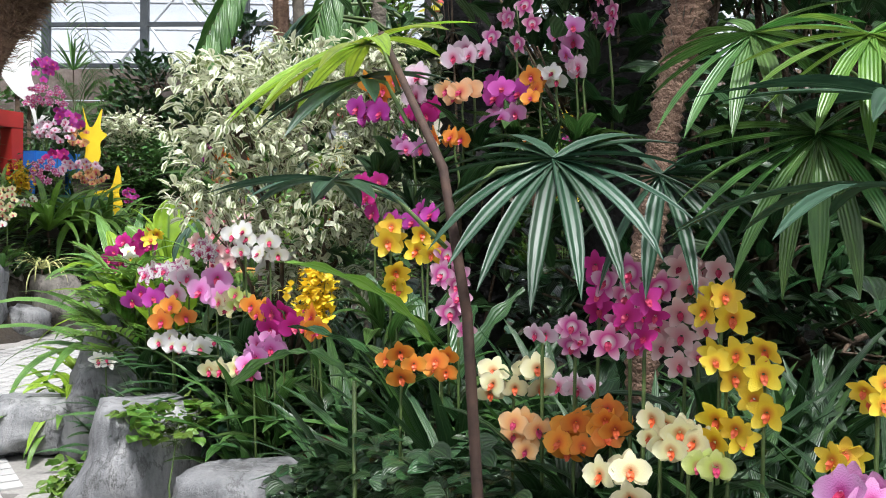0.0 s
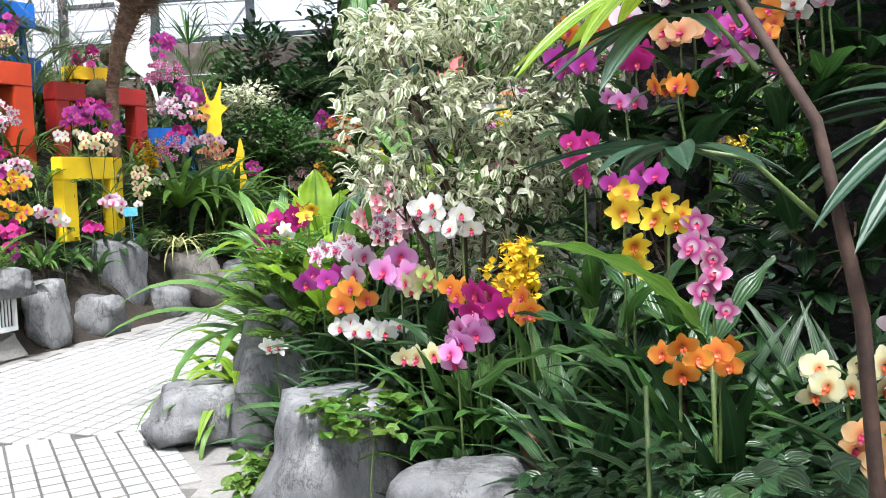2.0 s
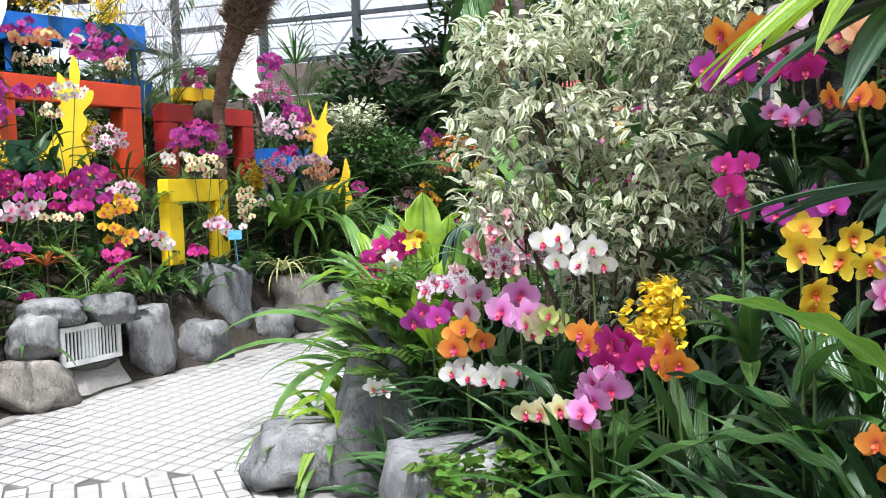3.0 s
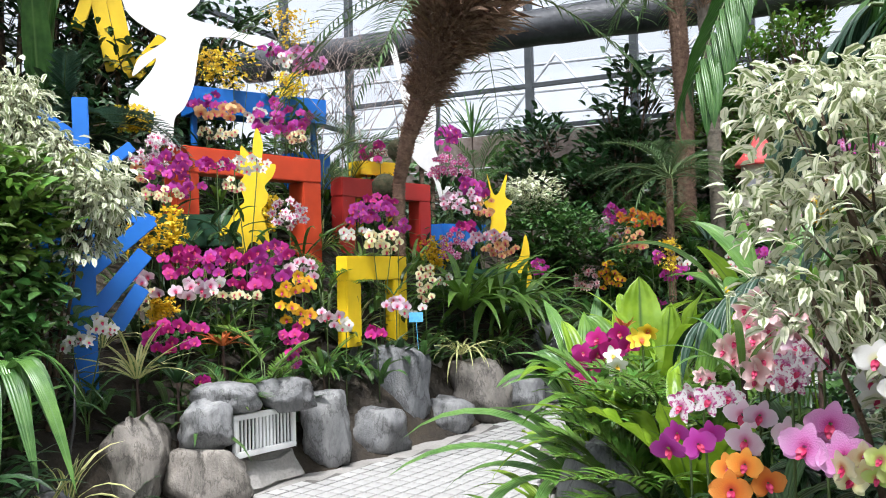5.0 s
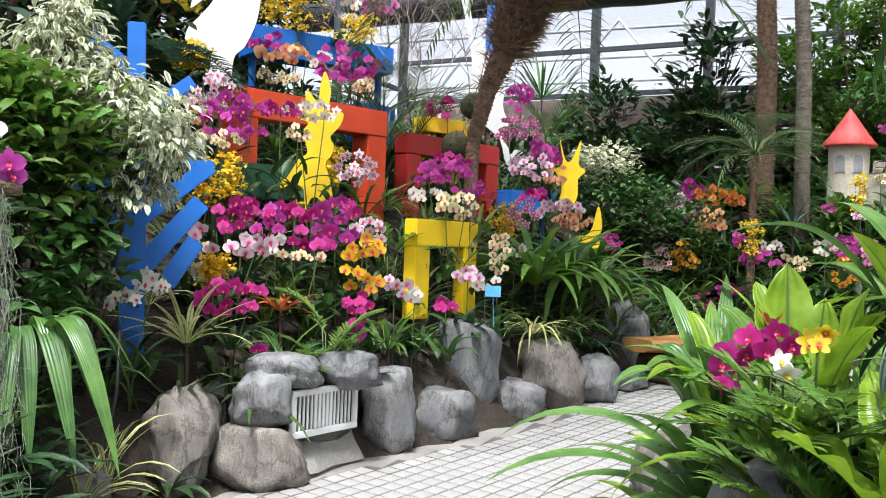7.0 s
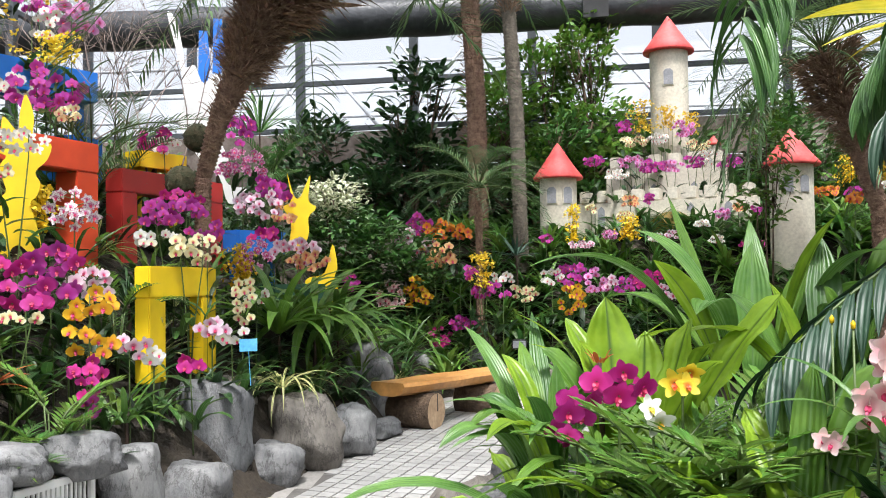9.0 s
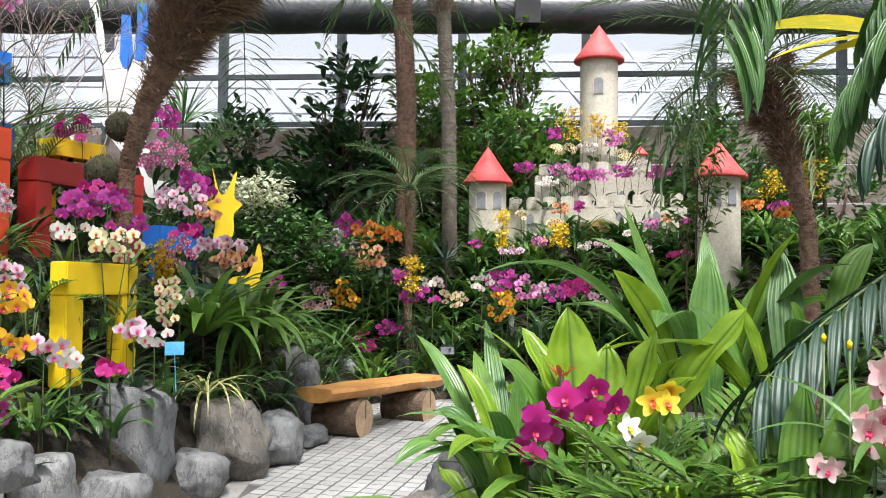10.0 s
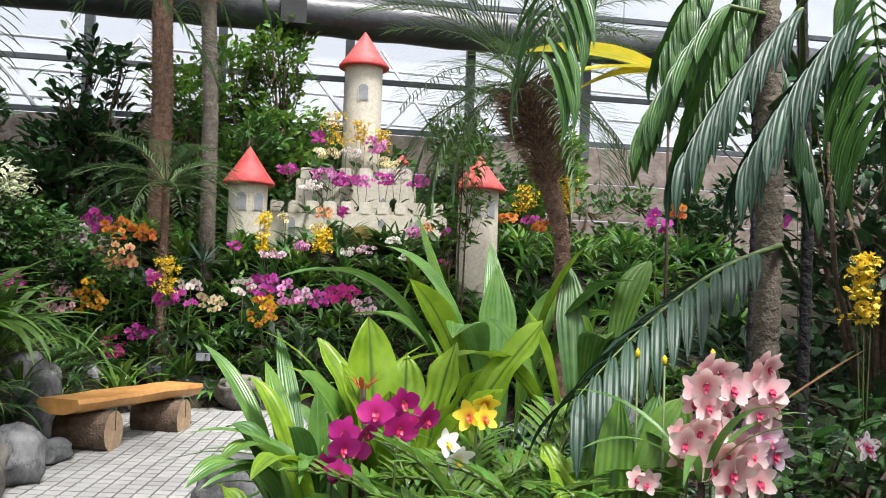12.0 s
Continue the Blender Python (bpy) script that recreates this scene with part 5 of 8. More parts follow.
# ---- palms and trees ----
def leaning_palm():
    p = [(-5.50, 11.45, 0.48), (-4.41, 9.00, 1.92), (-4.40, 9.00, 2.41), (-4.25, 8.90, 2.80), (-4.10, 8.86, 3.09), (-3.90, 8.83, 3.48), (-3.73, 8.80, 3.73)]
    base = Vector((p[1][0], p[1][1], soil_z(p[1][0], p[1][1]) - 0.05))
    ob = thing("palm_tree", base, "leaning palm with a shaggy brown fibrous crown base", "palm tree")
    q = [Vector(v) - base for v in p[1:]]
    part("trunk", trunk_geo([Vector((0, 0, 0)), q[0], q[1], q[2], q[3]], [0.06, 0.055, 0.055, 0.07, 0.1], 14, 0.03, 0.16), M["palm_bark"], ob)
    part("upper_trunk", trunk_geo([q[3], q[4], q[5], q[5] + Vector((0.1, 0, 0.35))], [0.12, 0.17, 0.27, 0.2], 16, 0.04, 0.2), M["palm_bark"], ob)
    g = Geo()
    fibres(g, q[2], q[3], 0.07, 0.12, 160, 0.1)
    fibres(g, q[3], q[4], 0.13, 0.18, 1300, 0.12)
    fibres(g, q[4], q[5] + Vector((0.05, 0, 0.15)), 0.18, 0.32, 1700, 0.2)
    fibres(g, q[4].lerp(q[5], 0.7), q[5] + Vector((0.05, 0, 0.25)), 0.25, 0.3, 260, 0.5, 1.3)
    tagged(part("fibre_sheath", g, M["fibre"], ob), kind="stuff")
    palm_crown(ob, q[5] + Vector((0.08, 0, 0.3)), 26, 2.0, 0.34, 0.018, "leaf_palm", elev=(-0.25, 0.8), droop=1.0, pairs=34, hang=0.7)
    return ob


leaning_palm()


def moss_ball(c, r):
    """A round mossy kokedama-like ball wired to the leaning trunk."""
    g = Geo()
    lathe(g, [(r * math.sin(math.pi * k / 10) * (1 + 0.05 * math.sin(k * 2.3)) + 0.001, -r * math.cos(math.pi * k / 10)) for k in range(11)], 18)
    ob = thing("moss_ball", c, "round brown-green moss ball tied to the palm trunk", "moss ball", "moss balls on the palm trunk")
    part("core", g, M["moss_core"], ob)
    g = Geo()
    for k in range(260):
        d = Vector((random.gauss(0, 1), random.gauss(0, 1), random.gauss(0, 1))).normalized()
        blade(g, d * r * 0.97, random.uniform(0, 6.3), random.uniform(-1.0, 1.0), r * 0.35, r * 0.07, 0.8, 0.2, 2)
    tagged(part("moss_hairs", g, M["moss_core"], ob), kind="stuff")


for c, r in (((-4.66, 9.25, 2.41), 0.12), ((-4.60, 9.44, 2.76), 0.11)):
    moss_ball(c, r)


def tall_palm(foot, top, r0, r1, mat, label, shaggy):
    base = Vector((foot[0], foot[1], soil_z(foot[0], foot[1]) - 0.05))
    ob = thing("palm_tree", base, label, "palm tree")
    q = Vector(top) - base
    mid = q * 0.5 + Vector((0.04, 0, 0))
    part("trunk", trunk_geo([Vector((0, 0, 0)), mid, q], [r0, (r0 + r1) / 2, r1], 12, 0.045, 0.12), M[mat], ob)
    if shaggy:
        g = Geo()
        fibres(g, q * shaggy[0], q * shaggy[1], r0, r1, 420, 0.13, 0.7)
        tagged(part("fibre_sheath", g, M["fibre"], ob), kind="stuff")
    palm_crown(ob, q + Vector((0, 0, 0.1)), 14, 1.5, 0.4, 0.02, "leaf_palm", elev=(-0.3, 1.1), droop=1.4, pairs=22, hang=0.8)
    return ob


tall_palm((-2.81, 14.95, 2.25), (-2.91, 15.00, 5.87), 0.13, 0.12, "palm_bark", "tall straight palm trunk covered in brown fibres", (0.25, 1.0))
tall_palm((-2.23, 13.50, 1.85), (-2.37, 13.50, 5.41), 0.085, 0.08, "palm_grey", "slim ringed palm trunk with peeling brown sheaths", (0.82, 1.0))


def bed_palm(c, h, n, length, label, mat="leaf_palm", leaflet=0.24, lw=0.014, stem=0.045, lean=(0, 0), bark="palm_bark", elev=(0.1, 1.2)):
    base = Vector((c[0], c[1], soil_z(c[0], c[1]) - 0.03))
    ob = thing("palm_tree", base, label, "palm tree")
    top = Vector((lean[0], lean[1], h))
    part("trunk", trunk_geo([Vector((0, 0, 0)), top * 0.5, top], [stem, stem * 0.9, stem * 0.9], 10, 0.035, 0.2), M[bark], ob)
    g = Geo()
    fibres(g, top * 0.55, top, stem, stem * 1.2, 120, 0.08)
    tagged(part("fibre_sheath", g, M["fibre"], ob), kind="stuff")
    palm_crown(ob, top, n, length, leaflet, lw, mat, elev=elev, droop=1.5, pairs=24, hang=0.6)
    return ob


small = Vector((-2.67, 12.64, 2.68))
bed_palm(small, small.z - soil_z(small.x, small.y), 22, 0.95, "small feathery palm on a thin brown stem in the far bed")


def right_palm():
    a, b, c = Vector((0.89, 10.97, 2.22)), Vector((0.62, 10.91, 3.05)), Vector((0.41, 10.84, 3.56))
    base = Vector((a.x + 0.05, a.y, soil_z(a.x, a.y) - 0.05))
    ob = thing("palm_tree", base, "stout palm with a shaggy dark head and long feathery fronds", "palm tree")
    q = [v - base for v in (a, b, c)]
    part("trunk", trunk_geo([Vector((0, 0, 0)), q[0], q[1], q[2]], [0.085, 0.075, 0.1, 0.14], 14, 0.04, 0.14), M["palm_bark"], ob)
    g = Geo()
    fibres(g, q[0].lerp(q[1], 0.6), q[1], 0.09, 0.14, 600, 0.11)
    fibres(g, q[1], q[2], 0.14, 0.22, 1300, 0.17)
    tagged(part("fibre_sheath", g, M["fibre"], ob), kind="stuff")
    palm_crown(ob, q[2], 40, 1.8, 0.36, 0.015, "leaf_palm", elev=(-0.2, 1.35), droop=1.5, pairs=36, hang=0.7)
    return ob


right_palm()


def broad_tree(c, z0, z1, spread, n, label, leaf=0.2, width=0.075, mat="leaf_dark", elev=(0.1, 1.1), clumps=9):
    """A leafy upright tree with clumps of leaves up its stem."""
    cl = []
    for i in range(clumps):
        u = (i + 0.5) / clumps
        w = spread * (0.45 + 0.55 * math.sin(math.pi * (0.25 + 0.7 * u)))
        cl.append(((c[0] + random.uniform(-w, w) * 0.95, c[1] + random.uniform(-0.4, 0.4), z0 + (z1 - z0) * u), (w * 0.5, w * 0.5, (z1 - z0) / clumps * 0.75)))
    return leafy("tree", (c[0], c[1], soil_z(c[0], c[1]) - 0.05), cl, leaf, width, n, mat, label, "tree", elev=elev, twig=0.014)


broad_tree((-3.80, 15.40, 3.21), 2.0, 4.8, 0.8, 750, "upright broad-leaved evergreen with dark glossy leaves", 0.22, 0.08)
broad_tree((-4.76, 15.90, 3.04), 1.6, 3.9, 1.6, 3800, "dark bronze-leaved shrub before the end wall", 0.17, 0.07)
broad_tree((-3.53, 16.20, 3.31), 1.6, 3.7, 1.2, 1900, "leafy green shrub before the end wall", 0.16, 0.07, "leaf")
broad_tree((-1.77, 16.00, 3.82), 2.2, 5.0, 1.3, 3000, "tall bright-leaved tree behind the toy castle", 0.15, 0.06, "leaf_bright")
broad_tree((-1.03, 16.20, 4.09), 2.4, 5.5, 1.2, 3000, "tall bright-leaved tree behind the toy castle", 0.15, 0.06, "leaf_bright")
broad_tree((-2.02, 15.60, 2.98), 1.6, 4.0, 1.1, 2300, "dense green evergreen behind the toy castle", 0.15, 0.06, "leaf")
broad_tree((-0.86, 16.40, 3.46), 1.6, 3.9, 1.2, 2300, "dense green evergreen behind the toy castle", 0.15, 0.06, "leaf")
broad_tree((0.59, 15.60, 3.56), 1.8, 4.1, 1.3, 3000, "dense evergreen tree behind the toy castle", 0.15, 0.06, "leaf")
broad_tree((2.57, 14.60, 3.42), 1.4, 3.8, 0.8, 2550, "bright-leaved tree beside the stout palm", 0.15, 0.06, "leaf_bright")
broad_tree((1.16, 14.90, 3.14), 1.4, 3.6, 0.9, 2210, "green evergreen beside the toy castle", 0.15, 0.06, "leaf")
broad_tree((4.20, 13.50, 3.40), 1.2, 3.2, 1.1, 2210, "dark evergreen by the glass wall", 0.15, 0.06, "leaf_dark")
for k in range(6):
    broad_tree((-8.4 + 0.5 * math.sin(k * 2.1), 8.5 + 1.6 * k, 0), 1.9, 3.4 + 0.4 * (k % 2), 1.1, 700, "evergreen shrub against the side wall", 0.17, 0.07, "leaf")
for k in range(9):
    broad_tree((-7.6 + 1.5 * k, 16.6 - 0.12 * k, 0), 1.6, 3.3 + 0.3 * (k % 2), 1.0, 1300, "evergreen hedge shrub below the end wall glass", 0.16, 0.07, "leaf" if k % 3 else "leaf_dark")
# dense planting that closes the view to the east
for k in range(9):
    broad_tree((2.6 + 0.9 * (k % 3), 2.6 + 1.05 * k, 0), 0.8, 3.6, 1.1, 1100, "dense dark jungle shrub beyond the bed", 0.2, 0.08, "leaf_dark")
for k in range(4):
    broad_tree((0.9 + 0.55 * k, 4.5 + 0.35 * k, 0), 0.6, 3.0, 0.8, 1000, "dense dark shrub in the shade of the bed", 0.18, 0.07, "leaf_dark")
# dark planting that closes the top of the bank behind the stage
for x, y in ((-7.76, 7.93), (-7.79, 8.42), (-7.72, 9.10), (-7.56, 9.78), (-7.32, 7.02)):
    broad_tree((x, y, 0), 2.2, 5.6, 0.9, 2600, "dense dark evergreen at the top of the bank", 0.17, 0.05, "leaf_dark", elev=(-0.6, 0.9), clumps=12)
# planting left of the path, beside the moss
for k in range(5):
    broad_tree((-6.3 - 0.3 * k, 2.2 + 1.0 * k, 0), 0.6, 2.7, 1.0, 900, "dense dark shrub on the bank", 0.18, 0.07, "leaf_dark")


def bare_branches():
    c = Vector((-5.58, 10.14, 3.78))
    base = Vector((c.x, c.y, soil_z(c.x, c.y) - 0.05))
    ob = thing("bare_tree", base, "bare twiggy shrub without leaves behind the stage", "shrub")
    g = Geo()
    top = c - base

    def grow(p, d, l, r, depth):
        e = p + d * l
        tube(g, [p, (p + e) / 2 + Vector((random.uniform(-0.03, 0.03), 0, random.uniform(-0.02, 0.03))), e], [r, r * 0.8, r * 0.6], 4)
        if depth:
            for _ in range(3):
                v = (d + Vector((random.gauss(0, 0.55), random.gauss(0, 0.55), random.gauss(0.15, 0.4)))).normalized()
                grow(e, v, l * random.uniform(0.6, 0.85), r * 0.6, depth - 1)
    for _ in range(6):
        grow(Vector((random.uniform(-0.5, 0.5), random.uniform(-0.2, 0.2), 0)), Vector((random.gauss(0, 0.25), random.gauss(0, 0.2), 1)).normalized(), top.z * 0.45, 0.012, 4)
    part("branchwork", g, M["twig"], ob)


bare_branches()

# ---- shrubs ----
c = Vector((-4.14, 12.14, 2.56))
leafy("shrub", (c.x, c.y, soil_z(c.x, c.y)), [((c.x, c.y, c.z), (0.33, 0.3, 0.2)), ((c.x - 0.1, c.y, c.z - 0.1), (0.3, 0.3, 0.2))], 0.09, 0.04, 620, "leaf_varieg", "variegated shrub with pale cream leaf tips")
for k, (px, py) in enumerate(((0, 0), (1, 0), (2, 0))):
    q = c + Vector((0.1 + 0.3 * k, 0.15 * k, -0.5 - 0.1 * k))
    leafy("shrub", (q.x, q.y, soil_z(q.x, q.y)), [((q.x, q.y, q.z), (0.42, 0.35, 0.38))], 0.1, 0.04, 900, "leaf", "rounded green shrub in the far bed")

c = Vector((-0.73, 4.72, 1.86))
root = (-0.72, 4.3)
leafy("ficus_tree", (root[0], root[1] + 0.15, soil_z(root[0], root[1] + 0.15)), [((-0.92, 4.2, 2.0), (0.2, 0.22, 0.1)), ((-0.62, 4.4, 2.1), (0.26, 0.24, 0.13)), ((-0.35, 4.45, 1.95), (0.24, 0.22, 0.14)), ((-0.86, 4.2, 1.76), (0.28, 0.22, 0.14)), ((-0.5, 4.36, 1.7), (0.3, 0.22, 0.17)), ((-0.95, 4.15, 1.52), (0.16, 0.16, 0.1)), ((-0.6, 4.3, 1.44), (0.32, 0.18, 0.14)), ((-0.28, 4.35, 1.6), (0.22, 0.2, 0.18)), ((-0.55, 4.45, 1.18), (0.26, 0.16, 0.12)), ((-0.25, 4.4, 2.15), (0.22, 0.2, 0.12))], 0.06, 0.026, 4700, "leaf_varieg", "weeping variegated fig with cream-edged leaves in the bed", "tree", droop=0.9, elev=(-1.0, 0.9), twig=0.006)

# green climber and variegated branches left of the stage
c = Vector((-4.94, 5.28, 1.86))
leafy("shrub", (c.x - 0.1, c.y, soil_z(c.x, c.y)), [((-5.03, 5.12, 2.15), (0.16, 0.3, 0.2)), ((-4.94, 5.28, 2.09), (0.16, 0.3, 0.2)), ((-5.03, 5.11, 1.80), (0.2, 0.3, 0.2)), ((-4.93, 5.39, 1.81), (0.13, 0.3, 0.18)), ((-5.18, 5.04, 2.26), (0.16, 0.3, 0.12))], 0.11, 0.042, 2000, "leaf_bright", "lush bright green climbing shrub beside the blue branches", droop=0.9)
leafy("shrub", (c.x - 0.1, c.y + 0.1, soil_z(c.x, c.y)), [((-4.93, 5.27, 1.50), (0.2, 0.3, 0.22)), ((-4.94, 5.15, 1.26), (0.24, 0.3, 0.22)), ((-4.91, 5.51, 1.44), (0.12, 0.25, 0.18)), ((-4.95, 5.02, 1.00), (0.24, 0.3, 0.22)), ((-5.13, 4.94, 1.71), (0.22, 0.3, 0.3))], 0.12, 0.05, 1100, "leaf", "dense green shrub below the climber on the bank", droop=0.9)
c = Vector((-5.01, 5.64, 2.31))
leafy("shrub", (c.x, c.y, soil_z(c.x, c.y)), [((-5.18, 5.56, 2.51), (0.22, 0.25, 0.2)), ((-5.04, 5.63, 2.31), (0.3, 0.25, 0.18)), ((-4.85, 5.73, 2.19), (0.28, 0.25, 0.16)), ((-4.75, 5.78, 2.07), (0.22, 0.2, 0.12)), ((-4.82, 5.74, 1.92), (0.14, 0.2, 0.18)), ((-5.17, 5.57, 2.66), (0.12, 0.2, 0.16))], 0.075, 0.028, 3300, "leaf_varieg", "variegated fig branches hanging pale over blue boards", droop=1.0, elev=(-1.0, 0.3))

# cycad-like fronds behind the blue branch
c = Vector((-6.51, 7.28, 3.03))
ob = thing("cycad", (c.x, c.y, soil_z(c.x, c.y)), "blue-green cycad with stiff feather leaves", "cycad")
palm_crown(ob, Vector((0, 0, c.z - soil_z(c.x, c.y) - 0.25)), 17, 1.05, 0.19, 0.03, "leaf_cycad", elev=(-0.1, 1.2), droop=1.3, pairs=46, hang=0.25)
part("trunk", trunk_geo([(0, 0, -0.05), (0, 0, (c.z - soil_z(c.x, c.y)) / 2), (0, 0, c.z - soil_z(c.x, c.y) - 0.2)], [0.11, 0.1, 0.1], 12, 0.04, 0.2), M["palm_bark"], ob)
tuft("banana_plant", (-6.71, 7.24, 3.01), 6, 1.1, 0.26, "leaf", "broad upright green leaves at the top of the bank", elev=(1.25, 1.55), droop=(0.1, 0.5), profile="ovate")


# ---- hanging moss basket ----
def moss_basket():
    top = Vector((-3.40, 3.66, 1.71))
    foot = soil_z(top.x, top.y)
    ob = thing("hanging_basket", (top.x, top.y, foot), "grey moss veil hanging from a mount with a pink orchid", "hanging plant")
    f = facing(top)
    right = Vector((-f.y, f.x, 0))
    h = top.z - foot
    g = Geo()
    tube(g, [f * -0.06, Vector((0, 0, h * 0.6)) - f * 0.06 - right * 0.02, Vector((0, 0, h + 1.6)) - f * 0.1 - right * 0.08], [0.035, 0.03, 0.03], 8)
    part("post", g, M["dark_trunk"], ob, "dark trunk that carries the mount")
    g = Geo()
    tube(g, [Vector((0, 0, h - 0.02)) + right * (-0.11), Vector((0, 0, h + 0.0)) + f * 0.03, Vector((0, 0, h - 0.015)) + right * 0.11], [0.018, 0.024, 0.014], 8)
    part("mount", g, M["bark"], ob)
    g = Geo()
    for i in range(340):
        x = random.uniform(-0.12, 0.07)
        p = right * x + f * random.uniform(-0.04, 0.06) + Vector((0, 0, h - random.uniform(0, 0.12)))
        l = random.uniform(0.35, 1.0) * (1.05 if x < 0.0 else 0.75)
        pts, q = [p.copy()], p.copy()
        n = max(6, int(l / 0.03))
        for k in range(n):
            q = q + Vector((random.gauss(0, 0.009), random.gauss(0, 0.009), -l / n * random.uniform(0.4, 1.6)))
            pts.append(q.copy())
        tube(g, pts, 0.0008, 3, 0, False)
        for k in range(1, n, 2):
            e = pts[k] + Vector((random.gauss(0, 0.018), random.gauss(0, 0.018), random.uniform(-0.03, 0.015)))
            tube(g, [pts[k], (pts[k] + e) / 2 + Vector((0, 0, 0.006)), e], 0.0006, 3, 0, False)
    tagged(part("moss_veil", g, M["moss"], ob), "tangled grey-green strands", kind="stuff")
    g = Geo()
    for i in range(14):
        x = -0.26 + 0.012 * i
        tube(g, [right * x + Vector((0, 0, 0.02)), right * x + Vector((0.0, 0, 0.5))], 0.0015, 3)
        z = 0.03 + 0.034 * i
        tube(g, [right * -0.26 + Vector((0, 0, z)), right * -0.1 + Vector((0, 0, z))], 0.0015, 3)
    part("netting", g, M["net"], ob)
    return top


moss_top = moss_basket()
orchid((moss_top.x, moss_top.y, moss_top.z + 0.04), 0.22, 0.1, "purple", 0.07, base=moss_top.z - 0.02, leaves=3, n=5, place="on a moss-draped mount")
orchid((-3.39, 3.66, 1.83), 0.1, 0.08, "palepink", 0.06, base=moss_top.z - 0.01, leaves=0, n=3, place="on a moss-draped mount")
tuft("climber", (-3.77, 3.98, 2.22), 3, 0.2, 0.1, "leaf_deep", "broad glossy leaves on the dark post", elev=(-1.0, 0.2), droop=(0.2, 0.6), profile="ovate", az=(-1.2, -0.2))

# arching straps below the moss and along the left bank
c = Vector((-3.52, 3.75, 0.90))
tuft("strap_plant", (c.x, c.y, soil_z(c.x, c.y)), 8, 0.3, 0.07, "leaf_dark", "low broad leaves at the foot of the moss", elev=(0.4, 1.0), droop=(0.8, 1.4), profile="ovate")
g = Geo()
q = Vector((-4.73, 5.46, 0.23))
tube(g, [q, q + Vector((0.0, 0.02, 0.3)), q + Vector((0.04, 0.05, 0.62)), q + Vector((0.0, 0.1, 0.9))], 0.008, 6)
tagged(part("hose", g, M["black"]), "thin black irrigation hose rising from the ground", "hose")


# ---- stage planting: filler leaves ----
def filler():
    """Low leafy plants that cover the bank behind the boulders."""
    kinds = (("leaf", 0.4, 0.03, "slim-leaved green filler plant on the bank"), ("leaf_dark", 0.34, 0.05, "dark-leaved filler plant on the bank"), ("leaf_bright", 0.42, 0.034, "bright green filler plant on the bank"), ("leaf_dark", 0.42, 0.03, "dark grassy filler plant on the bank"), ("leaf_stripe", 0.4, 0.026, "yellow-striped arching plant on the bank"))
    for j in range(27):
        for i in range(9):
            y = 4.6 + 0.3 * j + random.uniform(-0.1, 0.1)
            ex = min(p[0] for p in LEFT_EDGE if abs(p[1] - y) < 1.3)
            x = ex - 0.12 - 0.3 * i + random.uniform(-0.12, 0.12)
            if not inside(BANK, x, y) or x < -7.4:
                continue
            m, l, w, lab = random.choice(kinds[:4]) if random.random() < 0.9 else kinds[4]
            tuft("filler_plant", (x, y, soil_z(x, y) - 0.02), 14, l * random.uniform(0.8, 1.4), w, m, lab, "plant", (0.5, 1.4), (0.8, 1.9), group="filler plants of the bank", segs=5, small=True)


filler()


for k in range(16):
    x, y = -3.55 - 0.07 * k + random.uniform(-0.12, 0.12), 3.3 + 0.11 * k + random.uniform(-0.15, 0.15)
    if inside(BANK, x, y):
        tuft("filler_plant", (x, y, soil_z(x, y) - 0.02), 12, random.uniform(0.3, 0.45), 0.05, "leaf_dark", "dark-leaved filler plant on the bank", "plant", (0.4, 1.3), (0.8, 1.8), group="filler plants of the bank", segs=5, small=True)


def feather(c, n, l, mat, label, leaflet=0.11, lw=0.018, elev=(0.6, 1.3), pairs=13, hang=0.35, droop=1.0, base=None, az=(0, 6.283)):
    """A clump of small feather leaves on thin canes."""
    b = Vector((c[0], c[1], soil_z(c[0], c[1]) if base is None else base))
    ob = thing("parlour_palm", b, label, "plant", "feather-leaved plants")
    h = max(0.0, c[2] - b.z - l * 0.4)
    for i in range(n):
        g = Geo()
        a = az[0] + (az[1] - az[0]) * (i + random.uniform(-0.4, 0.4)) / n
        hh = h * random.uniform(0.45, 1.0)
        off = Vector((math.cos(a) * 0.05, math.sin(a) * 0.05, hh))
        tube(g, [Vector((0, 0, 0)), off], 0.004, 4, 1)
        frond(g, off, a, random.uniform(*elev), l * random.uniform(0.75, 1.1), leaflet, lw, droop, pairs, hang, 1, 0.15)
        part("frond", g, [M[mat], M["stem"]], ob)
    return ob


feather((-4.57, 7.99, 1.80), 9, 0.4, "leaf_bright", "ferny bright green plant beside the yellow frame")
feather((-4.37, 6.88, 1.26), 10, 0.36, "leaf_bright", "small parlour palm on the stage")
feather((-4.47, 6.61, 1.17), 8, 0.3, "leaf", "small parlour palm on the stage")
feather((-5.40, 9.35, 3.02), 12, 0.65, "leaf_palm", "feathery palm seedling beside the blue trough", 0.16, 0.014, pairs=20)
feather((-5.44, 9.99, 3.17), 12, 0.75, "leaf_palm", "feathery palm seedling beside the blue trough", 0.18, 0.014, pairs=20)
feather((-4.81, 12.05, 3.16), 12, 0.7, "leaf", "slim green palm clump behind the stage", 0.2, 0.016, pairs=18)
tuft("bromeliad", (-4.52, 6.59, 1.18), 12, 0.24, 0.035, "leaf_red", "red-orange bromeliad on the stage", elev=(0.3, 1.1), droop=(0.6, 1.2))
tuft("strap_plant", (-3.87, 9.10, 1.29), 32, 0.92, 0.07, "leaf_bright", "clump of arching green strap leaves above the boulders", elev=(0.5, 1.35), droop=(1.1, 2.3))
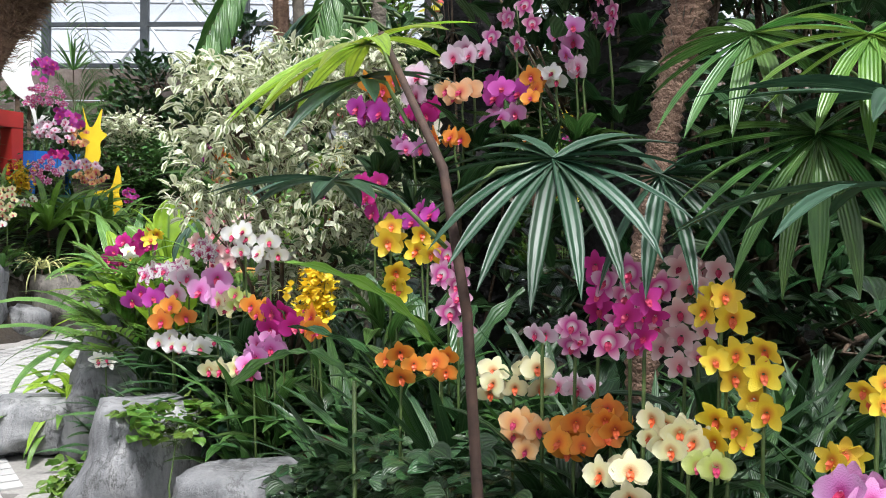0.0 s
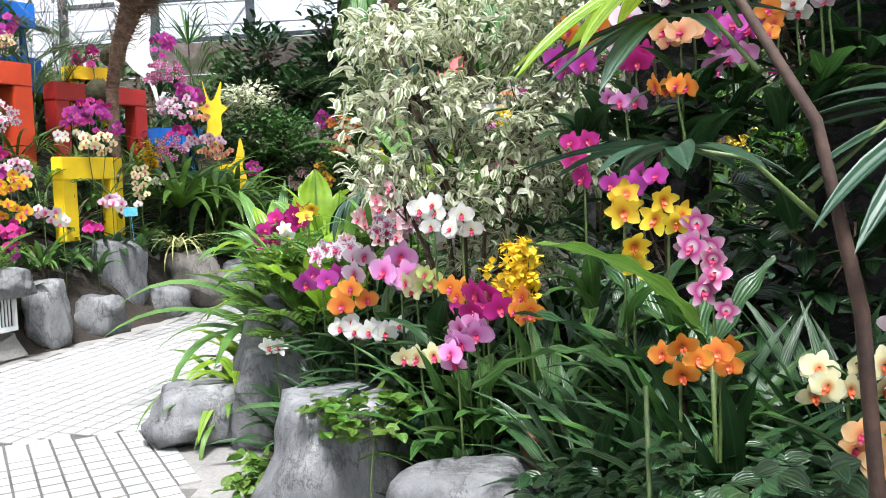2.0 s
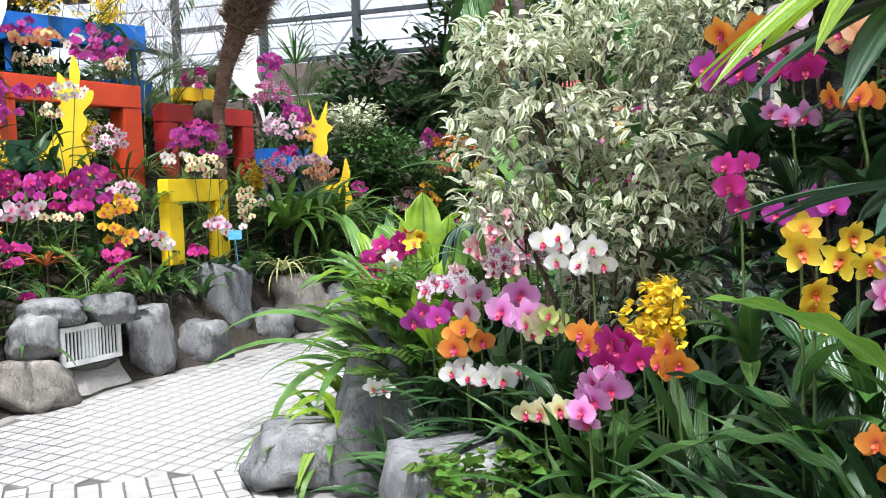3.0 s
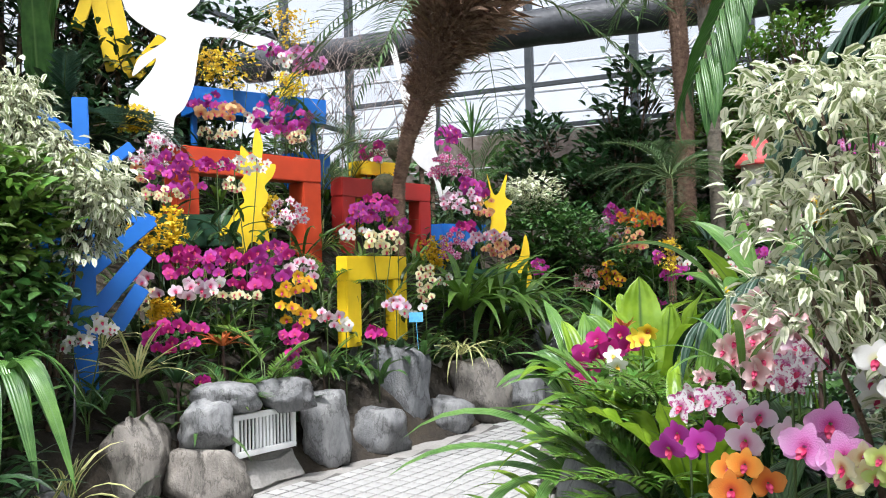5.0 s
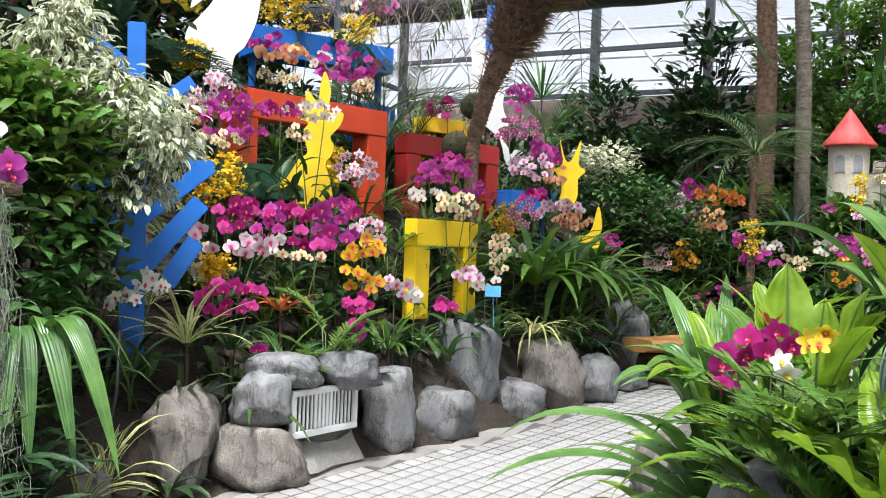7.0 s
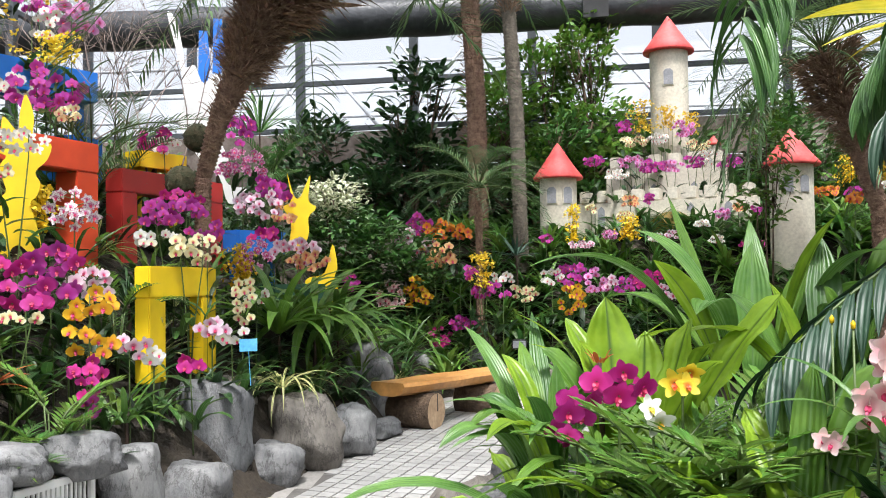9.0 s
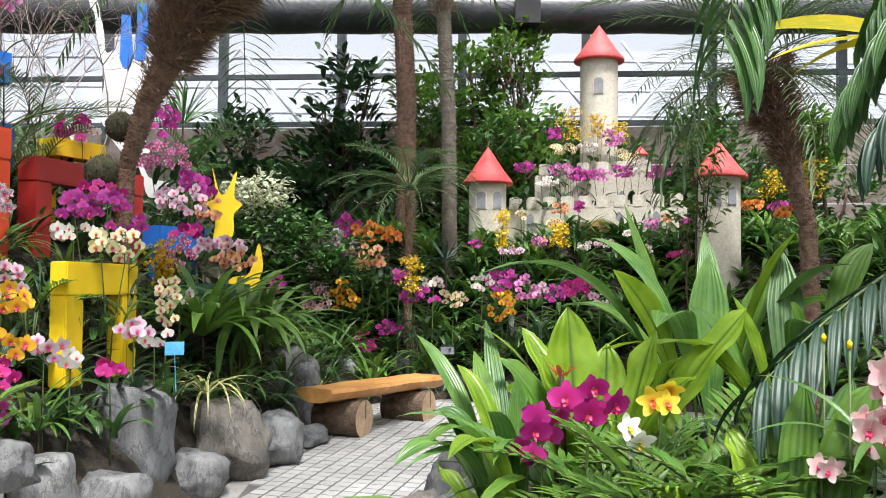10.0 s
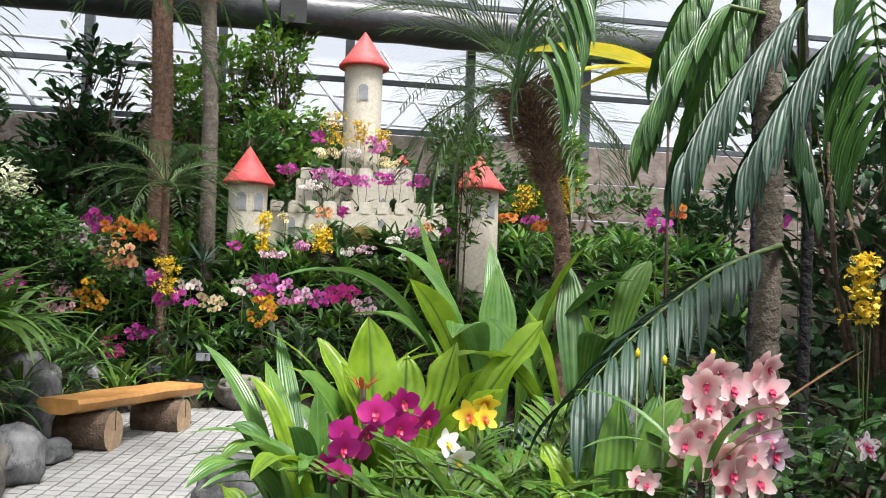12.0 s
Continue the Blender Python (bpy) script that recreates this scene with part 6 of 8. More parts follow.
tuft("strap_plant", (-3.74, 9.61, 1.28), 32, 0.92, 0.07, "leaf_bright", "clump of arching green strap leaves above the boulders", elev=(0.5, 1.35), droop=(1.1, 2.3))
tuft("strap_plant", (-3.72, 10.28, 1.17), 28, 0.85, 0.07, "leaf_strap", "clump of arching green strap leaves above the boulders", elev=(0.5, 1.35), droop=(1.1, 2.3))
tuft("spider_plant", (-3.75, 8.72, 0.95), 26, 0.5, 0.018, "leaf_stripe", "striped spider plant hanging over the boulders", elev=(0.3, 1.2), droop=(1.6, 2.6))
tuft("spider_plant", (-3.67, 9.32, 0.86), 26, 0.5, 0.018, "leaf", "fine-leaved grassy plant hanging over the boulders", elev=(0.3, 1.2), droop=(1.6, 2.6))
tuft("dracaena", (-4.60, 5.89, 1.05), 18, 0.42, 0.032, "leaf_stripe", "yellow-striped dracaena at the front of the stage", elev=(0.4, 1.4), droop=(0.5, 1.6))
tuft("dracaena", (-4.46, 6.07, 1.01), 12, 0.3, 0.04, "leaf_dark", "dark-leaved plant at the front of the stage", elev=(0.4, 1.3), droop=(0.5, 1.3))
tuft("strap_plant", (-4.15, 7.21, 0.94), 10, 0.36, 0.035, "leaf_strap", "small strap-leaved plant beside the yellow frame", elev=(0.5, 1.3), droop=(0.6, 1.6))
tuft("strap_plant", (-4.59, 8.21, 1.54), 16, 0.5, 0.02, "leaf_dark", "dark grassy plant beside the yellow frame", elev=(0.3, 1.3), droop=(1.0, 2.0))
tuft("yucca", (-5.01, 12.40, 3.29), 24, 0.6, 0.03, "leaf", "spiky green yucca before the end wall", elev=(0.1, 1.4), droop=(0.1, 0.5))

# ---- far bed planting ----
def far_filler():
    """Dense low leaves that cover the slope of the far bed."""
    kinds = ("leaf", "leaf_bright", "leaf_strap")
    g = Geo()
    for j in range(12):
        for i in range(24):
            x, y = -3.4 + 0.3 * i + random.uniform(-0.14, 0.14), 11.3 + 0.24 * j + random.uniform(-0.1, 0.1)
            if inside(BANK, x, y) and side_gap(LEFT_EDGE, x, y, False) > 0.1:
                k, l, w = random.choice(((0, 0.42, 0.06), (1, 0.48, 0.05), (2, 0.4, 0.04), (0, 0.5, 0.035)))
                l *= random.uniform(0.8, 1.35)
                for q in range(26):
                    blade(g, (x, y, soil_z(x, y) - 0.03), random.uniform(0, 6.3), random.uniform(0.4, 1.4), l * random.uniform(0.7, 1.1), w, random.uniform(0.8, 1.8), 0.25, 4, "strap", random.uniform(-0.3, 0.3), k)
    tagged(part("undergrowth", g, [M[k] for k in kinds]), "dense mixed green undergrowth of the far bed", "undergrowth", kind="stuff")


far_filler()
tuft("yucca", (-2.28, 12.90, 1.93), 22, 0.32, 0.028, "leaf_cycad", "small blue-green rosette plant in the far bed", elev=(0.0, 1.4), droop=(0.1, 0.5))
feather((-3.68, 10.92, 1.25), 11, 0.4, "leaf_bright", "fine ferny plant by the bank edge")
feather((-3.50, 11.03, 1.15), 11, 0.36, "leaf", "fine ferny plant by the bank edge")
p = Vector((0.14, 11.73, 2.66))
leafy("shrub", (p.x, p.y, soil_z(p.x, p.y)), [((p.x, p.y, p.z + 0.35), (0.2, 0.2, 0.25)), ((p.x + 0.05, p.y, p.z), (0.2, 0.2, 0.3)), ((p.x - 0.1, p.y, p.z - 0.35), (0.2, 0.2, 0.3))], 0.11, 0.04, 300, "leaf_bright", "bright-leaved sapling before the toy castle")


# ---- orchids on the stage ----
orchid((-5.60, 7.27, 2.57), 0.34, 0.23, "whitepurple", 0.075, "star")
orchid((-5.38, 7.27, 2.38), 0.46, 0.31, "purple", 0.09)
orchid((-5.65, 7.25, 2.43), 0.21, 0.17, "peach", 0.08)
orchid((-5.11, 7.39, 2.44), 0.25, 0.12, "magenta", 0.08)
orchid((-4.92, 7.48, 2.46), 0.37, 0.12, "white", 0.07, "star")
orchid((-5.38, 7.05, 2.22), 0.32, 0.12, "cream", 0.06)
orchid((-4.96, 7.36, 2.29), 0.16, 0.10, "cream", 0.055)
orchid((-4.65, 7.62, 2.08), 0.26, 0.22, "whitepurple", 0.07, "star")
orchid((-5.56, 9.37, 3.69), 0.38, 0.24, "pink", 0.1, place="in the blue trough")
orchid((-5.83, 9.25, 3.78), 0.21, 0.13, "purple", 0.08, place="in the blue trough")
orchid((-5.68, 9.21, 3.61), 0.21, 0.21, "white", 0.07, place="in the blue trough")
spray_orchid((-6.05, 8.92, 3.57), 0.63, 0.39)
spray_orchid((-5.53, 9.06, 3.39), 0.31, 0.23)
spray_orchid((-5.89, 9.65, 4.11), 0.50, 0.39)
spray_orchid((-6.30, 8.91, 3.63), 0.32, 0.27)
orchid((-6.15, 8.66, 3.24), 0.33, 0.20, "purple", 0.1)
orchid((-5.88, 8.68, 3.13), 0.28, 0.20, "peach", 0.1)
orchid((-6.05, 8.49, 3.08), 0.20, 0.13, "peach", 0.1)
orchid((-5.56, 8.83, 3.03), 0.35, 0.35, "purple", 0.09)
orchid((-5.73, 8.86, 3.07), 0.26, 0.18, "white", 0.07)
orchid((-5.39, 9.02, 3.03), 0.18, 0.20, "purple", 0.1)
orchid((-5.90, 8.45, 2.90), 0.30, 0.13, "cream", 0.06)
orchid((-5.33, 8.83, 2.86), 0.20, 0.11, "cream", 0.06)
orchid((-4.47, 8.59, 2.12), 0.46, 0.19, "purple", 0.08)
orchid((-4.23, 8.59, 2.01), 0.27, 0.11, "purple", 0.08)
orchid((-4.43, 8.28, 1.93), 0.27, 0.13, "white", 0.075)
orchid((-4.22, 8.26, 1.87), 0.31, 0.18, "cream", 0.075)
orchid((-5.21, 10.10, 2.88), 0.23, 0.23, "magenta", 0.08)
orchid((-5.13, 10.14, 2.83), 0.23, 0.16, "white", 0.08)
orchid((-4.81, 11.17, 3.10), 0.27, 0.28, "purple", 0.09)
orchid((-4.83, 11.17, 2.79), 0.49, 0.26, "pinkwhite", 0.08, "star")
orchid((-4.47, 11.01, 2.53), 0.36, 0.24, "purple", 0.1)
orchid((-4.57, 10.86, 2.37), 0.41, 0.24, "palepink", 0.08)
orchid((-4.39, 11.05, 2.32), 0.24, 0.24, "peach", 0.08)
orchid((-4.43, 10.59, 2.09), 0.25, 0.15, "magenta", 0.1)
orchid((-4.44, 10.37, 1.89), 0.35, 0.25, "pinkwhite", 0.075, "star")
orchid((-4.17, 10.61, 1.92), 0.40, 0.23, "palepink", 0.08)
orchid((-4.04, 10.56, 1.83), 0.34, 0.19, "peach", 0.08)
orchid((-3.77, 11.02, 1.66), 0.17, 0.17, "purple", 0.07)
orchid((-5.10, 6.97, 1.71), 0.35, 0.24, "magenta", 0.09)
orchid((-4.95, 7.04, 1.67), 0.20, 0.24, "purple", 0.085)
orchid((-4.67, 7.17, 1.59), 0.35, 0.17, "magenta", 0.1)
orchid((-4.85, 7.20, 1.77), 0.24, 0.14, "magenta", 0.09)
orchid((-4.60, 7.32, 1.71), 0.28, 0.32, "purple", 0.1)
orchid((-4.58, 7.43, 1.82), 0.16, 0.12, "magenta", 0.09)
orchid((-4.42, 7.40, 1.65), 0.24, 0.17, "palepink", 0.075)
orchid((-5.19, 6.60, 1.63), 0.21, 0.12, "palepink", 0.085)
orchid((-4.94, 6.71, 1.54), 0.41, 0.13, "palepink", 0.09)
orchid((-4.72, 6.82, 1.56), 0.15, 0.11, "white", 0.08)
orchid((-4.63, 6.97, 1.49), 0.30, 0.08, "cream", 0.065)
orchid((-4.35, 7.22, 1.44), 0.25, 0.37, "amber", 0.09)
orchid((-4.71, 6.39, 1.26), 0.37, 0.20, "magenta", 0.085)
orchid((-4.85, 5.77, 1.30), 0.32, 0.20, "white", 0.075, "star")
orchid((-4.33, 7.12, 1.22), 0.17, 0.13, "magenta", 0.08)
orchid((-4.17, 6.87, 1.07), 0.10, 0.10, "purple", 0.06)
orchid((-4.39, 6.21, 1.00), 0.08, 0.05, "magenta", 0.06)
orchid((-4.21, 7.39, 1.31), 0.22, 0.13, "palepink", 0.085)
orchid((-4.06, 7.36, 1.27), 0.09, 0.08, "white", 0.08)
orchid((-3.87, 7.77, 1.38), 0.20, 0.13, "palepink", 0.085)
orchid((-3.76, 7.83, 1.34), 0.20, 0.11, "white", 0.085)
orchid((-4.05, 7.86, 1.19), 0.19, 0.09, "magenta", 0.09)
orchid((-5.15, 6.62, 1.48), 0.15, 0.15, "cream", 0.06)
orchid((-4.29, 7.03, 1.14), 0.11, 0.11, "magenta", 0.07)
spray_orchid((-5.41, 6.93, 1.93), 0.28, 0.32)
spray_orchid((-5.30, 7.09, 1.99), 0.20, 0.28)
spray_orchid((-5.00, 6.58, 1.39), 0.18, 0.18)
spray_orchid((-6.06, 7.60, 2.91), 0.27, 0.20)
spray_orchid((-5.02, 7.89, 2.12), 0.18, 0.26)
orchid((-3.99, 8.60, 1.54), 0.14, 0.32, "cream", 0.07)
spray_orchid((-4.31, 9.55, 1.79), 0.20, 0.31)
orchid((-4.06, 9.12, 1.56), 0.16, 0.11, "white", 0.07)
orchid((-4.48, 8.80, 2.25), 0.29, 0.10, "magenta", 0.07)
g = Geo()
box(g, (-3.69, 7.75, 1.30), (0.1, 0.006, 0.07), 0, Matrix.Rotation(0.5, 3, "Z"))
tube(g, [(-3.69, 7.75, 1.29), (-3.68, 7.76, 1.07)], 0.002, 4)
tagged(part("plant_tag", g, M["tag"], smooth=False), "small blue plant tag on a thin stick", "plant tag")

# ---- orchids of the far bed and the castle ----
orchid((-3.37, 12.51, 2.13), 0.42, 0.39, "palepink", 0.085)
orchid((-3.30, 12.51, 2.28), 0.26, 0.24, "purple", 0.085)
orchid((-3.12, 12.52, 2.22), 0.30, 0.21, "orange", 0.09)
orchid((-2.87, 12.54, 2.18), 0.26, 0.16, "orange", 0.09)
orchid((-3.09, 12.34, 1.92), 0.39, 0.26, "peach", 0.09)
orchid((-3.58, 12.22, 1.51), 0.28, 0.28, "salmon", 0.075, "cymb")
orchid((-3.30, 12.24, 1.54), 0.27, 0.32, "amber", 0.085)
orchid((-2.86, 12.43, 1.21), 0.28, 0.16, "purple", 0.075)
orchid((-3.08, 12.37, 1.07), 0.23, 0.21, "magenta", 0.06)
orchid((-2.53, 12.29, 1.55), 0.37, 0.17, "purple", 0.08)
orchid((-2.40, 11.99, 1.68), 0.22, 0.12, "white", 0.08)
orchid((-2.20, 12.32, 1.52), 0.25, 0.21, "cream", 0.075)
orchid((-2.74, 12.17, 1.75), 0.14, 0.15, "purple", 0.08)
spray_orchid((-2.61, 12.18, 1.77), 0.21, 0.34)
orchid((-1.70, 12.25, 1.45), 0.26, 0.30, "amber", 0.08)
orchid((-1.91, 12.13, 1.69), 0.20, 0.17, "white", 0.08)
orchid((-1.67, 12.25, 1.70), 0.40, 0.21, "purple", 0.08)
orchid((-1.45, 12.16, 1.64), 0.25, 0.25, "pink", 0.08)
orchid((-1.32, 12.07, 1.62), 0.13, 0.15, "palepink", 0.07)
orchid((-0.97, 12.00, 1.64), 0.32, 0.22, "magenta", 0.09)
orchid((-0.75, 12.02, 1.53), 0.22, 0.17, "palepink", 0.08)
orchid((-1.19, 11.98, 1.59), 0.22, 0.17, "purple", 0.07)
orchid((-1.94, 13.31, 2.13), 0.14, 0.10, "purple", 0.049)
spray_orchid((-1.64, 13.33, 2.29), 0.15, 0.45)
orchid((-1.42, 13.34, 2.46), 0.12, 0.10, "cream", 0.049)
orchid((-1.01, 13.26, 2.52), 0.19, 0.13, "peach", 0.055)
orchid((-1.07, 13.17, 2.37), 0.17, 0.09, "cream", 0.049)
orchid((-0.79, 13.28, 2.56), 0.10, 0.12, "purple", 0.049)
orchid((-1.56, 13.04, 2.04), 0.26, 0.09, "palepink", 0.046)
orchid((-1.24, 13.16, 2.15), 0.15, 0.10, "pink", 0.046)
orchid((-0.75, 13.10, 2.11), 0.16, 0.10, "white", 0.046)
orchid((-0.54, 13.11, 2.14), 0.18, 0.09, "palepink", 0.049)
spray_orchid((-1.04, 13.07, 2.22), 0.22, 0.25)
orchid((-0.25, 13.03, 2.25), 0.16, 0.09, "white", 0.049)
orchid((-0.03, 13.04, 2.35), 0.16, 0.12, "pink", 0.049)
orchid((0.14, 13.05, 2.42), 0.10, 0.09, "peach", 0.049)
orchid((0.31, 12.96, 2.38), 0.12, 0.10, "purple", 0.049)
orchid((0.22, 12.87, 2.01), 0.25, 0.08, "magenta", 0.049)
orchid((-0.12, 12.94, 2.07), 0.16, 0.09, "white", 0.043)
orchid((-1.35, 13.92, 3.08), 0.22, 0.12, "purple", 0.058)
orchid((-1.09, 13.95, 2.91), 0.26, 0.12, "white", 0.050)
orchid((-0.88, 14.26, 3.10), 0.27, 0.14, "pink", 0.058)
orchid((-0.62, 14.28, 3.04), 0.29, 0.15, "purple", 0.061)
orchid((-0.38, 14.29, 3.04), 0.27, 0.14, "pink", 0.061)
orchid((-0.14, 14.31, 3.08), 0.24, 0.14, "purple", 0.061)
orchid((0.05, 14.32, 3.13), 0.24, 0.18, "white", 0.058)
orchid((0.28, 14.14, 3.06), 0.26, 0.14, "purple", 0.061)
orchid((-0.80, 14.75, 3.42), 0.34, 0.14, "cream", 0.058)
orchid((-0.48, 14.77, 3.45), 0.25, 0.13, "white", 0.058)
orchid((-0.90, 14.84, 3.63), 0.18, 0.15, "purple", 0.061)
orchid((-0.15, 14.79, 3.58), 0.24, 0.20, "pink", 0.061)
orchid((0.03, 14.81, 3.36), 0.28, 0.14, "cream", 0.058)
spray_orchid((-0.68, 14.85, 3.76), 0.29, 0.41)
spray_orchid((-0.32, 14.97, 3.76), 0.29, 0.29)
spray_orchid((-0.06, 14.89, 3.65), 0.25, 0.29)
orchid((1.21, 13.52, 2.62), 0.27, 0.12, "orange", 0.061)
orchid((1.58, 13.55, 2.61), 0.27, 0.10, "purple", 0.061)
orchid((1.81, 13.56, 2.67), 0.13, 0.12, "white", 0.058)
spray_orchid((1.53, 13.73, 2.87), 0.26, 0.33)
spray_orchid((1.26, 11.83, 2.73), 0.25, 0.35)
orchid((0.78, 11.36, 2.36), 0.22, 0.11, "orange", 0.08)
orchid((1.18, 9.70, 2.30), 0.16, 0.18, "purple", 0.09)
orchid((1.38, 9.74, 2.40), 0.12, 0.12, "orange", 0.08)
orchid((1.47, 8.58, 2.26), 0.20, 0.12, "purple", 0.08)
spray_orchid((0.77, 6.83, 1.76), 0.17, 0.33)
spray_orchid((1.96, 8.95, 2.73), 0.17, 0.17)

# ---- orchids of the centre bed ----
orchid((-1.30, 4.43, 1.10), 0.14, 0.11, "purple", 0.095)
orchid((-1.11, 4.34, 1.16), 0.19, 0.12, "palepink", 0.095)
orchid((-0.93, 4.14, 1.16), 0.15, 0.15, "pink", 0.125)
orchid((-1.13, 4.23, 1.05), 0.15, 0.11, "orange", 0.1)
orchid((-1.26, 4.53, 1.21), 0.19, 0.10, "whitepurple", 0.09, "star")
orchid((-1.14, 4.23, 0.93), 0.11, 0.10, "white", 0.095)
orchid((-1.00, 4.18, 0.93), 0.13, 0.08, "white", 0.095)
orchid((-1.59, 4.71, 0.77), 0.11, 0.06, "white", 0.08, "star")
orchid((-0.82, 3.88, 0.88), 0.12, 0.07, "cream", 0.09)
orchid((-0.86, 4.09, 1.11), 0.09, 0.09, "cream", 0.08, n=5)
orchid((-0.80, 4.04, 1.13), 0.08, 0.09, "lime", 0.07)
orchid((-0.68, 3.69, 0.93), 0.09, 0.11, "pink", 0.1)
orchid((-0.62, 3.74, 1.00), 0.10, 0.07, "pink", 0.1)
orchid((-0.59, 3.74, 1.07), 0.16, 0.14, "magenta", 0.1)
orchid((-0.66, 3.79, 1.12), 0.09, 0.07, "orange", 0.085)
orchid((-0.44, 3.65, 1.08), 0.10, 0.10, "orange", 0.089)
spray_orchid((-0.47, 3.85, 1.18), 0.13, 0.19, place="in the bed")
orchid((-0.79, 4.55, 1.29), 0.15, 0.18, "white", 0.105)
orchid((-0.94, 4.65, 1.34), 0.13, 0.10, "whitepurple", 0.07, "star")
orchid((-0.08, 2.76, 1.08), 0.10, 0.11, "orange", 0.072, lip="red", n=4)
orchid((0.02, 2.86, 1.08), 0.08, 0.11, "orange", 0.068, lip="red", n=4)
orchid((-0.15, 3.32, 1.41), 0.06, 0.09, "yellow", 0.09, "cymb", lip="red")
orchid((-0.04, 3.32, 1.38), 0.12, 0.11, "yellow", 0.09, "cymb", lip="red")
orchid((-0.13, 3.31, 1.26), 0.05, 0.10, "yellow", 0.08, "cymb", lip="red")
orchid((0.04, 3.27, 1.32), 0.10, 0.12, "pinkwhite", 0.085, "star")
orchid((0.07, 3.21, 1.19), 0.09, 0.17, "pinkwhite", 0.08, "star")
orchid((-0.27, 3.77, 1.54), 0.11, 0.16, "magenta", 0.085)
orchid((-0.08, 3.67, 1.47), 0.18, 0.08, "purple", 0.09)
orchid((-0.23, 3.88, 1.95), 0.13, 0.11, "orange", 0.1, base=1.6)
orchid((-0.11, 3.89, 1.97), 0.11, 0.13, "palepink", 0.1, base=1.6)
orchid((-0.27, 3.88, 1.86), 0.15, 0.08, "purple", 0.1, base=1.6)
orchid((-0.09, 3.88, 1.86), 0.11, 0.08, "magenta", 0.09, base=1.6)
orchid((0.08, 3.79, 2.06), 0.14, 0.09, "palepink", 0.09, base=1.7)
orchid((0.17, 3.79, 1.93), 0.20, 0.12, "purple", 0.105, base=1.6)
orchid((0.04, 3.79, 1.92), 0.12, 0.08, "peach", 0.1, base=1.6)
orchid((0.03, 3.68, 1.75), 0.13, 0.05, "orange", 0.09, base=1.5)
orchid((0.24, 3.80, 2.17), 0.16, 0.18, "pinkwhite", 0.085, "star", base=1.7)
orchid((0.44, 3.70, 2.09), 0.13, 0.14, "pink", 0.095, base=1.7)
orchid((0.47, 3.70, 1.99), 0.07, 0.08, "palepink", 0.08, base=1.7)
orchid((0.58, 3.81, 2.21), 0.11, 0.16, "pinkwhite", 0.08, "star", base=1.8)
orchid((0.38, 3.70, 1.96), 0.09, 0.08, "white", 0.09, base=1.6)
orchid((0.32, 3.69, 1.93), 0.08, 0.10, "orange", 0.08, base=1.6)
orchid((0.20, 3.79, 1.84), 0.12, 0.08, "pink", 0.08, base=1.6)
orchid((-0.13, 3.78, 1.72), 0.12, 0.06, "pink", 0.08, base=1.5)
orchid((0.43, 2.28, 1.29), 0.14, 0.19, "pinkwhite", 0.072, "star")
orchid((0.44, 2.23, 1.28), 0.08, 0.12, "magenta", 0.06, "star")
orchid((0.37, 2.38, 1.33), 0.04, 0.13, "magenta", 0.062, "star")
orchid((0.32, 2.37, 1.22), 0.06, 0.07, "pinkwhite", 0.066, "star")
orchid((0.54, 2.33, 1.27), 0.12, 0.22, "salmon", 0.066, "cymb")
orchid((0.59, 2.38, 1.37), 0.11, 0.07, "salmon", 0.066, "cymb")
orchid((0.26, 2.42, 1.22), 0.05, 0.05, "palepink", 0.051, n=2)
orchid((0.56, 2.13, 1.31), 0.08, 0.11, "yellow", 0.066, "cymb", "red")
orchid((0.58, 2.13, 1.21), 0.08, 0.09, "yellow", 0.066, "cymb", "red")
orchid((0.63, 2.08, 1.17), 0.06, 0.15, "yellow", 0.066, "cymb", "red")
orchid((0.56, 2.07, 1.08), 0.08, 0.08, "yellow", 0.066, "cymb", "red")
orchid((0.20, 2.51, 1.09), 0.16, 0.13, "cream", 0.073, lip="red", n=7)
orchid((0.23, 2.46, 0.99), 0.11, 0.11, "peach", 0.069, lip="dark", n=7)
orchid((0.32, 2.36, 1.01), 0.08, 0.10, "orange", 0.073, lip="red", n=6)
orchid((0.39, 2.32, 1.04), 0.06, 0.09, "orange", 0.065, lip="red", n=6)
orchid((0.45, 2.12, 1.08), 0.06, 0.07, "cream", 0.06, lip="red", n=6)
orchid((0.50, 2.09, 1.06), 0.08, 0.07, "cream", 0.065, lip="red", n=7)
orchid((0.37, 2.06, 1.00), 0.10, 0.09, "cream", 0.073, lip="red", n=4)
orchid((0.52, 2.02, 1.04), 0.06, 0.04, "lime", 0.062)
orchid((0.79, 1.98, 1.18), 0.06, 0.08, "yellow", 0.062, "cymb", "red")
orchid((0.73, 1.97, 1.07), 0.05, 0.04, "yellow", 0.056, "cymb", "red")
orchid((0.72, 1.87, 1.04), 0.08, 0.05, "pink", 0.082)
orchid((0.34, 2.57, 1.07), 0.11, 0.04, "palepink", 0.062)
orchid((-0.77, 3.97, 1.37), 0.15, 0.13, "white", 0.085)
orchid((-0.68, 3.95, 1.32), 0.11, 0.12, "white", 0.085)
orchid((-1.02, 4.31, 1.31), 0.08, 0.08, "whitepurple", 0.075, "star")
orchid((-0.63, 4.03, 1.05), 0.12, 0.08, "magenta", 0.1)
orchid((-0.54, 4.17, 1.06), 0.07, 0.09, "amber", 0.06)
orchid((-1.80, 5.72, 1.29), 0.19, 0.12, "magenta", 0.1, n=6)
orchid((-1.93, 5.76, 1.21), 0.12, 0.12, "magenta", 0.095, n=4)
orchid((-1.98, 5.80, 1.11), 0.1, 0.08, "magenta", 0.085, n=3)
orchid((-1.63, 5.45, 1.33), 0.1, 0.08, "yellow", 0.085, "cymb", "red", n=3)
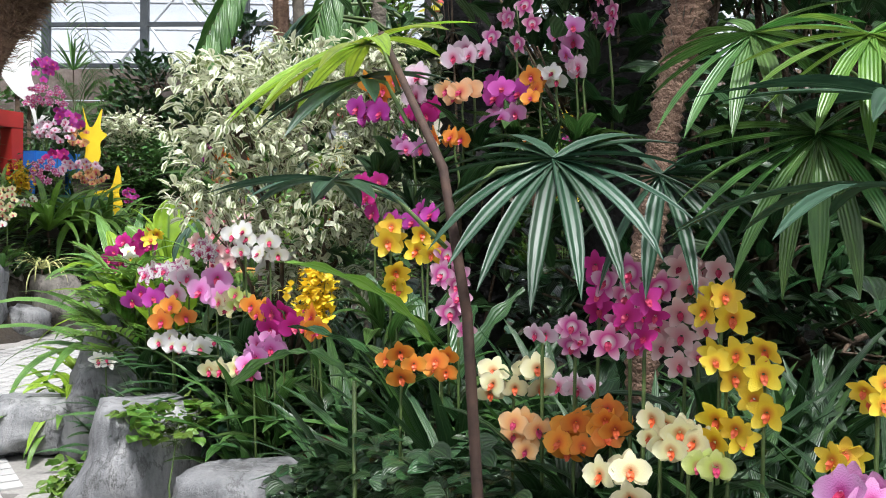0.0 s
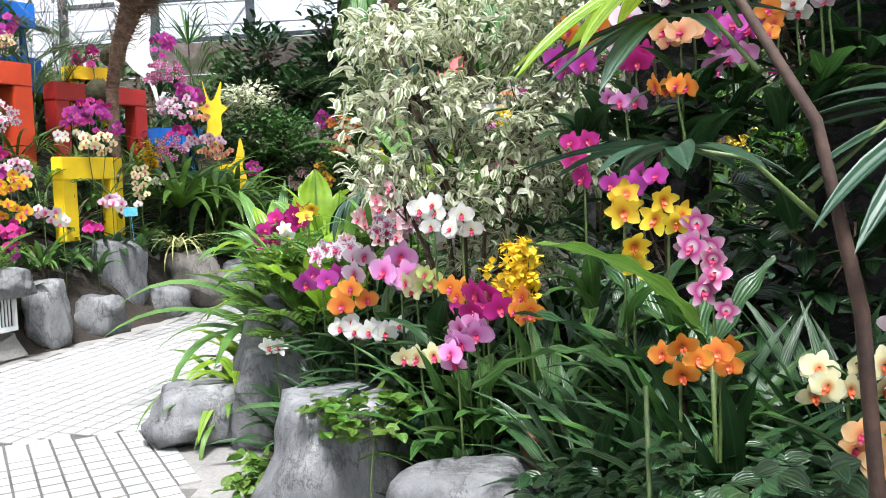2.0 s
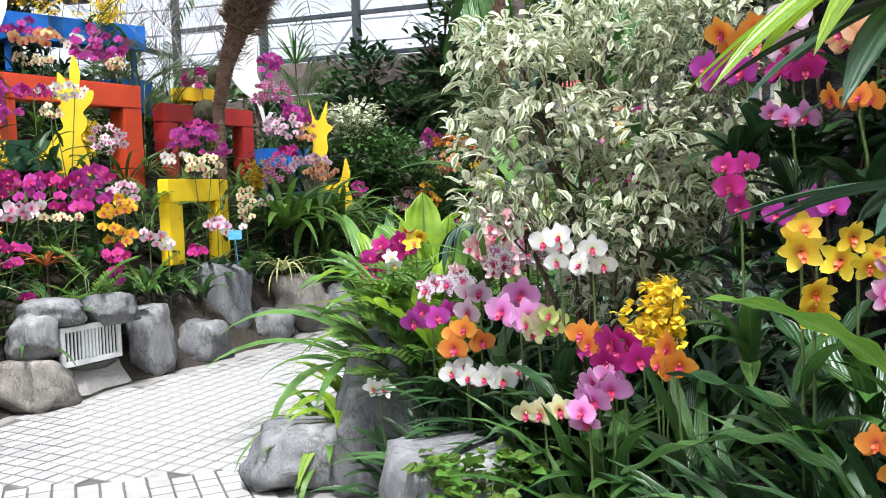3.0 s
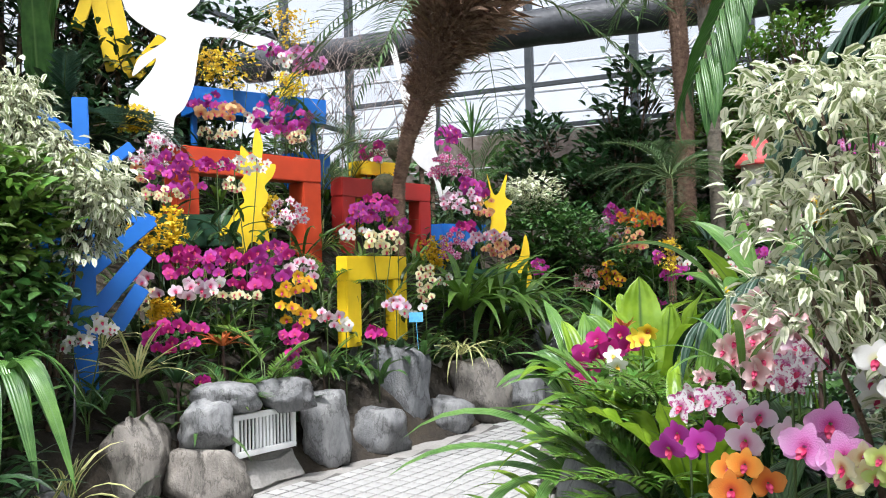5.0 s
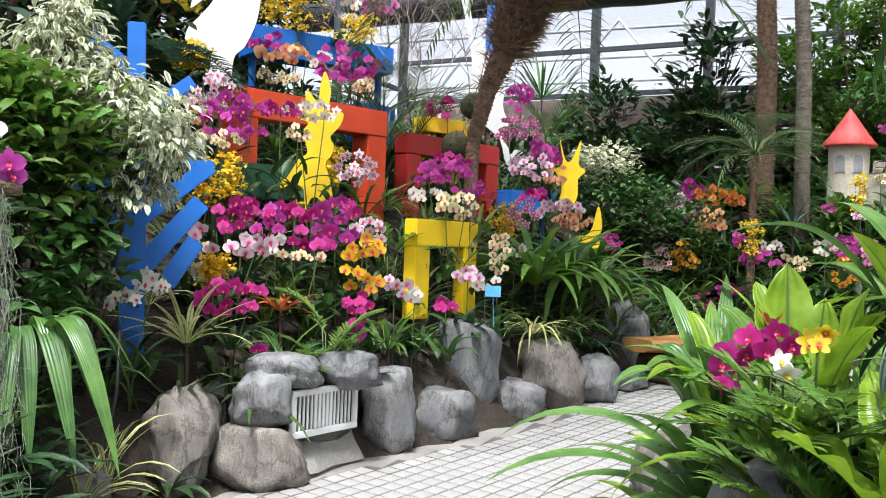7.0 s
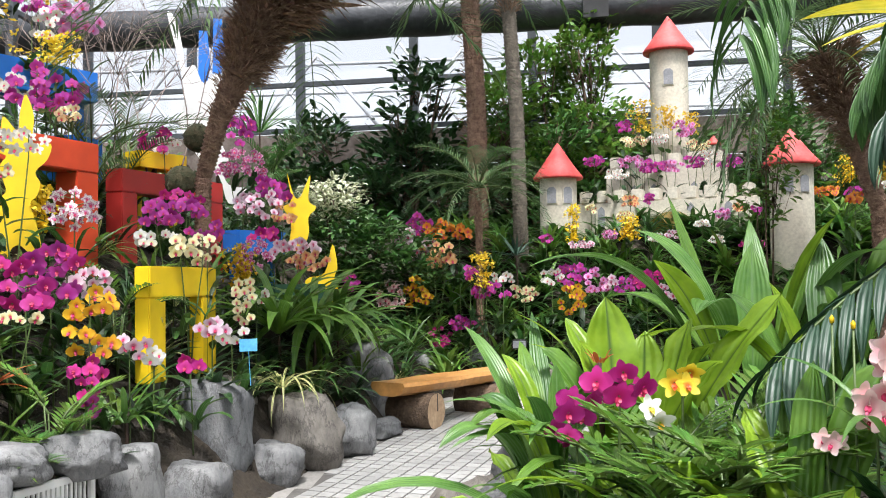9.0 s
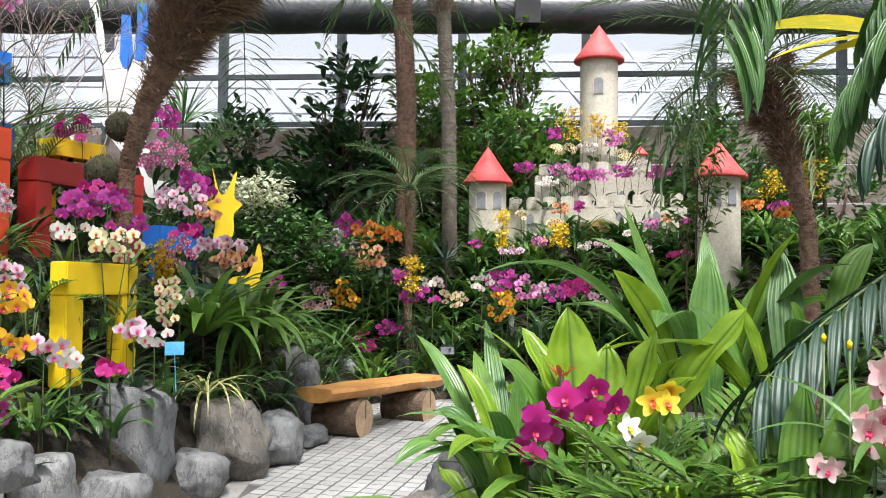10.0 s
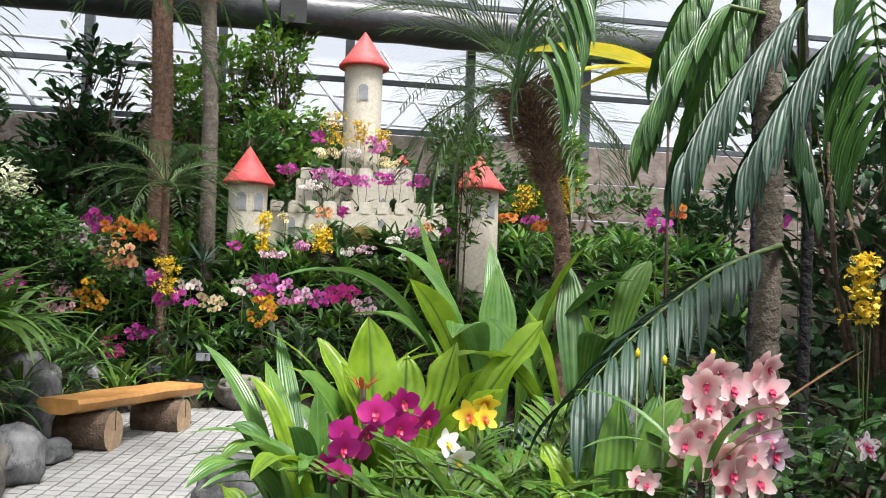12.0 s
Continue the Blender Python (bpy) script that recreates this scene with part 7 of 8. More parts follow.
orchid((-1.72, 5.38, 1.24), 0.07, 0.08, "white", 0.08, "cymb", "gold", n=2)
orchid((-1.15, 5.04, 1.42), 0.11, 0.17, "salmon", 0.086, "cymb", n=13)
orchid((-1.03, 5.00, 1.43), 0.08, 0.18, "salmon", 0.086, "cymb", n=9)
orchid((-1.22, 5.01, 1.31), 0.11, 0.11, "salmon", 0.086, "cymb", n=9)
orchid((-1.12, 4.99, 1.25), 0.18, 0.12, "salmon", 0.092, "cymb", n=13)
orchid((-1.03, 5.01, 1.30), 0.09, 0.09, "palepink", 0.096, "cymb", n=9)
orchid((-1.32, 5.04, 1.22), 0.08, 0.04, "salmon", 0.065, "cymb", n=3)


# ---- leaves of the centre bed ----
def nest_fern(c, n, length, width, label, mat="leaf_lime", az=(0, 6.283), elev=(0.8, 1.4), droop=(0.3, 1.0)):
    return tuft("birds_nest_fern", c, n, length, width, mat, label, "fern", elev, droop, "nest", az, 0.35, 0.13, 20)


nest_fern((0.0, 3.35, soil_z(0.0, 3.35) + 0.3), 5, 0.6, 0.08, "bird's nest fern with dark wavy leaves", "leaf_dark", az=(0.6, 3.2), elev=(0.9, 1.3), droop=(0.2, 0.8))
nest_fern((-1.35, 4.95, soil_z(-1.35, 4.95) + 0.1), 7, 0.62, 0.12, "bird's nest fern with lime leaves behind the pink orchids")
nest_fern((-2.02, 6.35, soil_z(-2.02, 6.35)), 8, 0.6, 0.1, "bird's nest fern with lime green leaves at the path edge", elev=(0.7, 1.3))
def reach_leaf(base, tip, width, rise, wave=0.0, stalk=0.3, segs=22, cols=8):
    """A broad pleated leaf from base to tip, bowed up by rise."""
    g = Geo()
    base, tip = Vector(base), Vector(tip)
    flat = Vector((tip.x - base.x, tip.y - base.y, 0))
    side = Vector((-flat.y, flat.x, 0)).normalized() if flat.length > 0.02 else Vector((1, 0, 0))
    if abs(side.x) < 0.5:
        side = (side + Vector((0.6 if side.x >= 0 else -0.6, 0, 0))).normalized()
    ctrl = base.lerp(tip, 0.3) + Vector((0, 0, rise * 2.4 + 0.12 * (tip - base).length))
    phase, full = random.random() * 6, 0.8 if stalk < 0.1 else 0.66
    for i in range(segs + 1):
        s = i / segs
        p = base * (1 - s) ** 2 + ctrl * (2 * s * (1 - s)) + tip * s * s
        d = ((ctrl - base) * (1 - s) + (tip - ctrl) * s).normalized()
        sd = (side - d * side.dot(d)).normalized()
        up = d.cross(sd)
        if up.z < 0:
            up = -up
        w = width * 0.5 * (0.07 + 0.93 * min(1.0, max(0.0, (s - stalk) / (0.6 - 0.5 * stalk))) ** 0.7) * (1.0 if s < full else max(0.0, 1 - ((s - full) / (1 - full)) ** 2.4))
        for k in range(cols + 1):
            c = k / cols * 2 - 1
            lift = abs(c) * 0.22 * w + (0.06 * w if k % 2 else 0) + wave * width * abs(c) * math.sin(s * 30 + phase + (1.5 if c > 0 else 0))
            g.v.append(tuple(p + sd * (w * c) + up * lift))
    n = cols + 1
    for i in range(segs):
        for k in range(cols):
            q = i * n + k
            g.face((q, q + 1, q + 1 + n, q + n), [(k / cols, i / segs), ((k + 1) / cols, i / segs), ((k + 1) / cols, (i + 1) / segs), (k / cols, (i + 1) / segs)])
    return g


def reach_plant(name, foot, leaves, label, category, stalk=0.3):
    """A clump of broad leaves: (tip, width, rise, material, waviness) each."""
    base = Vector((foot[0], foot[1], soil_z(foot[0], foot[1]) - 0.02))
    ob = thing(name, base, label, category)
    lift = foot[2] - base.z if len(foot) > 2 else 0.0
    if lift > 0.05:
        g = Geo()
        tube(g, [(0, 0, 0), (0.01, 0, lift * 0.5), (0, 0, lift + 0.02)], [0.007, 0.006, 0.005], 6)
        part("stem", g, M["stem"], ob)
    for tip, width, rise, mat, wave in leaves:
        o = Vector((random.uniform(-0.05, 0.05), random.uniform(-0.05, 0.05), lift)) if not lift else Vector((0, 0, lift))
        part("leaf", reach_leaf(o, Vector(tip) - base, width, rise, wave, stalk), M[mat], ob)
    return ob


reach_plant("palm_grass", (-1.12, 6.7), [((-2.10, 6.72, 1.70), 0.13, 0.34, "leaf_strap", 0), ((-1.63, 6.85, 1.86), 0.16, 0.24, "leaf_strap", 0), ((-1.44, 7.10, 2.04), 0.1, 0.02, "leaf_bright", 0), ((-1.42, 6.49, 1.49), 0.19, 0.3, "leaf_strap", 0), ((-1.57, 6.63, 1.72), 0.17, 0.16, "leaf_lime", 0), ((-0.86, 6.49, 1.88), 0.18, 0.16, "leaf_lime", 0), ((-0.72, 6.32, 1.74), 0.14, 0.26, "leaf_strap", 0), ((-0.89, 6.73, 1.72), 0.15, 0.12, "leaf_bright", 0), ((-1.10, 6.91, 1.80), 0.18, 0.06, "leaf_strap", 0), ((-0.63, 6.62, 1.59), 0.19, 0.26, "leaf_bright", 0), ((-1.76, 6.88, 1.56), 0.15, 0.25, "leaf_bright", 0), ((-1.04, 7.21, 1.92), 0.13, 0.05, "leaf_strap", 0)], "large palm grass with broad arching pleated leaves", "plant", 0.35)
reach_plant("palm_grass", (-0.95, 6.25), [((-0.99, 6.23, 1.60), 0.17, 0.2, "leaf_bright", 0), ((-1.15, 6.40, 1.62), 0.17, 0.1, "leaf_lime", 0), ((-0.58, 6.47, 1.83), 0.16, 0.22, "leaf_bright", 0), ((-0.99, 6.01, 1.52), 0.15, 0.25, "leaf_strap", 0), ((-1.33, 6.36, 1.58), 0.15, 0.16, "leaf_strap", 0), ((-0.88, 6.61, 1.80), 0.15, 0.08, "leaf", 0), ((-0.84, 6.05, 1.50), 0.17, 0.25, "leaf", 0), ((-1.54, 6.21, 1.42), 0.14, 0.24, "leaf_lime", 0)], "palm grass with broad bright pleated leaves", "plant", 0.35)
reach_plant("birds_nest_fern", (-1.72, 6.12), [((-1.80, 6.28, 1.57), 0.2, 0.0, "leaf_lime", 0.05), ((-1.65, 6.29, 1.44), 0.15, 0.03, "leaf_lime", 0.07), ((-1.49, 6.20, 1.49), 0.14, 0.06, "leaf_lime", 0.08), ((-1.15, 6.19, 1.58), 0.15, 0.05, "leaf_lime", 0.09), ((-1.91, 6.18, 1.41), 0.12, 0.06, "leaf_lime", 0.05), ((-2.05, 6.20, 1.38), 0.13, 0.12, "leaf_bright", 0.04), ((-1.43, 6.07, 1.41), 0.15, 0.06, "leaf_lime", 0.09), ((-1.95, 6.50, 1.48), 0.11, 0.1, "leaf_lime", 0.05), ((-1.76, 6.05, 1.33), 0.13, 0.06, "leaf_lime", 0.06), ((-1.46, 5.76, 1.37), 0.12, 0.1, "leaf_lime", 0.08)], "bird's nest fern with broad upright lime green wavy leaves", "fern", 0.05)
reach_plant("strap_plant", (-2.0, 6.05), [((-2.37, 6.53, 1.45), 0.09, 0.16, "leaf_strap", 0), ((-2.21, 6.32, 1.35), 0.1, 0.18, "leaf_lime", 0), ((-2.30, 6.10, 1.20), 0.12, 0.22, "leaf", 0), ((-2.42, 5.88, 1.05), 0.14, 0.26, "leaf_strap", 0), ((-2.26, 5.84, 1.17), 0.11, 0.22, "leaf_bright", 0), ((-2.14, 6.51, 1.39), 0.09, 0.12, "leaf_bright", 0), ((-2.09, 6.62, 1.51), 0.08, 0.08, "leaf", 0), ((-2.00, 6.09, 1.33), 0.08, 0.12, "leaf_strap", 0), ((-2.24, 5.68, 1.11), 0.11, 0.26, "leaf_lime", 0), ((-2.11, 5.89, 1.23), 0.09, 0.2, "leaf", 0), ((-2.33, 5.98, 1.09), 0.1, 0.28, "leaf_bright", 0)], "broad ribbed leaves arching over the edge of the path", "plant", 0.12)
reach_plant("birds_nest_fern", (-1.38, 5.12), [((-1.32, 5.22, 1.41), 0.1, 0.0, "leaf_bright", 0.02), ((-1.15, 5.18, 1.41), 0.14, 0.08, "leaf_bright", 0.05), ((-1.16, 5.30, 1.41), 0.11, 0.03, "leaf", 0.03), ((-1.34, 5.38, 1.36), 0.09, 0.05, "leaf_bright", 0.03)], "young bird's nest fern beside the pink orchid", "fern", 0.05)
reach_plant("birds_nest_fern", (0.02, 2.98, 1.08), [((-0.40, 2.74, 1.35), 0.09, 0.03, "leaf_bright", 0.08)], "bird's nest fern with long bright wavy leaves among the orchids", "fern", 0.06)
reach_plant("birds_nest_fern", (-0.17, 2.55, 1.06), [((-0.54, 2.87, 1.0), 0.075, 0.05, "leaf", 0.1)], "low silvery-green fern with scalloped long leaves", "fern", 0.05)
reach_plant("strap_plant", (-4.72, 4.95), [((-4.18, 5.11, 0.85), 0.09, 0.42, "leaf", 0), ((-4.19, 4.94, 0.79), 0.1, 0.42, "leaf", 0), ((-3.99, 4.81, 0.67), 0.07, 0.45, "leaf_strap", 0), ((-4.29, 4.85, 0.83), 0.1, 0.4, "leaf_strap", 0), ((-4.29, 4.66, 0.70), 0.09, 0.42, "leaf", 0), ((-4.38, 5.08, 0.96), 0.09, 0.35, "leaf", 0), ((-4.34, 5.26, 0.97), 0.08, 0.35, "leaf_strap", 0), ((-4.28, 4.50, 0.65), 0.09, 0.42, "leaf", 0), ((-4.42, 4.90, 1.00), 0.08, 0.3, "leaf", 0), ((-4.17, 4.77, 0.67), 0.08, 0.42, "leaf", 0), ((-4.27, 4.34, 0.66), 0.08, 0.4, "leaf_dark", 0)], "arching broad strap leaves spilling over the boulders", "plant", 0.12)
tuft("strap_plant", (-2.0, 6.0, soil_z(-2.0, 6.0) + 0.05), 20, 1.05, 0.09, "leaf_strap", "broad strap leaves arching over the path edge", elev=(0.7, 1.35), droop=(1.3, 2.4), segs=10)
tuft("strap_plant", (-2.15, 5.55, soil_z(-2.15, 5.55) + 0.05), 16, 0.6, 0.04, "leaf_bright", "green strap leaves spilling over the corner boulder", elev=(0.5, 1.25), droop=(1.5, 2.5), segs=8)
tuft("strap_plant", (-2.0, 5.2, soil_z(-2.0, 5.2) + 0.1), 10, 0.45, 0.035, "leaf_bright", "bright green strap leaves spilling over the boulder", elev=(0.4, 1.1), droop=(1.4, 2.2), az=(2.0, 5.0), segs=8)
tuft("strap_plant", (-1.75, 6.9, soil_z(-1.75, 6.9)), 14, 0.8, 0.05, "leaf_strap", "arching strap leaves behind the ferns", elev=(0.7, 1.35), droop=(1.0, 2.0))
for x, y, n, l, m in ((-1.65, 5.2, 13, 0.42, "leaf_bright"), (-1.7, 5.75, 12, 0.45, "leaf_bright"), (-1.5, 5.0, 10, 0.4, "leaf_bright")):
    feather((x, y, soil_z(x, y) + 0.5), n, l, m, "parlour palm with fine bright green leaflets", 0.15, 0.026, pairs=11, hang=0.4)
feather((-1.51, 5.29, 1.31), 15, 0.42, "leaf_bright", "parlour palm with fine light green leaflets before the ferns", 0.14, 0.024, pairs=11, hang=0.3)
feather((-1.68, 5.24, 1.22), 12, 0.36, "leaf_bright", "parlour palm with fine light green leaflets before the ferns", 0.13, 0.024, pairs=11, hang=0.3)
for q, n, l, w, m in (((-2.00, 6.06, 1.16), 10, 0.45, 0.05, "leaf_strap"), ((-1.83, 6.42, 1.3), 9, 0.5, 0.06, "leaf_lime")):
    tuft("strap_plant", (q[0], q[1], q[2] - 0.17), n, l, w, m, "broad strap leaves arching among the ferns", elev=(0.7, 1.4), droop=(0.9, 2.0), segs=9)
for x, y, n, l, m in ((-2.08, 5.75, 14, 0.6, "leaf_lime"), (-1.85, 6.0, 14, 0.65, "leaf_bright"), (-1.98, 5.35, 14, 0.5, "leaf_lime"), (-1.75, 5.6, 12, 0.65, "leaf_lime")):
    tuft("strap_plant", (x, y, soil_z(x, y) + 0.15), n, l, 0.055, m, "lime green strap leaves spilling over the path edge", elev=(0.6, 1.35), droop=(1.1, 2.2), segs=9)
for q, n in (((-1.41, 5.76, 1.16), 14), ((-1.55, 5.86, 1.08), 12), ((-1.31, 5.57, 1.13), 12)):
    feather(q, n, 0.4, "leaf_bright", "parlour palm with fine light green leaflets before the ferns", 0.14, 0.024, pairs=11, hang=0.3)
c = Vector((-0.68, 5.18, 1.26))
leafy("shrub", (c.x, c.y, soil_z(c.x, c.y)), [((c.x, c.y, c.z), (0.24, 0.22, 0.14)), ((c.x + 0.2, c.y + 0.1, c.z - 0.12), (0.22, 0.2, 0.16))], 0.09, 0.032, 420, "leaf", "dark five-fingered foliage beside the pink orchid")
tuft("strap_plant", (-1.20, 5.01, 1.22), 8, 0.4, 0.025, "leaf_strap", "slim leaves of the pink orchid", elev=(0.7, 1.3), droop=(0.8, 1.6))
tuft("dry_spathe", (-0.96, 5.09, 1.39), 1, 0.28, 0.03, "leaf_dry", "single dry brown leaf pointing up", elev=(0.6, 0.7), droop=(0.0, 0.1), az=(-0.3, -0.3))


def split_leaf(ob, origin, top, tip, width, mat="leaf_deep", pairs=13, lw=0.1, label=""):
    """A big feather leaf from top to tip with broad glossy fingers."""
    a, b = Vector(top) - origin, Vector(tip) - origin
    mid = (a + b) / 2 + Vector((0, 0, 0.14 * (b - a).length))
    n = pairs
    pts = [a * (1 - u) ** 2 + mid * (2 * u * (1 - u)) + b * u * u for u in [i / n for i in range(n + 1)]]
    g = Geo()
    tube(g, pts, [0.009 * (1 - 0.8 * i / n) for i in range(n + 1)], 5)
    leaf = part("leaf", g, M["stem"], ob, label)
    for i in range(n):
        u = i / n
        d = (pts[i + 1] - pts[i]).normalized()
        l = width * (0.6 + 0.5 * math.sin(math.pi * (0.15 + 0.7 * u)))
        side = d.cross(Vector((0, 0, 1))).normalized()
        for sg in (-1, 1):
            v = (side * sg * 0.75 + d * 0.9 - Vector((0, 0, 0.1))).normalized()
            g = Geo()
            blade(g, pts[i], math.atan2(v.y, v.x), math.asin(max(-1, min(1, v.z))), l * random.uniform(0.9, 1.08), lw * random.uniform(0.85, 1.1), random.uniform(0.6, 1.2), 0.3, 7, "strap", random.uniform(-0.2, 0.2))
            part("leaflet", g, M[mat], leaf)


def climber_tree(foot, height, leaves, label, r=0.024, bark="dark_trunk"):
    """A climber on a dark trunk with big split leaves: (stalk top, tip, finger length, material, pairs, finger width)."""
    base = Vector((foot[0], foot[1], soil_z(foot[0], foot[1]) - 0.03))
    ob = thing("philodendron", base, label, "plant", "climbers with split leaves")
    part("trunk", trunk_geo([(0, 0, 0), (0.03, 0, height * 0.5), (-0.02, 0.02, height)], [r, r * 0.9, r * 0.8], 12, 0.05, 0.15), M[bark], ob)
    for top, tip, width, mat, n, lw in leaves:
        a = Vector(top) - base
        g = Geo()
        s = Vector((0, 0, min(height * 0.98, max(0.3, a.z - 0.1))))
        tube(g, [s, (s + a) / 2 + Vector((0, 0, 0.1)), a], [0.014, 0.011, 0.009], 6)
        part("leaf_stalk", g, M["stem"], ob)
        split_leaf(ob, base, top, tip, width, mat, n, lw)
    return ob


p = Vector((-0.17, 6.04, 1.93))
climber_tree((p.x, p.y), 2.7, [((-0.70, 5.55, 1.82), (-1.44, 5.32, 1.34), 0.27, "leaf_deep", 13, 0.043), ((-0.75, 5.26, 2.52), (-1.09, 5.36, 2.04), 0.26, "leaf_deep", 12, 0.038), ((-0.68, 5.09, 2.47), (-0.99, 5.19, 2.01), 0.26, "leaf_deep", 12, 0.038), ((-0.72, 5.69, 2.66), (-0.96, 5.82, 2.24), 0.27, "leaf", 12, 0.055)], "climber with large dark glossy split leaves over the bed")
p = Vector((0.09, 6.77, 2.43))
climber_tree((p.x, p.y), 3.2, [((-0.51, 5.88, 2.83), (-0.76, 5.87, 2.21), 0.28, "leaf", 13, 0.055), ((-0.51, 6.08, 3.00), (-0.77, 6.07, 2.55), 0.24, "leaf", 13, 0.055), ((-0.41, 5.96, 2.67), (-0.26, 5.85, 2.10), 0.3, "leaf_dark", 13, 0.055)], "climber with hanging green split leaves on a brown trunk")
p = Vector((-0.46, 5.86, 2.37))
climber_tree((p.x, p.y), 3.0, [((-1.18, 5.90, 3.00), (-1.42, 5.62, 2.35), 0.34, "leaf", 13, 0.055), ((-0.62, 5.15, 2.63), (-0.74, 4.92, 2.09), 0.34, "leaf", 13, 0.055), ((-0.41, 5.13, 2.45), (-0.63, 4.85, 2.07), 0.32, "leaf", 13, 0.055)], "climber with green split leaves hanging above the bed", 0.05, "palm_grey")
tuft("banana_plant", (0.48, 8.29, 3.13), 3, 0.9, 0.2, "leaf_yellow", "stem-borne yellowing banana leaves lit from behind", elev=(-0.1, 0.5), droop=(0.3, 0.6), profile="ovate", az=(2.8, 3.5))


def rhapis(foot, hubs, label, way=None):
    """A slender lady palm: a cane and fan leaves at given hubs (place, heading, pitch, length, fingers)."""
    base = Vector((foot[0], foot[1], soil_z(foot[0], foot[1]) - 0.03))
    ob = thing("lady_palm", base, label, "palm", "lady palms")
    top = Vector((sum(h[0][0] for h in hubs) / len(hubs), sum(h[0][1] for h in hubs) / len(hubs), max(h[0][2] for h in hubs))) - base
    g = Geo()
    cane = [Vector((0, 0, 0)), Vector((top.x * 0.15, top.y * 0.15, top.z * 0.5)), Vector((top.x * 0.4, top.y * 0.4, top.z * 0.85)), Vector((top.x * 0.5, top.y * 0.5, top.z * 0.97))]
    if way:
        cane = [Vector((0, 0, 0))] + [Vector(w) - base for w in way]
    tube(g, cane, [0.012, 0.011, 0.009, 0.007], 8)
    part("cane", g, M["cane"], ob)
    for hub, az, el, l, n, mat in hubs:
        g = Geo()
        h = Vector(hub) - base
        s = cane[1].lerp(cane[3], max(0.0, min(1.0, (h.z - 0.12 - cane[1].z) / max(0.05, cane[3].z - cane[1].z))))
        tube(g, [s, (s + h) / 2 + Vector((0, 0, 0.04)), h], [0.005, 0.004, 0.003], 5, 1)
        fan_leaf(g, h, az, el, l, n, 4.9, 0.038, 0.5)
        part("fan_leaf", g, [M[mat], M["stem"]], ob)
    return ob


R = radians
rhapis((0.185, 2.06), [((0.25, 2.13, 1.58), R(-105), -0.65, 0.34, 17, "leaf_deep"), ((-0.16, 2.11, 1.53), R(-170), 0.05, 0.24, 10, "leaf_deep"), ((-0.13, 2.35, 1.83), R(-165), -0.35, 0.38, 12, "leaf_lime"), ((-0.14, 2.38, 1.76), R(-140), -0.3, 0.3, 8, "leaf_deep")], "slender lady palm with fan leaves on a brown cane", [(0.09, 2.09, 1.29), (0.04, 2.13, 1.56), (-0.09, 2.24, 1.83)])
rhapis((1.3, 2.6), [((0.72, 2.09, 1.63), R(-120), -0.95, 0.34, 18, "leaf"), ((0.66, 2.30, 1.85), R(-130), -0.7, 0.3, 14, "leaf"), ((0.48, 2.29, 1.56), R(-110), -0.8, 0.3, 13, "leaf_deep"), ((0.81, 2.10, 1.81), R(-110), -0.7, 0.3, 13, "leaf_bright")], "slender lady palm with broad bright fan leaves", [(1.12, 2.49, 1.21), (1.08, 2.50, 1.59), (0.97, 2.40, 1.80)])
rhapis((1.35, 1.9), [((0.66, 1.69, 1.52), R(-170), 0.0, 0.34, 9, "leaf_deep"), ((0.78, 1.90, 1.67), R(160), 0.2, 0.36, 10, "leaf_deep")], "slender lady palm at the edge of the bed")
tuft("strap_plant", (0.62, 1.75, soil_z(0.62, 1.75)), 9, 0.95, 0.022, "leaf_deep", "long thin orchid leaves arching among the blooms", elev=(0.9, 1.4), droop=(0.8, 1.9), segs=10)
tuft("strap_plant", (0.95, 1.6, soil_z(0.95, 1.6)), 10, 1.0, 0.03, "leaf_deep", "long arching strap leaves at the dark side of the bed", elev=(0.9, 1.4), droop=(0.8, 1.9), segs=10)


def scaly_trunk():
    a, b, c = Vector((0.61, 3.13, 1.34)), Vector((0.67, 3.15, 1.79)), Vector((0.76, 3.17, 2.25))
    base = Vector((a.x, a.y, soil_z(a.x, a.y) - 0.05))
    ob = thing("palm_tree", base, "brown palm trunk with pale leaf scars in the bed", "palm tree")
    q = [v - base for v in (a, b, c)]
    part("trunk", trunk_geo([Vector((0, 0, 0)), q[0], q[1], q[2], q[2] + Vector((0.1, 0, 0.9))], [0.05, 0.045, 0.045, 0.06, 0.065], 12, 0.03, 0.16), M["palm_bark"], ob)
    g = Geo()
    fibres(g, q[1], q[2], 0.05, 0.065, 90, 0.05, 0.5)
    tagged(part("fibre_sheath", g, M["palm_grey"], ob), kind="stuff")
    palm_crown(ob, q[2] + Vector((0.1, 0, 0.9)), 12, 1.6, 0.34, 0.025, "leaf", elev=(-0.2, 1.0), droop=1.2, pairs=22, hang=0.7)


scaly_trunk()


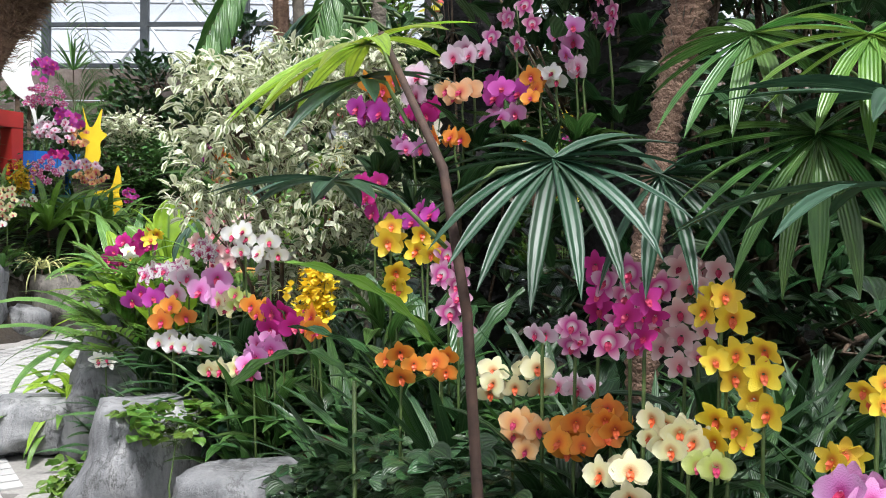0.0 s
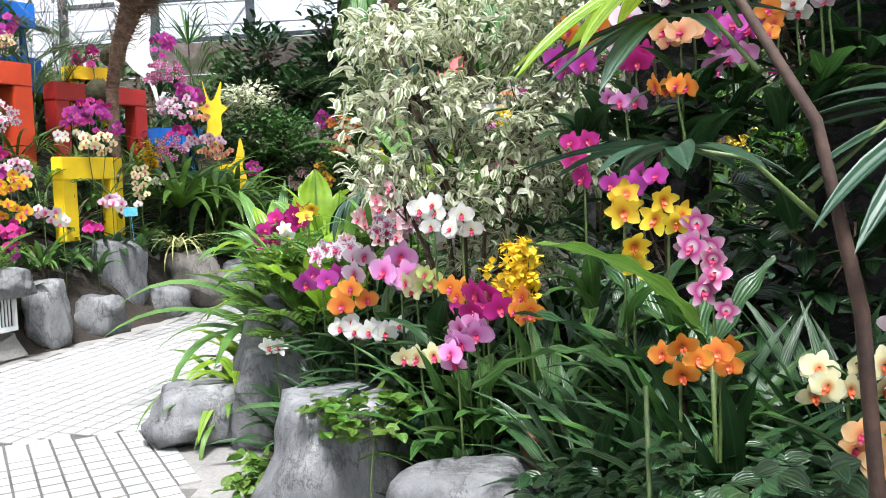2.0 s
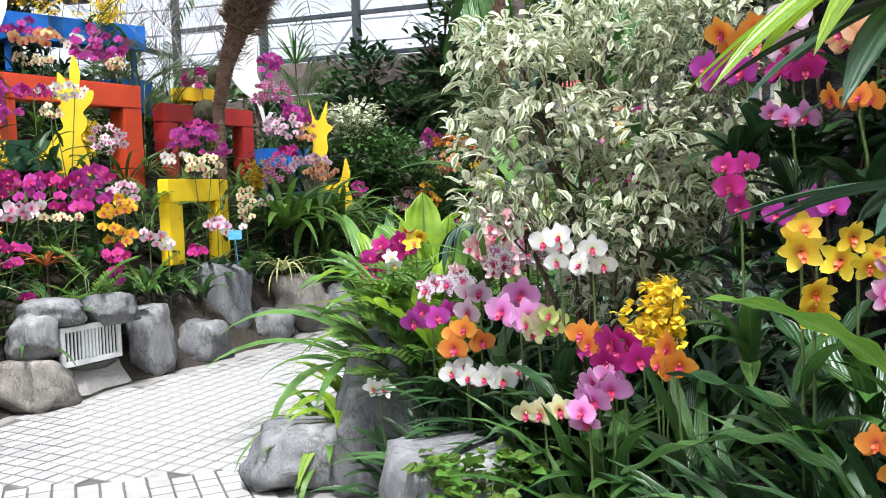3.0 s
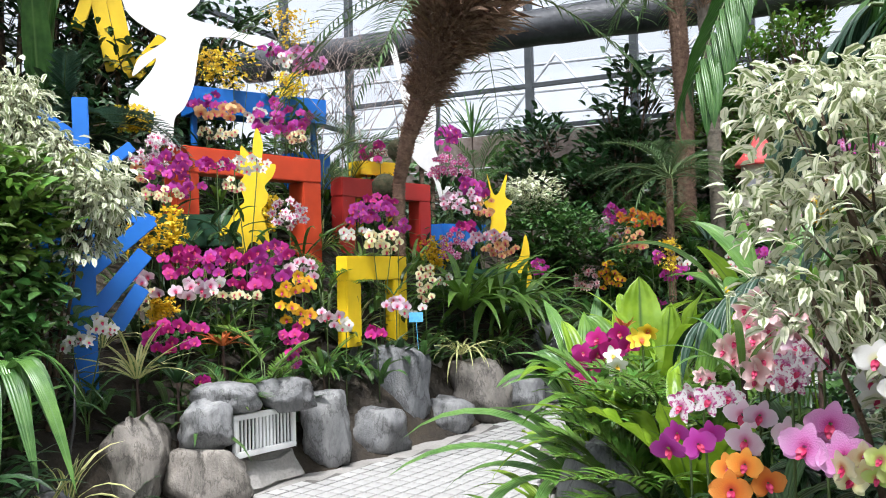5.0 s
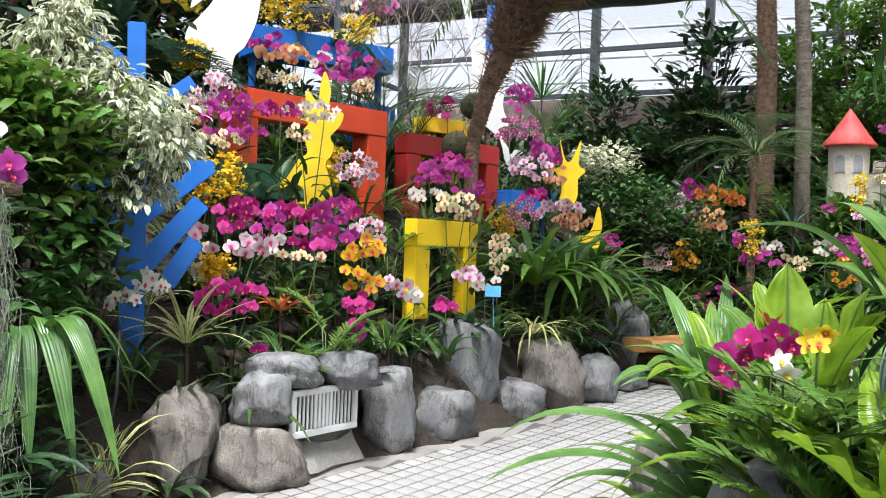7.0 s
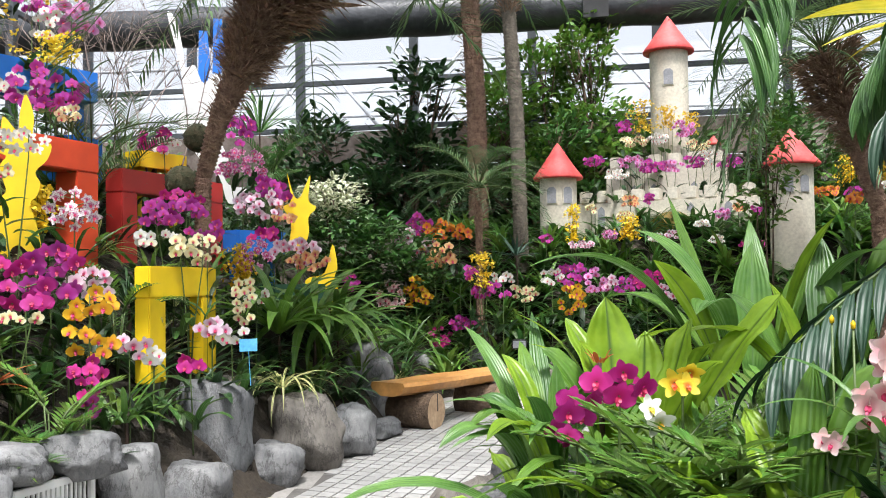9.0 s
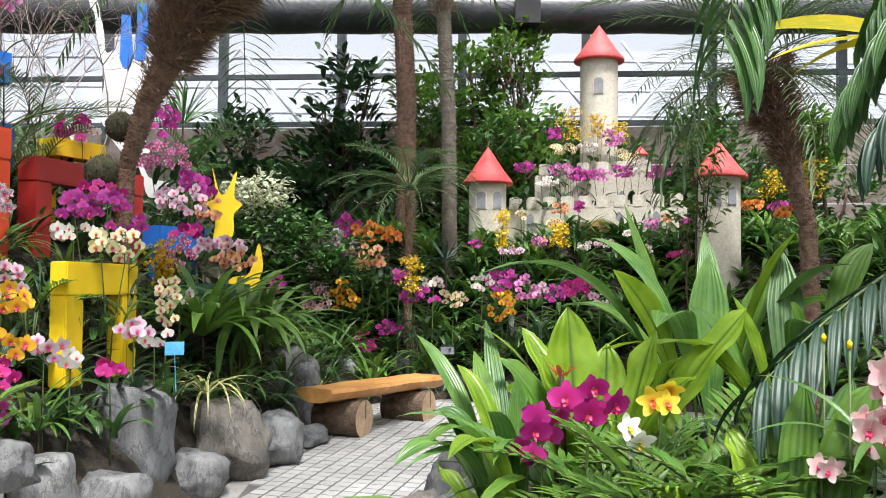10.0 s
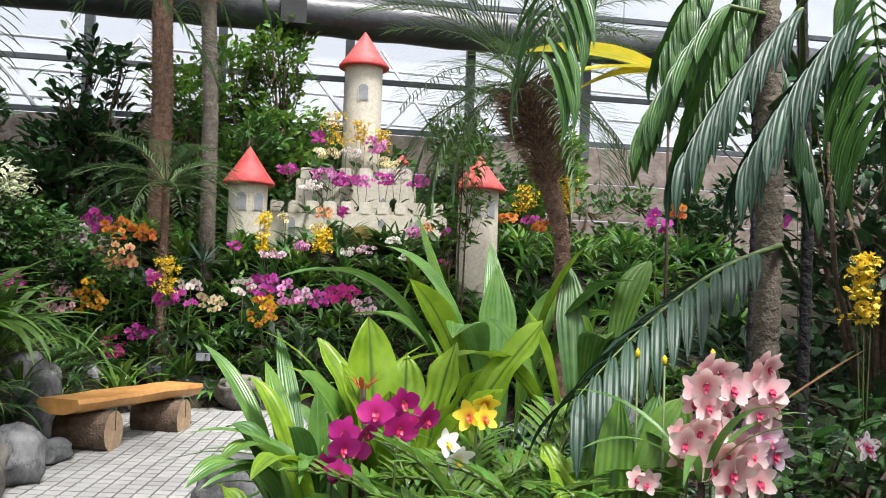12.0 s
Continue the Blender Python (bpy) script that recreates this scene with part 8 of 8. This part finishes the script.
def dark_trunks():
    for x, y, r in ((0.75, 4.2, 0.2), (0.1, 4.55, 0.15)):
        base = Vector((x, y, soil_z(x, y) - 0.05))
        ob = thing("mossy_tree", base, "dark mossy trunk that carries mounted orchids", "tree trunk")
        g = trunk_geo([(0, 0, 0), (0.02, 0, 1.2), (0.0, 0.02, 2.4), (0.05, 0, 4.2)], [r * 1.1, r, r * 0.95, r * 0.8], 18, 0.06, 0.08)
        part("trunk", g, M["dark_trunk"], ob)
        part("root_flare", trunk_geo([(0, 0, -0.02), (0, 0, 0.12), (0, 0, 0.3)], [r * 1.5, r * 1.3, r * 1.14], 18, 0.05, 0.12), M["dark_trunk"], ob)
        leafy("climber", (x, y - r, soil_z(x, y)), [((x - 0.1, y - r, 1.3), (0.3, 0.12, 0.4)), ((x + 0.15, y - r, 1.9), (0.3, 0.12, 0.4)), ((x - 0.1, y - r, 2.5), (0.3, 0.12, 0.4))], 0.15, 0.06, 330, "leaf_dark", "dark climber leaves on the mossy trunk", "climber", twig=0.004)


dark_trunks()


def bed_cover():
    """Low creeping leaves between the orchids and over the boulders."""
    for j in range(22):
        for i in range(16):
            x, y = -2.35 + 0.3 * i + random.uniform(-0.1, 0.1), 1.5 + 0.34 * j + random.uniform(-0.1, 0.1)
            if not inside(BED, x, y) or side_gap(BED, x, y, True) < 0.32:
                continue
            # only the darkest leaf colours here, standing in for the deep shade low down
            m, l, w, p = (("leaf_dark", 0.24, 0.06, "ovate"), ("leaf_dark", 0.26, 0.03, "strap"), ("leaf_dark", 0.3, 0.045, "strap"), ("leaf_deep", 0.2, 0.07, "ovate"))[(i * 3 + j * 2) % 4]
            tuft("ground_cover_plant", (x, y, soil_z(x, y) - 0.01), 11, l * random.uniform(0.8, 1.4), w, m, "low plant covering the bed, its leaves coloured dark for deep shade", "plant", (0.2, 1.25), (0.7, 1.7), p, group="ground cover of the bed", segs=6, small=True)


bed_cover()
for k in range(64):
    x, y = random.uniform(-0.3, 1.3), random.uniform(2.0, 3.6)
    if inside(BED, x, y) and side_gap(BED, x, y, True) > 0.2:
        tuft("leafy_clump", (x, y, soil_z(x, y) - 0.02), 14, random.uniform(0.45, 0.75), 0.045, random.choice(("leaf_dark", "leaf_dark", "leaf")), "upright dark leafy clump among the orchids", "plant", (0.8, 1.45), (0.5, 1.5), group="leafy clumps of the bed", segs=6)
for k in range(64):
    x, y = random.uniform(-1.7, -0.2), random.uniform(3.3, 5.4)
    if inside(BED, x, y) and side_gap(BED, x, y, True) > 0.3:
        tuft("leafy_clump", (x, y, soil_z(x, y) - 0.02), 13, random.uniform(0.38, 0.62), 0.04, random.choice(("leaf_dark", "leaf", "leaf_dark")), "upright dark leafy clump among the orchids", "plant", (0.7, 1.45), (0.5, 1.6), group="leafy clumps of the bed", segs=6)


def ivy(c, r, n, label="pale-veined ivy trailing over the boulders", mat="leaf_dark"):
    c = Vector(c)
    leafy("ivy", (c.x, c.y, soil_z(c.x, c.y) - 0.02), [((c.x, c.y, c.z), (r, r, r * 0.55))], 0.055, 0.042, n, mat, label, "ivy", elev=(-0.3, 0.6), profile="ovate", twig=0.002, stem="stem")


ivy((-0.28, 3.14, 0.68), 0.15, 130)
ivy((-0.18, 2.84, 0.73), 0.2, 230)
ivy((0.02, 2.65, 0.85), 0.2, 230)
ivy((-0.97, 3.82, 0.69), 0.13, 120, "small ferny creeper over the boulder", "leaf_bright")
ivy((-1.13, 3.92, 0.67), 0.1, 80, "small ferny creeper over the boulder", "leaf_bright")
ivy((-1.55, 4.30, 0.32), 0.13, 150, "small creeper beside the boulder", "leaf_bright")
ivy((0.09, 2.35, 0.88), 0.14, 160)
g = Geo()
q = Vector((-0.42, 3.62, soil_z(-0.42, 3.62) + 0.12))
lathe(g, [(0.04, -0.14), (0.055, 0.0), (0.062, 0.0), (0.062, 0.02), (0.054, 0.02), (0.05, -0.02), (0.0, -0.02)], 18, q)
tagged(part("flower_pot", g, M["clay"]), "small clay flower pot in the bed", "flower pot")


# ---- tiles of the path ----
def tiles():
    def make(x, y, ang, size=0.098):
        c, s = math.cos(ang), math.sin(ang)
        h = size / 2
        return [(x + c * dx - s * dy, y + s * dx + c * dy) for dx, dy in ((-h, -h), (h, -h), (h, h), (-h, h))]
    proto = {}

    def tile_mesh(ang):
        if ang not in proto:
            bm = bevel_box((0.094, 0.094, 0.012), 0.003, 1)
            me = bpy.data.meshes.new("tile")
            bm.to_mesh(me)
            bm.free()
            me.materials.append(M["tile"])
            proto[ang] = me
        return proto[ang]
    rest, near = Geo(), []
    pitch = 0.106
    for zone, ang in ((0, radians(35)), (1, radians(-14))):
        c, s = math.cos(ang), math.sin(ang)
        for i in range(-110, 110):
            for j in range(-110, 110):
                u, v = i * pitch, j * pitch
                x, y = -3.0 + c * u - s * v, 5.3 + s * u + c * v
                line = 5.15 + 0.35 * (x + 3.0)
                if (y < line - 0.05) != (zone == 0) or abs(y - line) < 0.05 and zone == 0:
                    continue
                if y < -1.5 or y > 12.1 or x > 3.5 or x < -4.9:
                    continue
                if inside(BED, x, y) or inside(BANK, x, y) or side_gap(BED, x, y, True) < 0.16 or side_gap(LEFT_EDGE, x, y, False) < 0.2:
                    continue
                near.append((x, y, ang))
    near.sort(key=lambda p: abs(p[0] + 3.1) + 0.6 * abs(p[1] - 6.4))
    tilt = math.atan(SLOPE)
    for k, (x, y, ang) in enumerate(near):
        z = SLOPE * y + 0.009
        if k < 300:
            part("tile", tile_mesh(0), None, pavement, at=Matrix.Translation((x, y, z)) @ Matrix.Rotation(tilt, 4, "X") @ Matrix.Rotation(ang, 4, "Z"))
        else:
            m = Matrix.Rotation(tilt, 3, "X") @ Matrix.Rotation(ang, 3, "Z")
            box(rest, (x, y, z + 0.0006 * math.sin(k * 1.7)), (0.094, 0.094, 0.012), 0, m)
    tagged(part("tiles", rest, M["tile"], pavement, smooth=False), "pale square paving tiles", kind="stuff")


tiles()


# ---- small things ----
for p in ((-1.25, 5.11, 1.51), (-1.13, 5.08, 1.53), (-1.27, 5.22, 1.52)):
    base = Vector((p[0], p[1], soil_z(p[0], p[1]) - 0.03))
    ob = thing("plant_stake", base, "thin green plant stake with a yellow tip", "plant stake", "plant stakes")
    g = Geo()
    tube(g, [(0, 0, 0), (0, 0, p[2] - base.z)], 0.0035, 6)
    part("rod", g, M["stem"], ob)
    g = Geo()
    lathe(g, [(0.001, -0.012), (0.006, -0.01), (0.007, 0.004), (0.001, 0.012)], 10, (0, 0, p[2] - base.z))
    part("tip", g, M["yellow"], ob, "yellow tip")
tuft("bromeliad", (-1.84, 6.11, 1.33), 9, 0.06, 0.02, "leaf_red", "red-orange bromeliad bloom among the ferns", elev=(0.6, 1.4), droop=(0.3, 0.8))
p = Vector((-2.25, 12.26, 1.00))
ob = thing("floodlight", (p.x, p.y, soil_z(p.x, p.y)), "small black garden floodlight on a peg", "floodlight")
part("housing", bevel_box((0.16, 0.1, 0.1), 0.015), M["black"], ob, at=Matrix.Translation((0, 0, max(0.12, p.z - soil_z(p.x, p.y)))))
part("peg", bevel_box((0.025, 0.025, max(0.1, p.z - soil_z(p.x, p.y) - 0.04)), 0.004), M["black"], ob, at=Matrix.Translation((0, 0, max(0.05, (p.z - soil_z(p.x, p.y) - 0.04) / 2))))
part("lens", bevel_box((0.13, 0.006, 0.075), 0.002, 1), M["window_grey"], ob, "pale glass front", at=Matrix.Translation((0, -0.053, max(0.12, p.z - soil_z(p.x, p.y)))))
for k, q in enumerate(((0.97, 11.11, 2.22), (1.15, 10.86, 2.14), (1.36, 10.59, 2.09))):
    rock((q[0], q[1], soil_z(q[0], q[1]) - 0.05), (0.5, 0.4, 0.36), 50 + k, "rock", 0.4 * k, "grey boulder beside the stout palm")
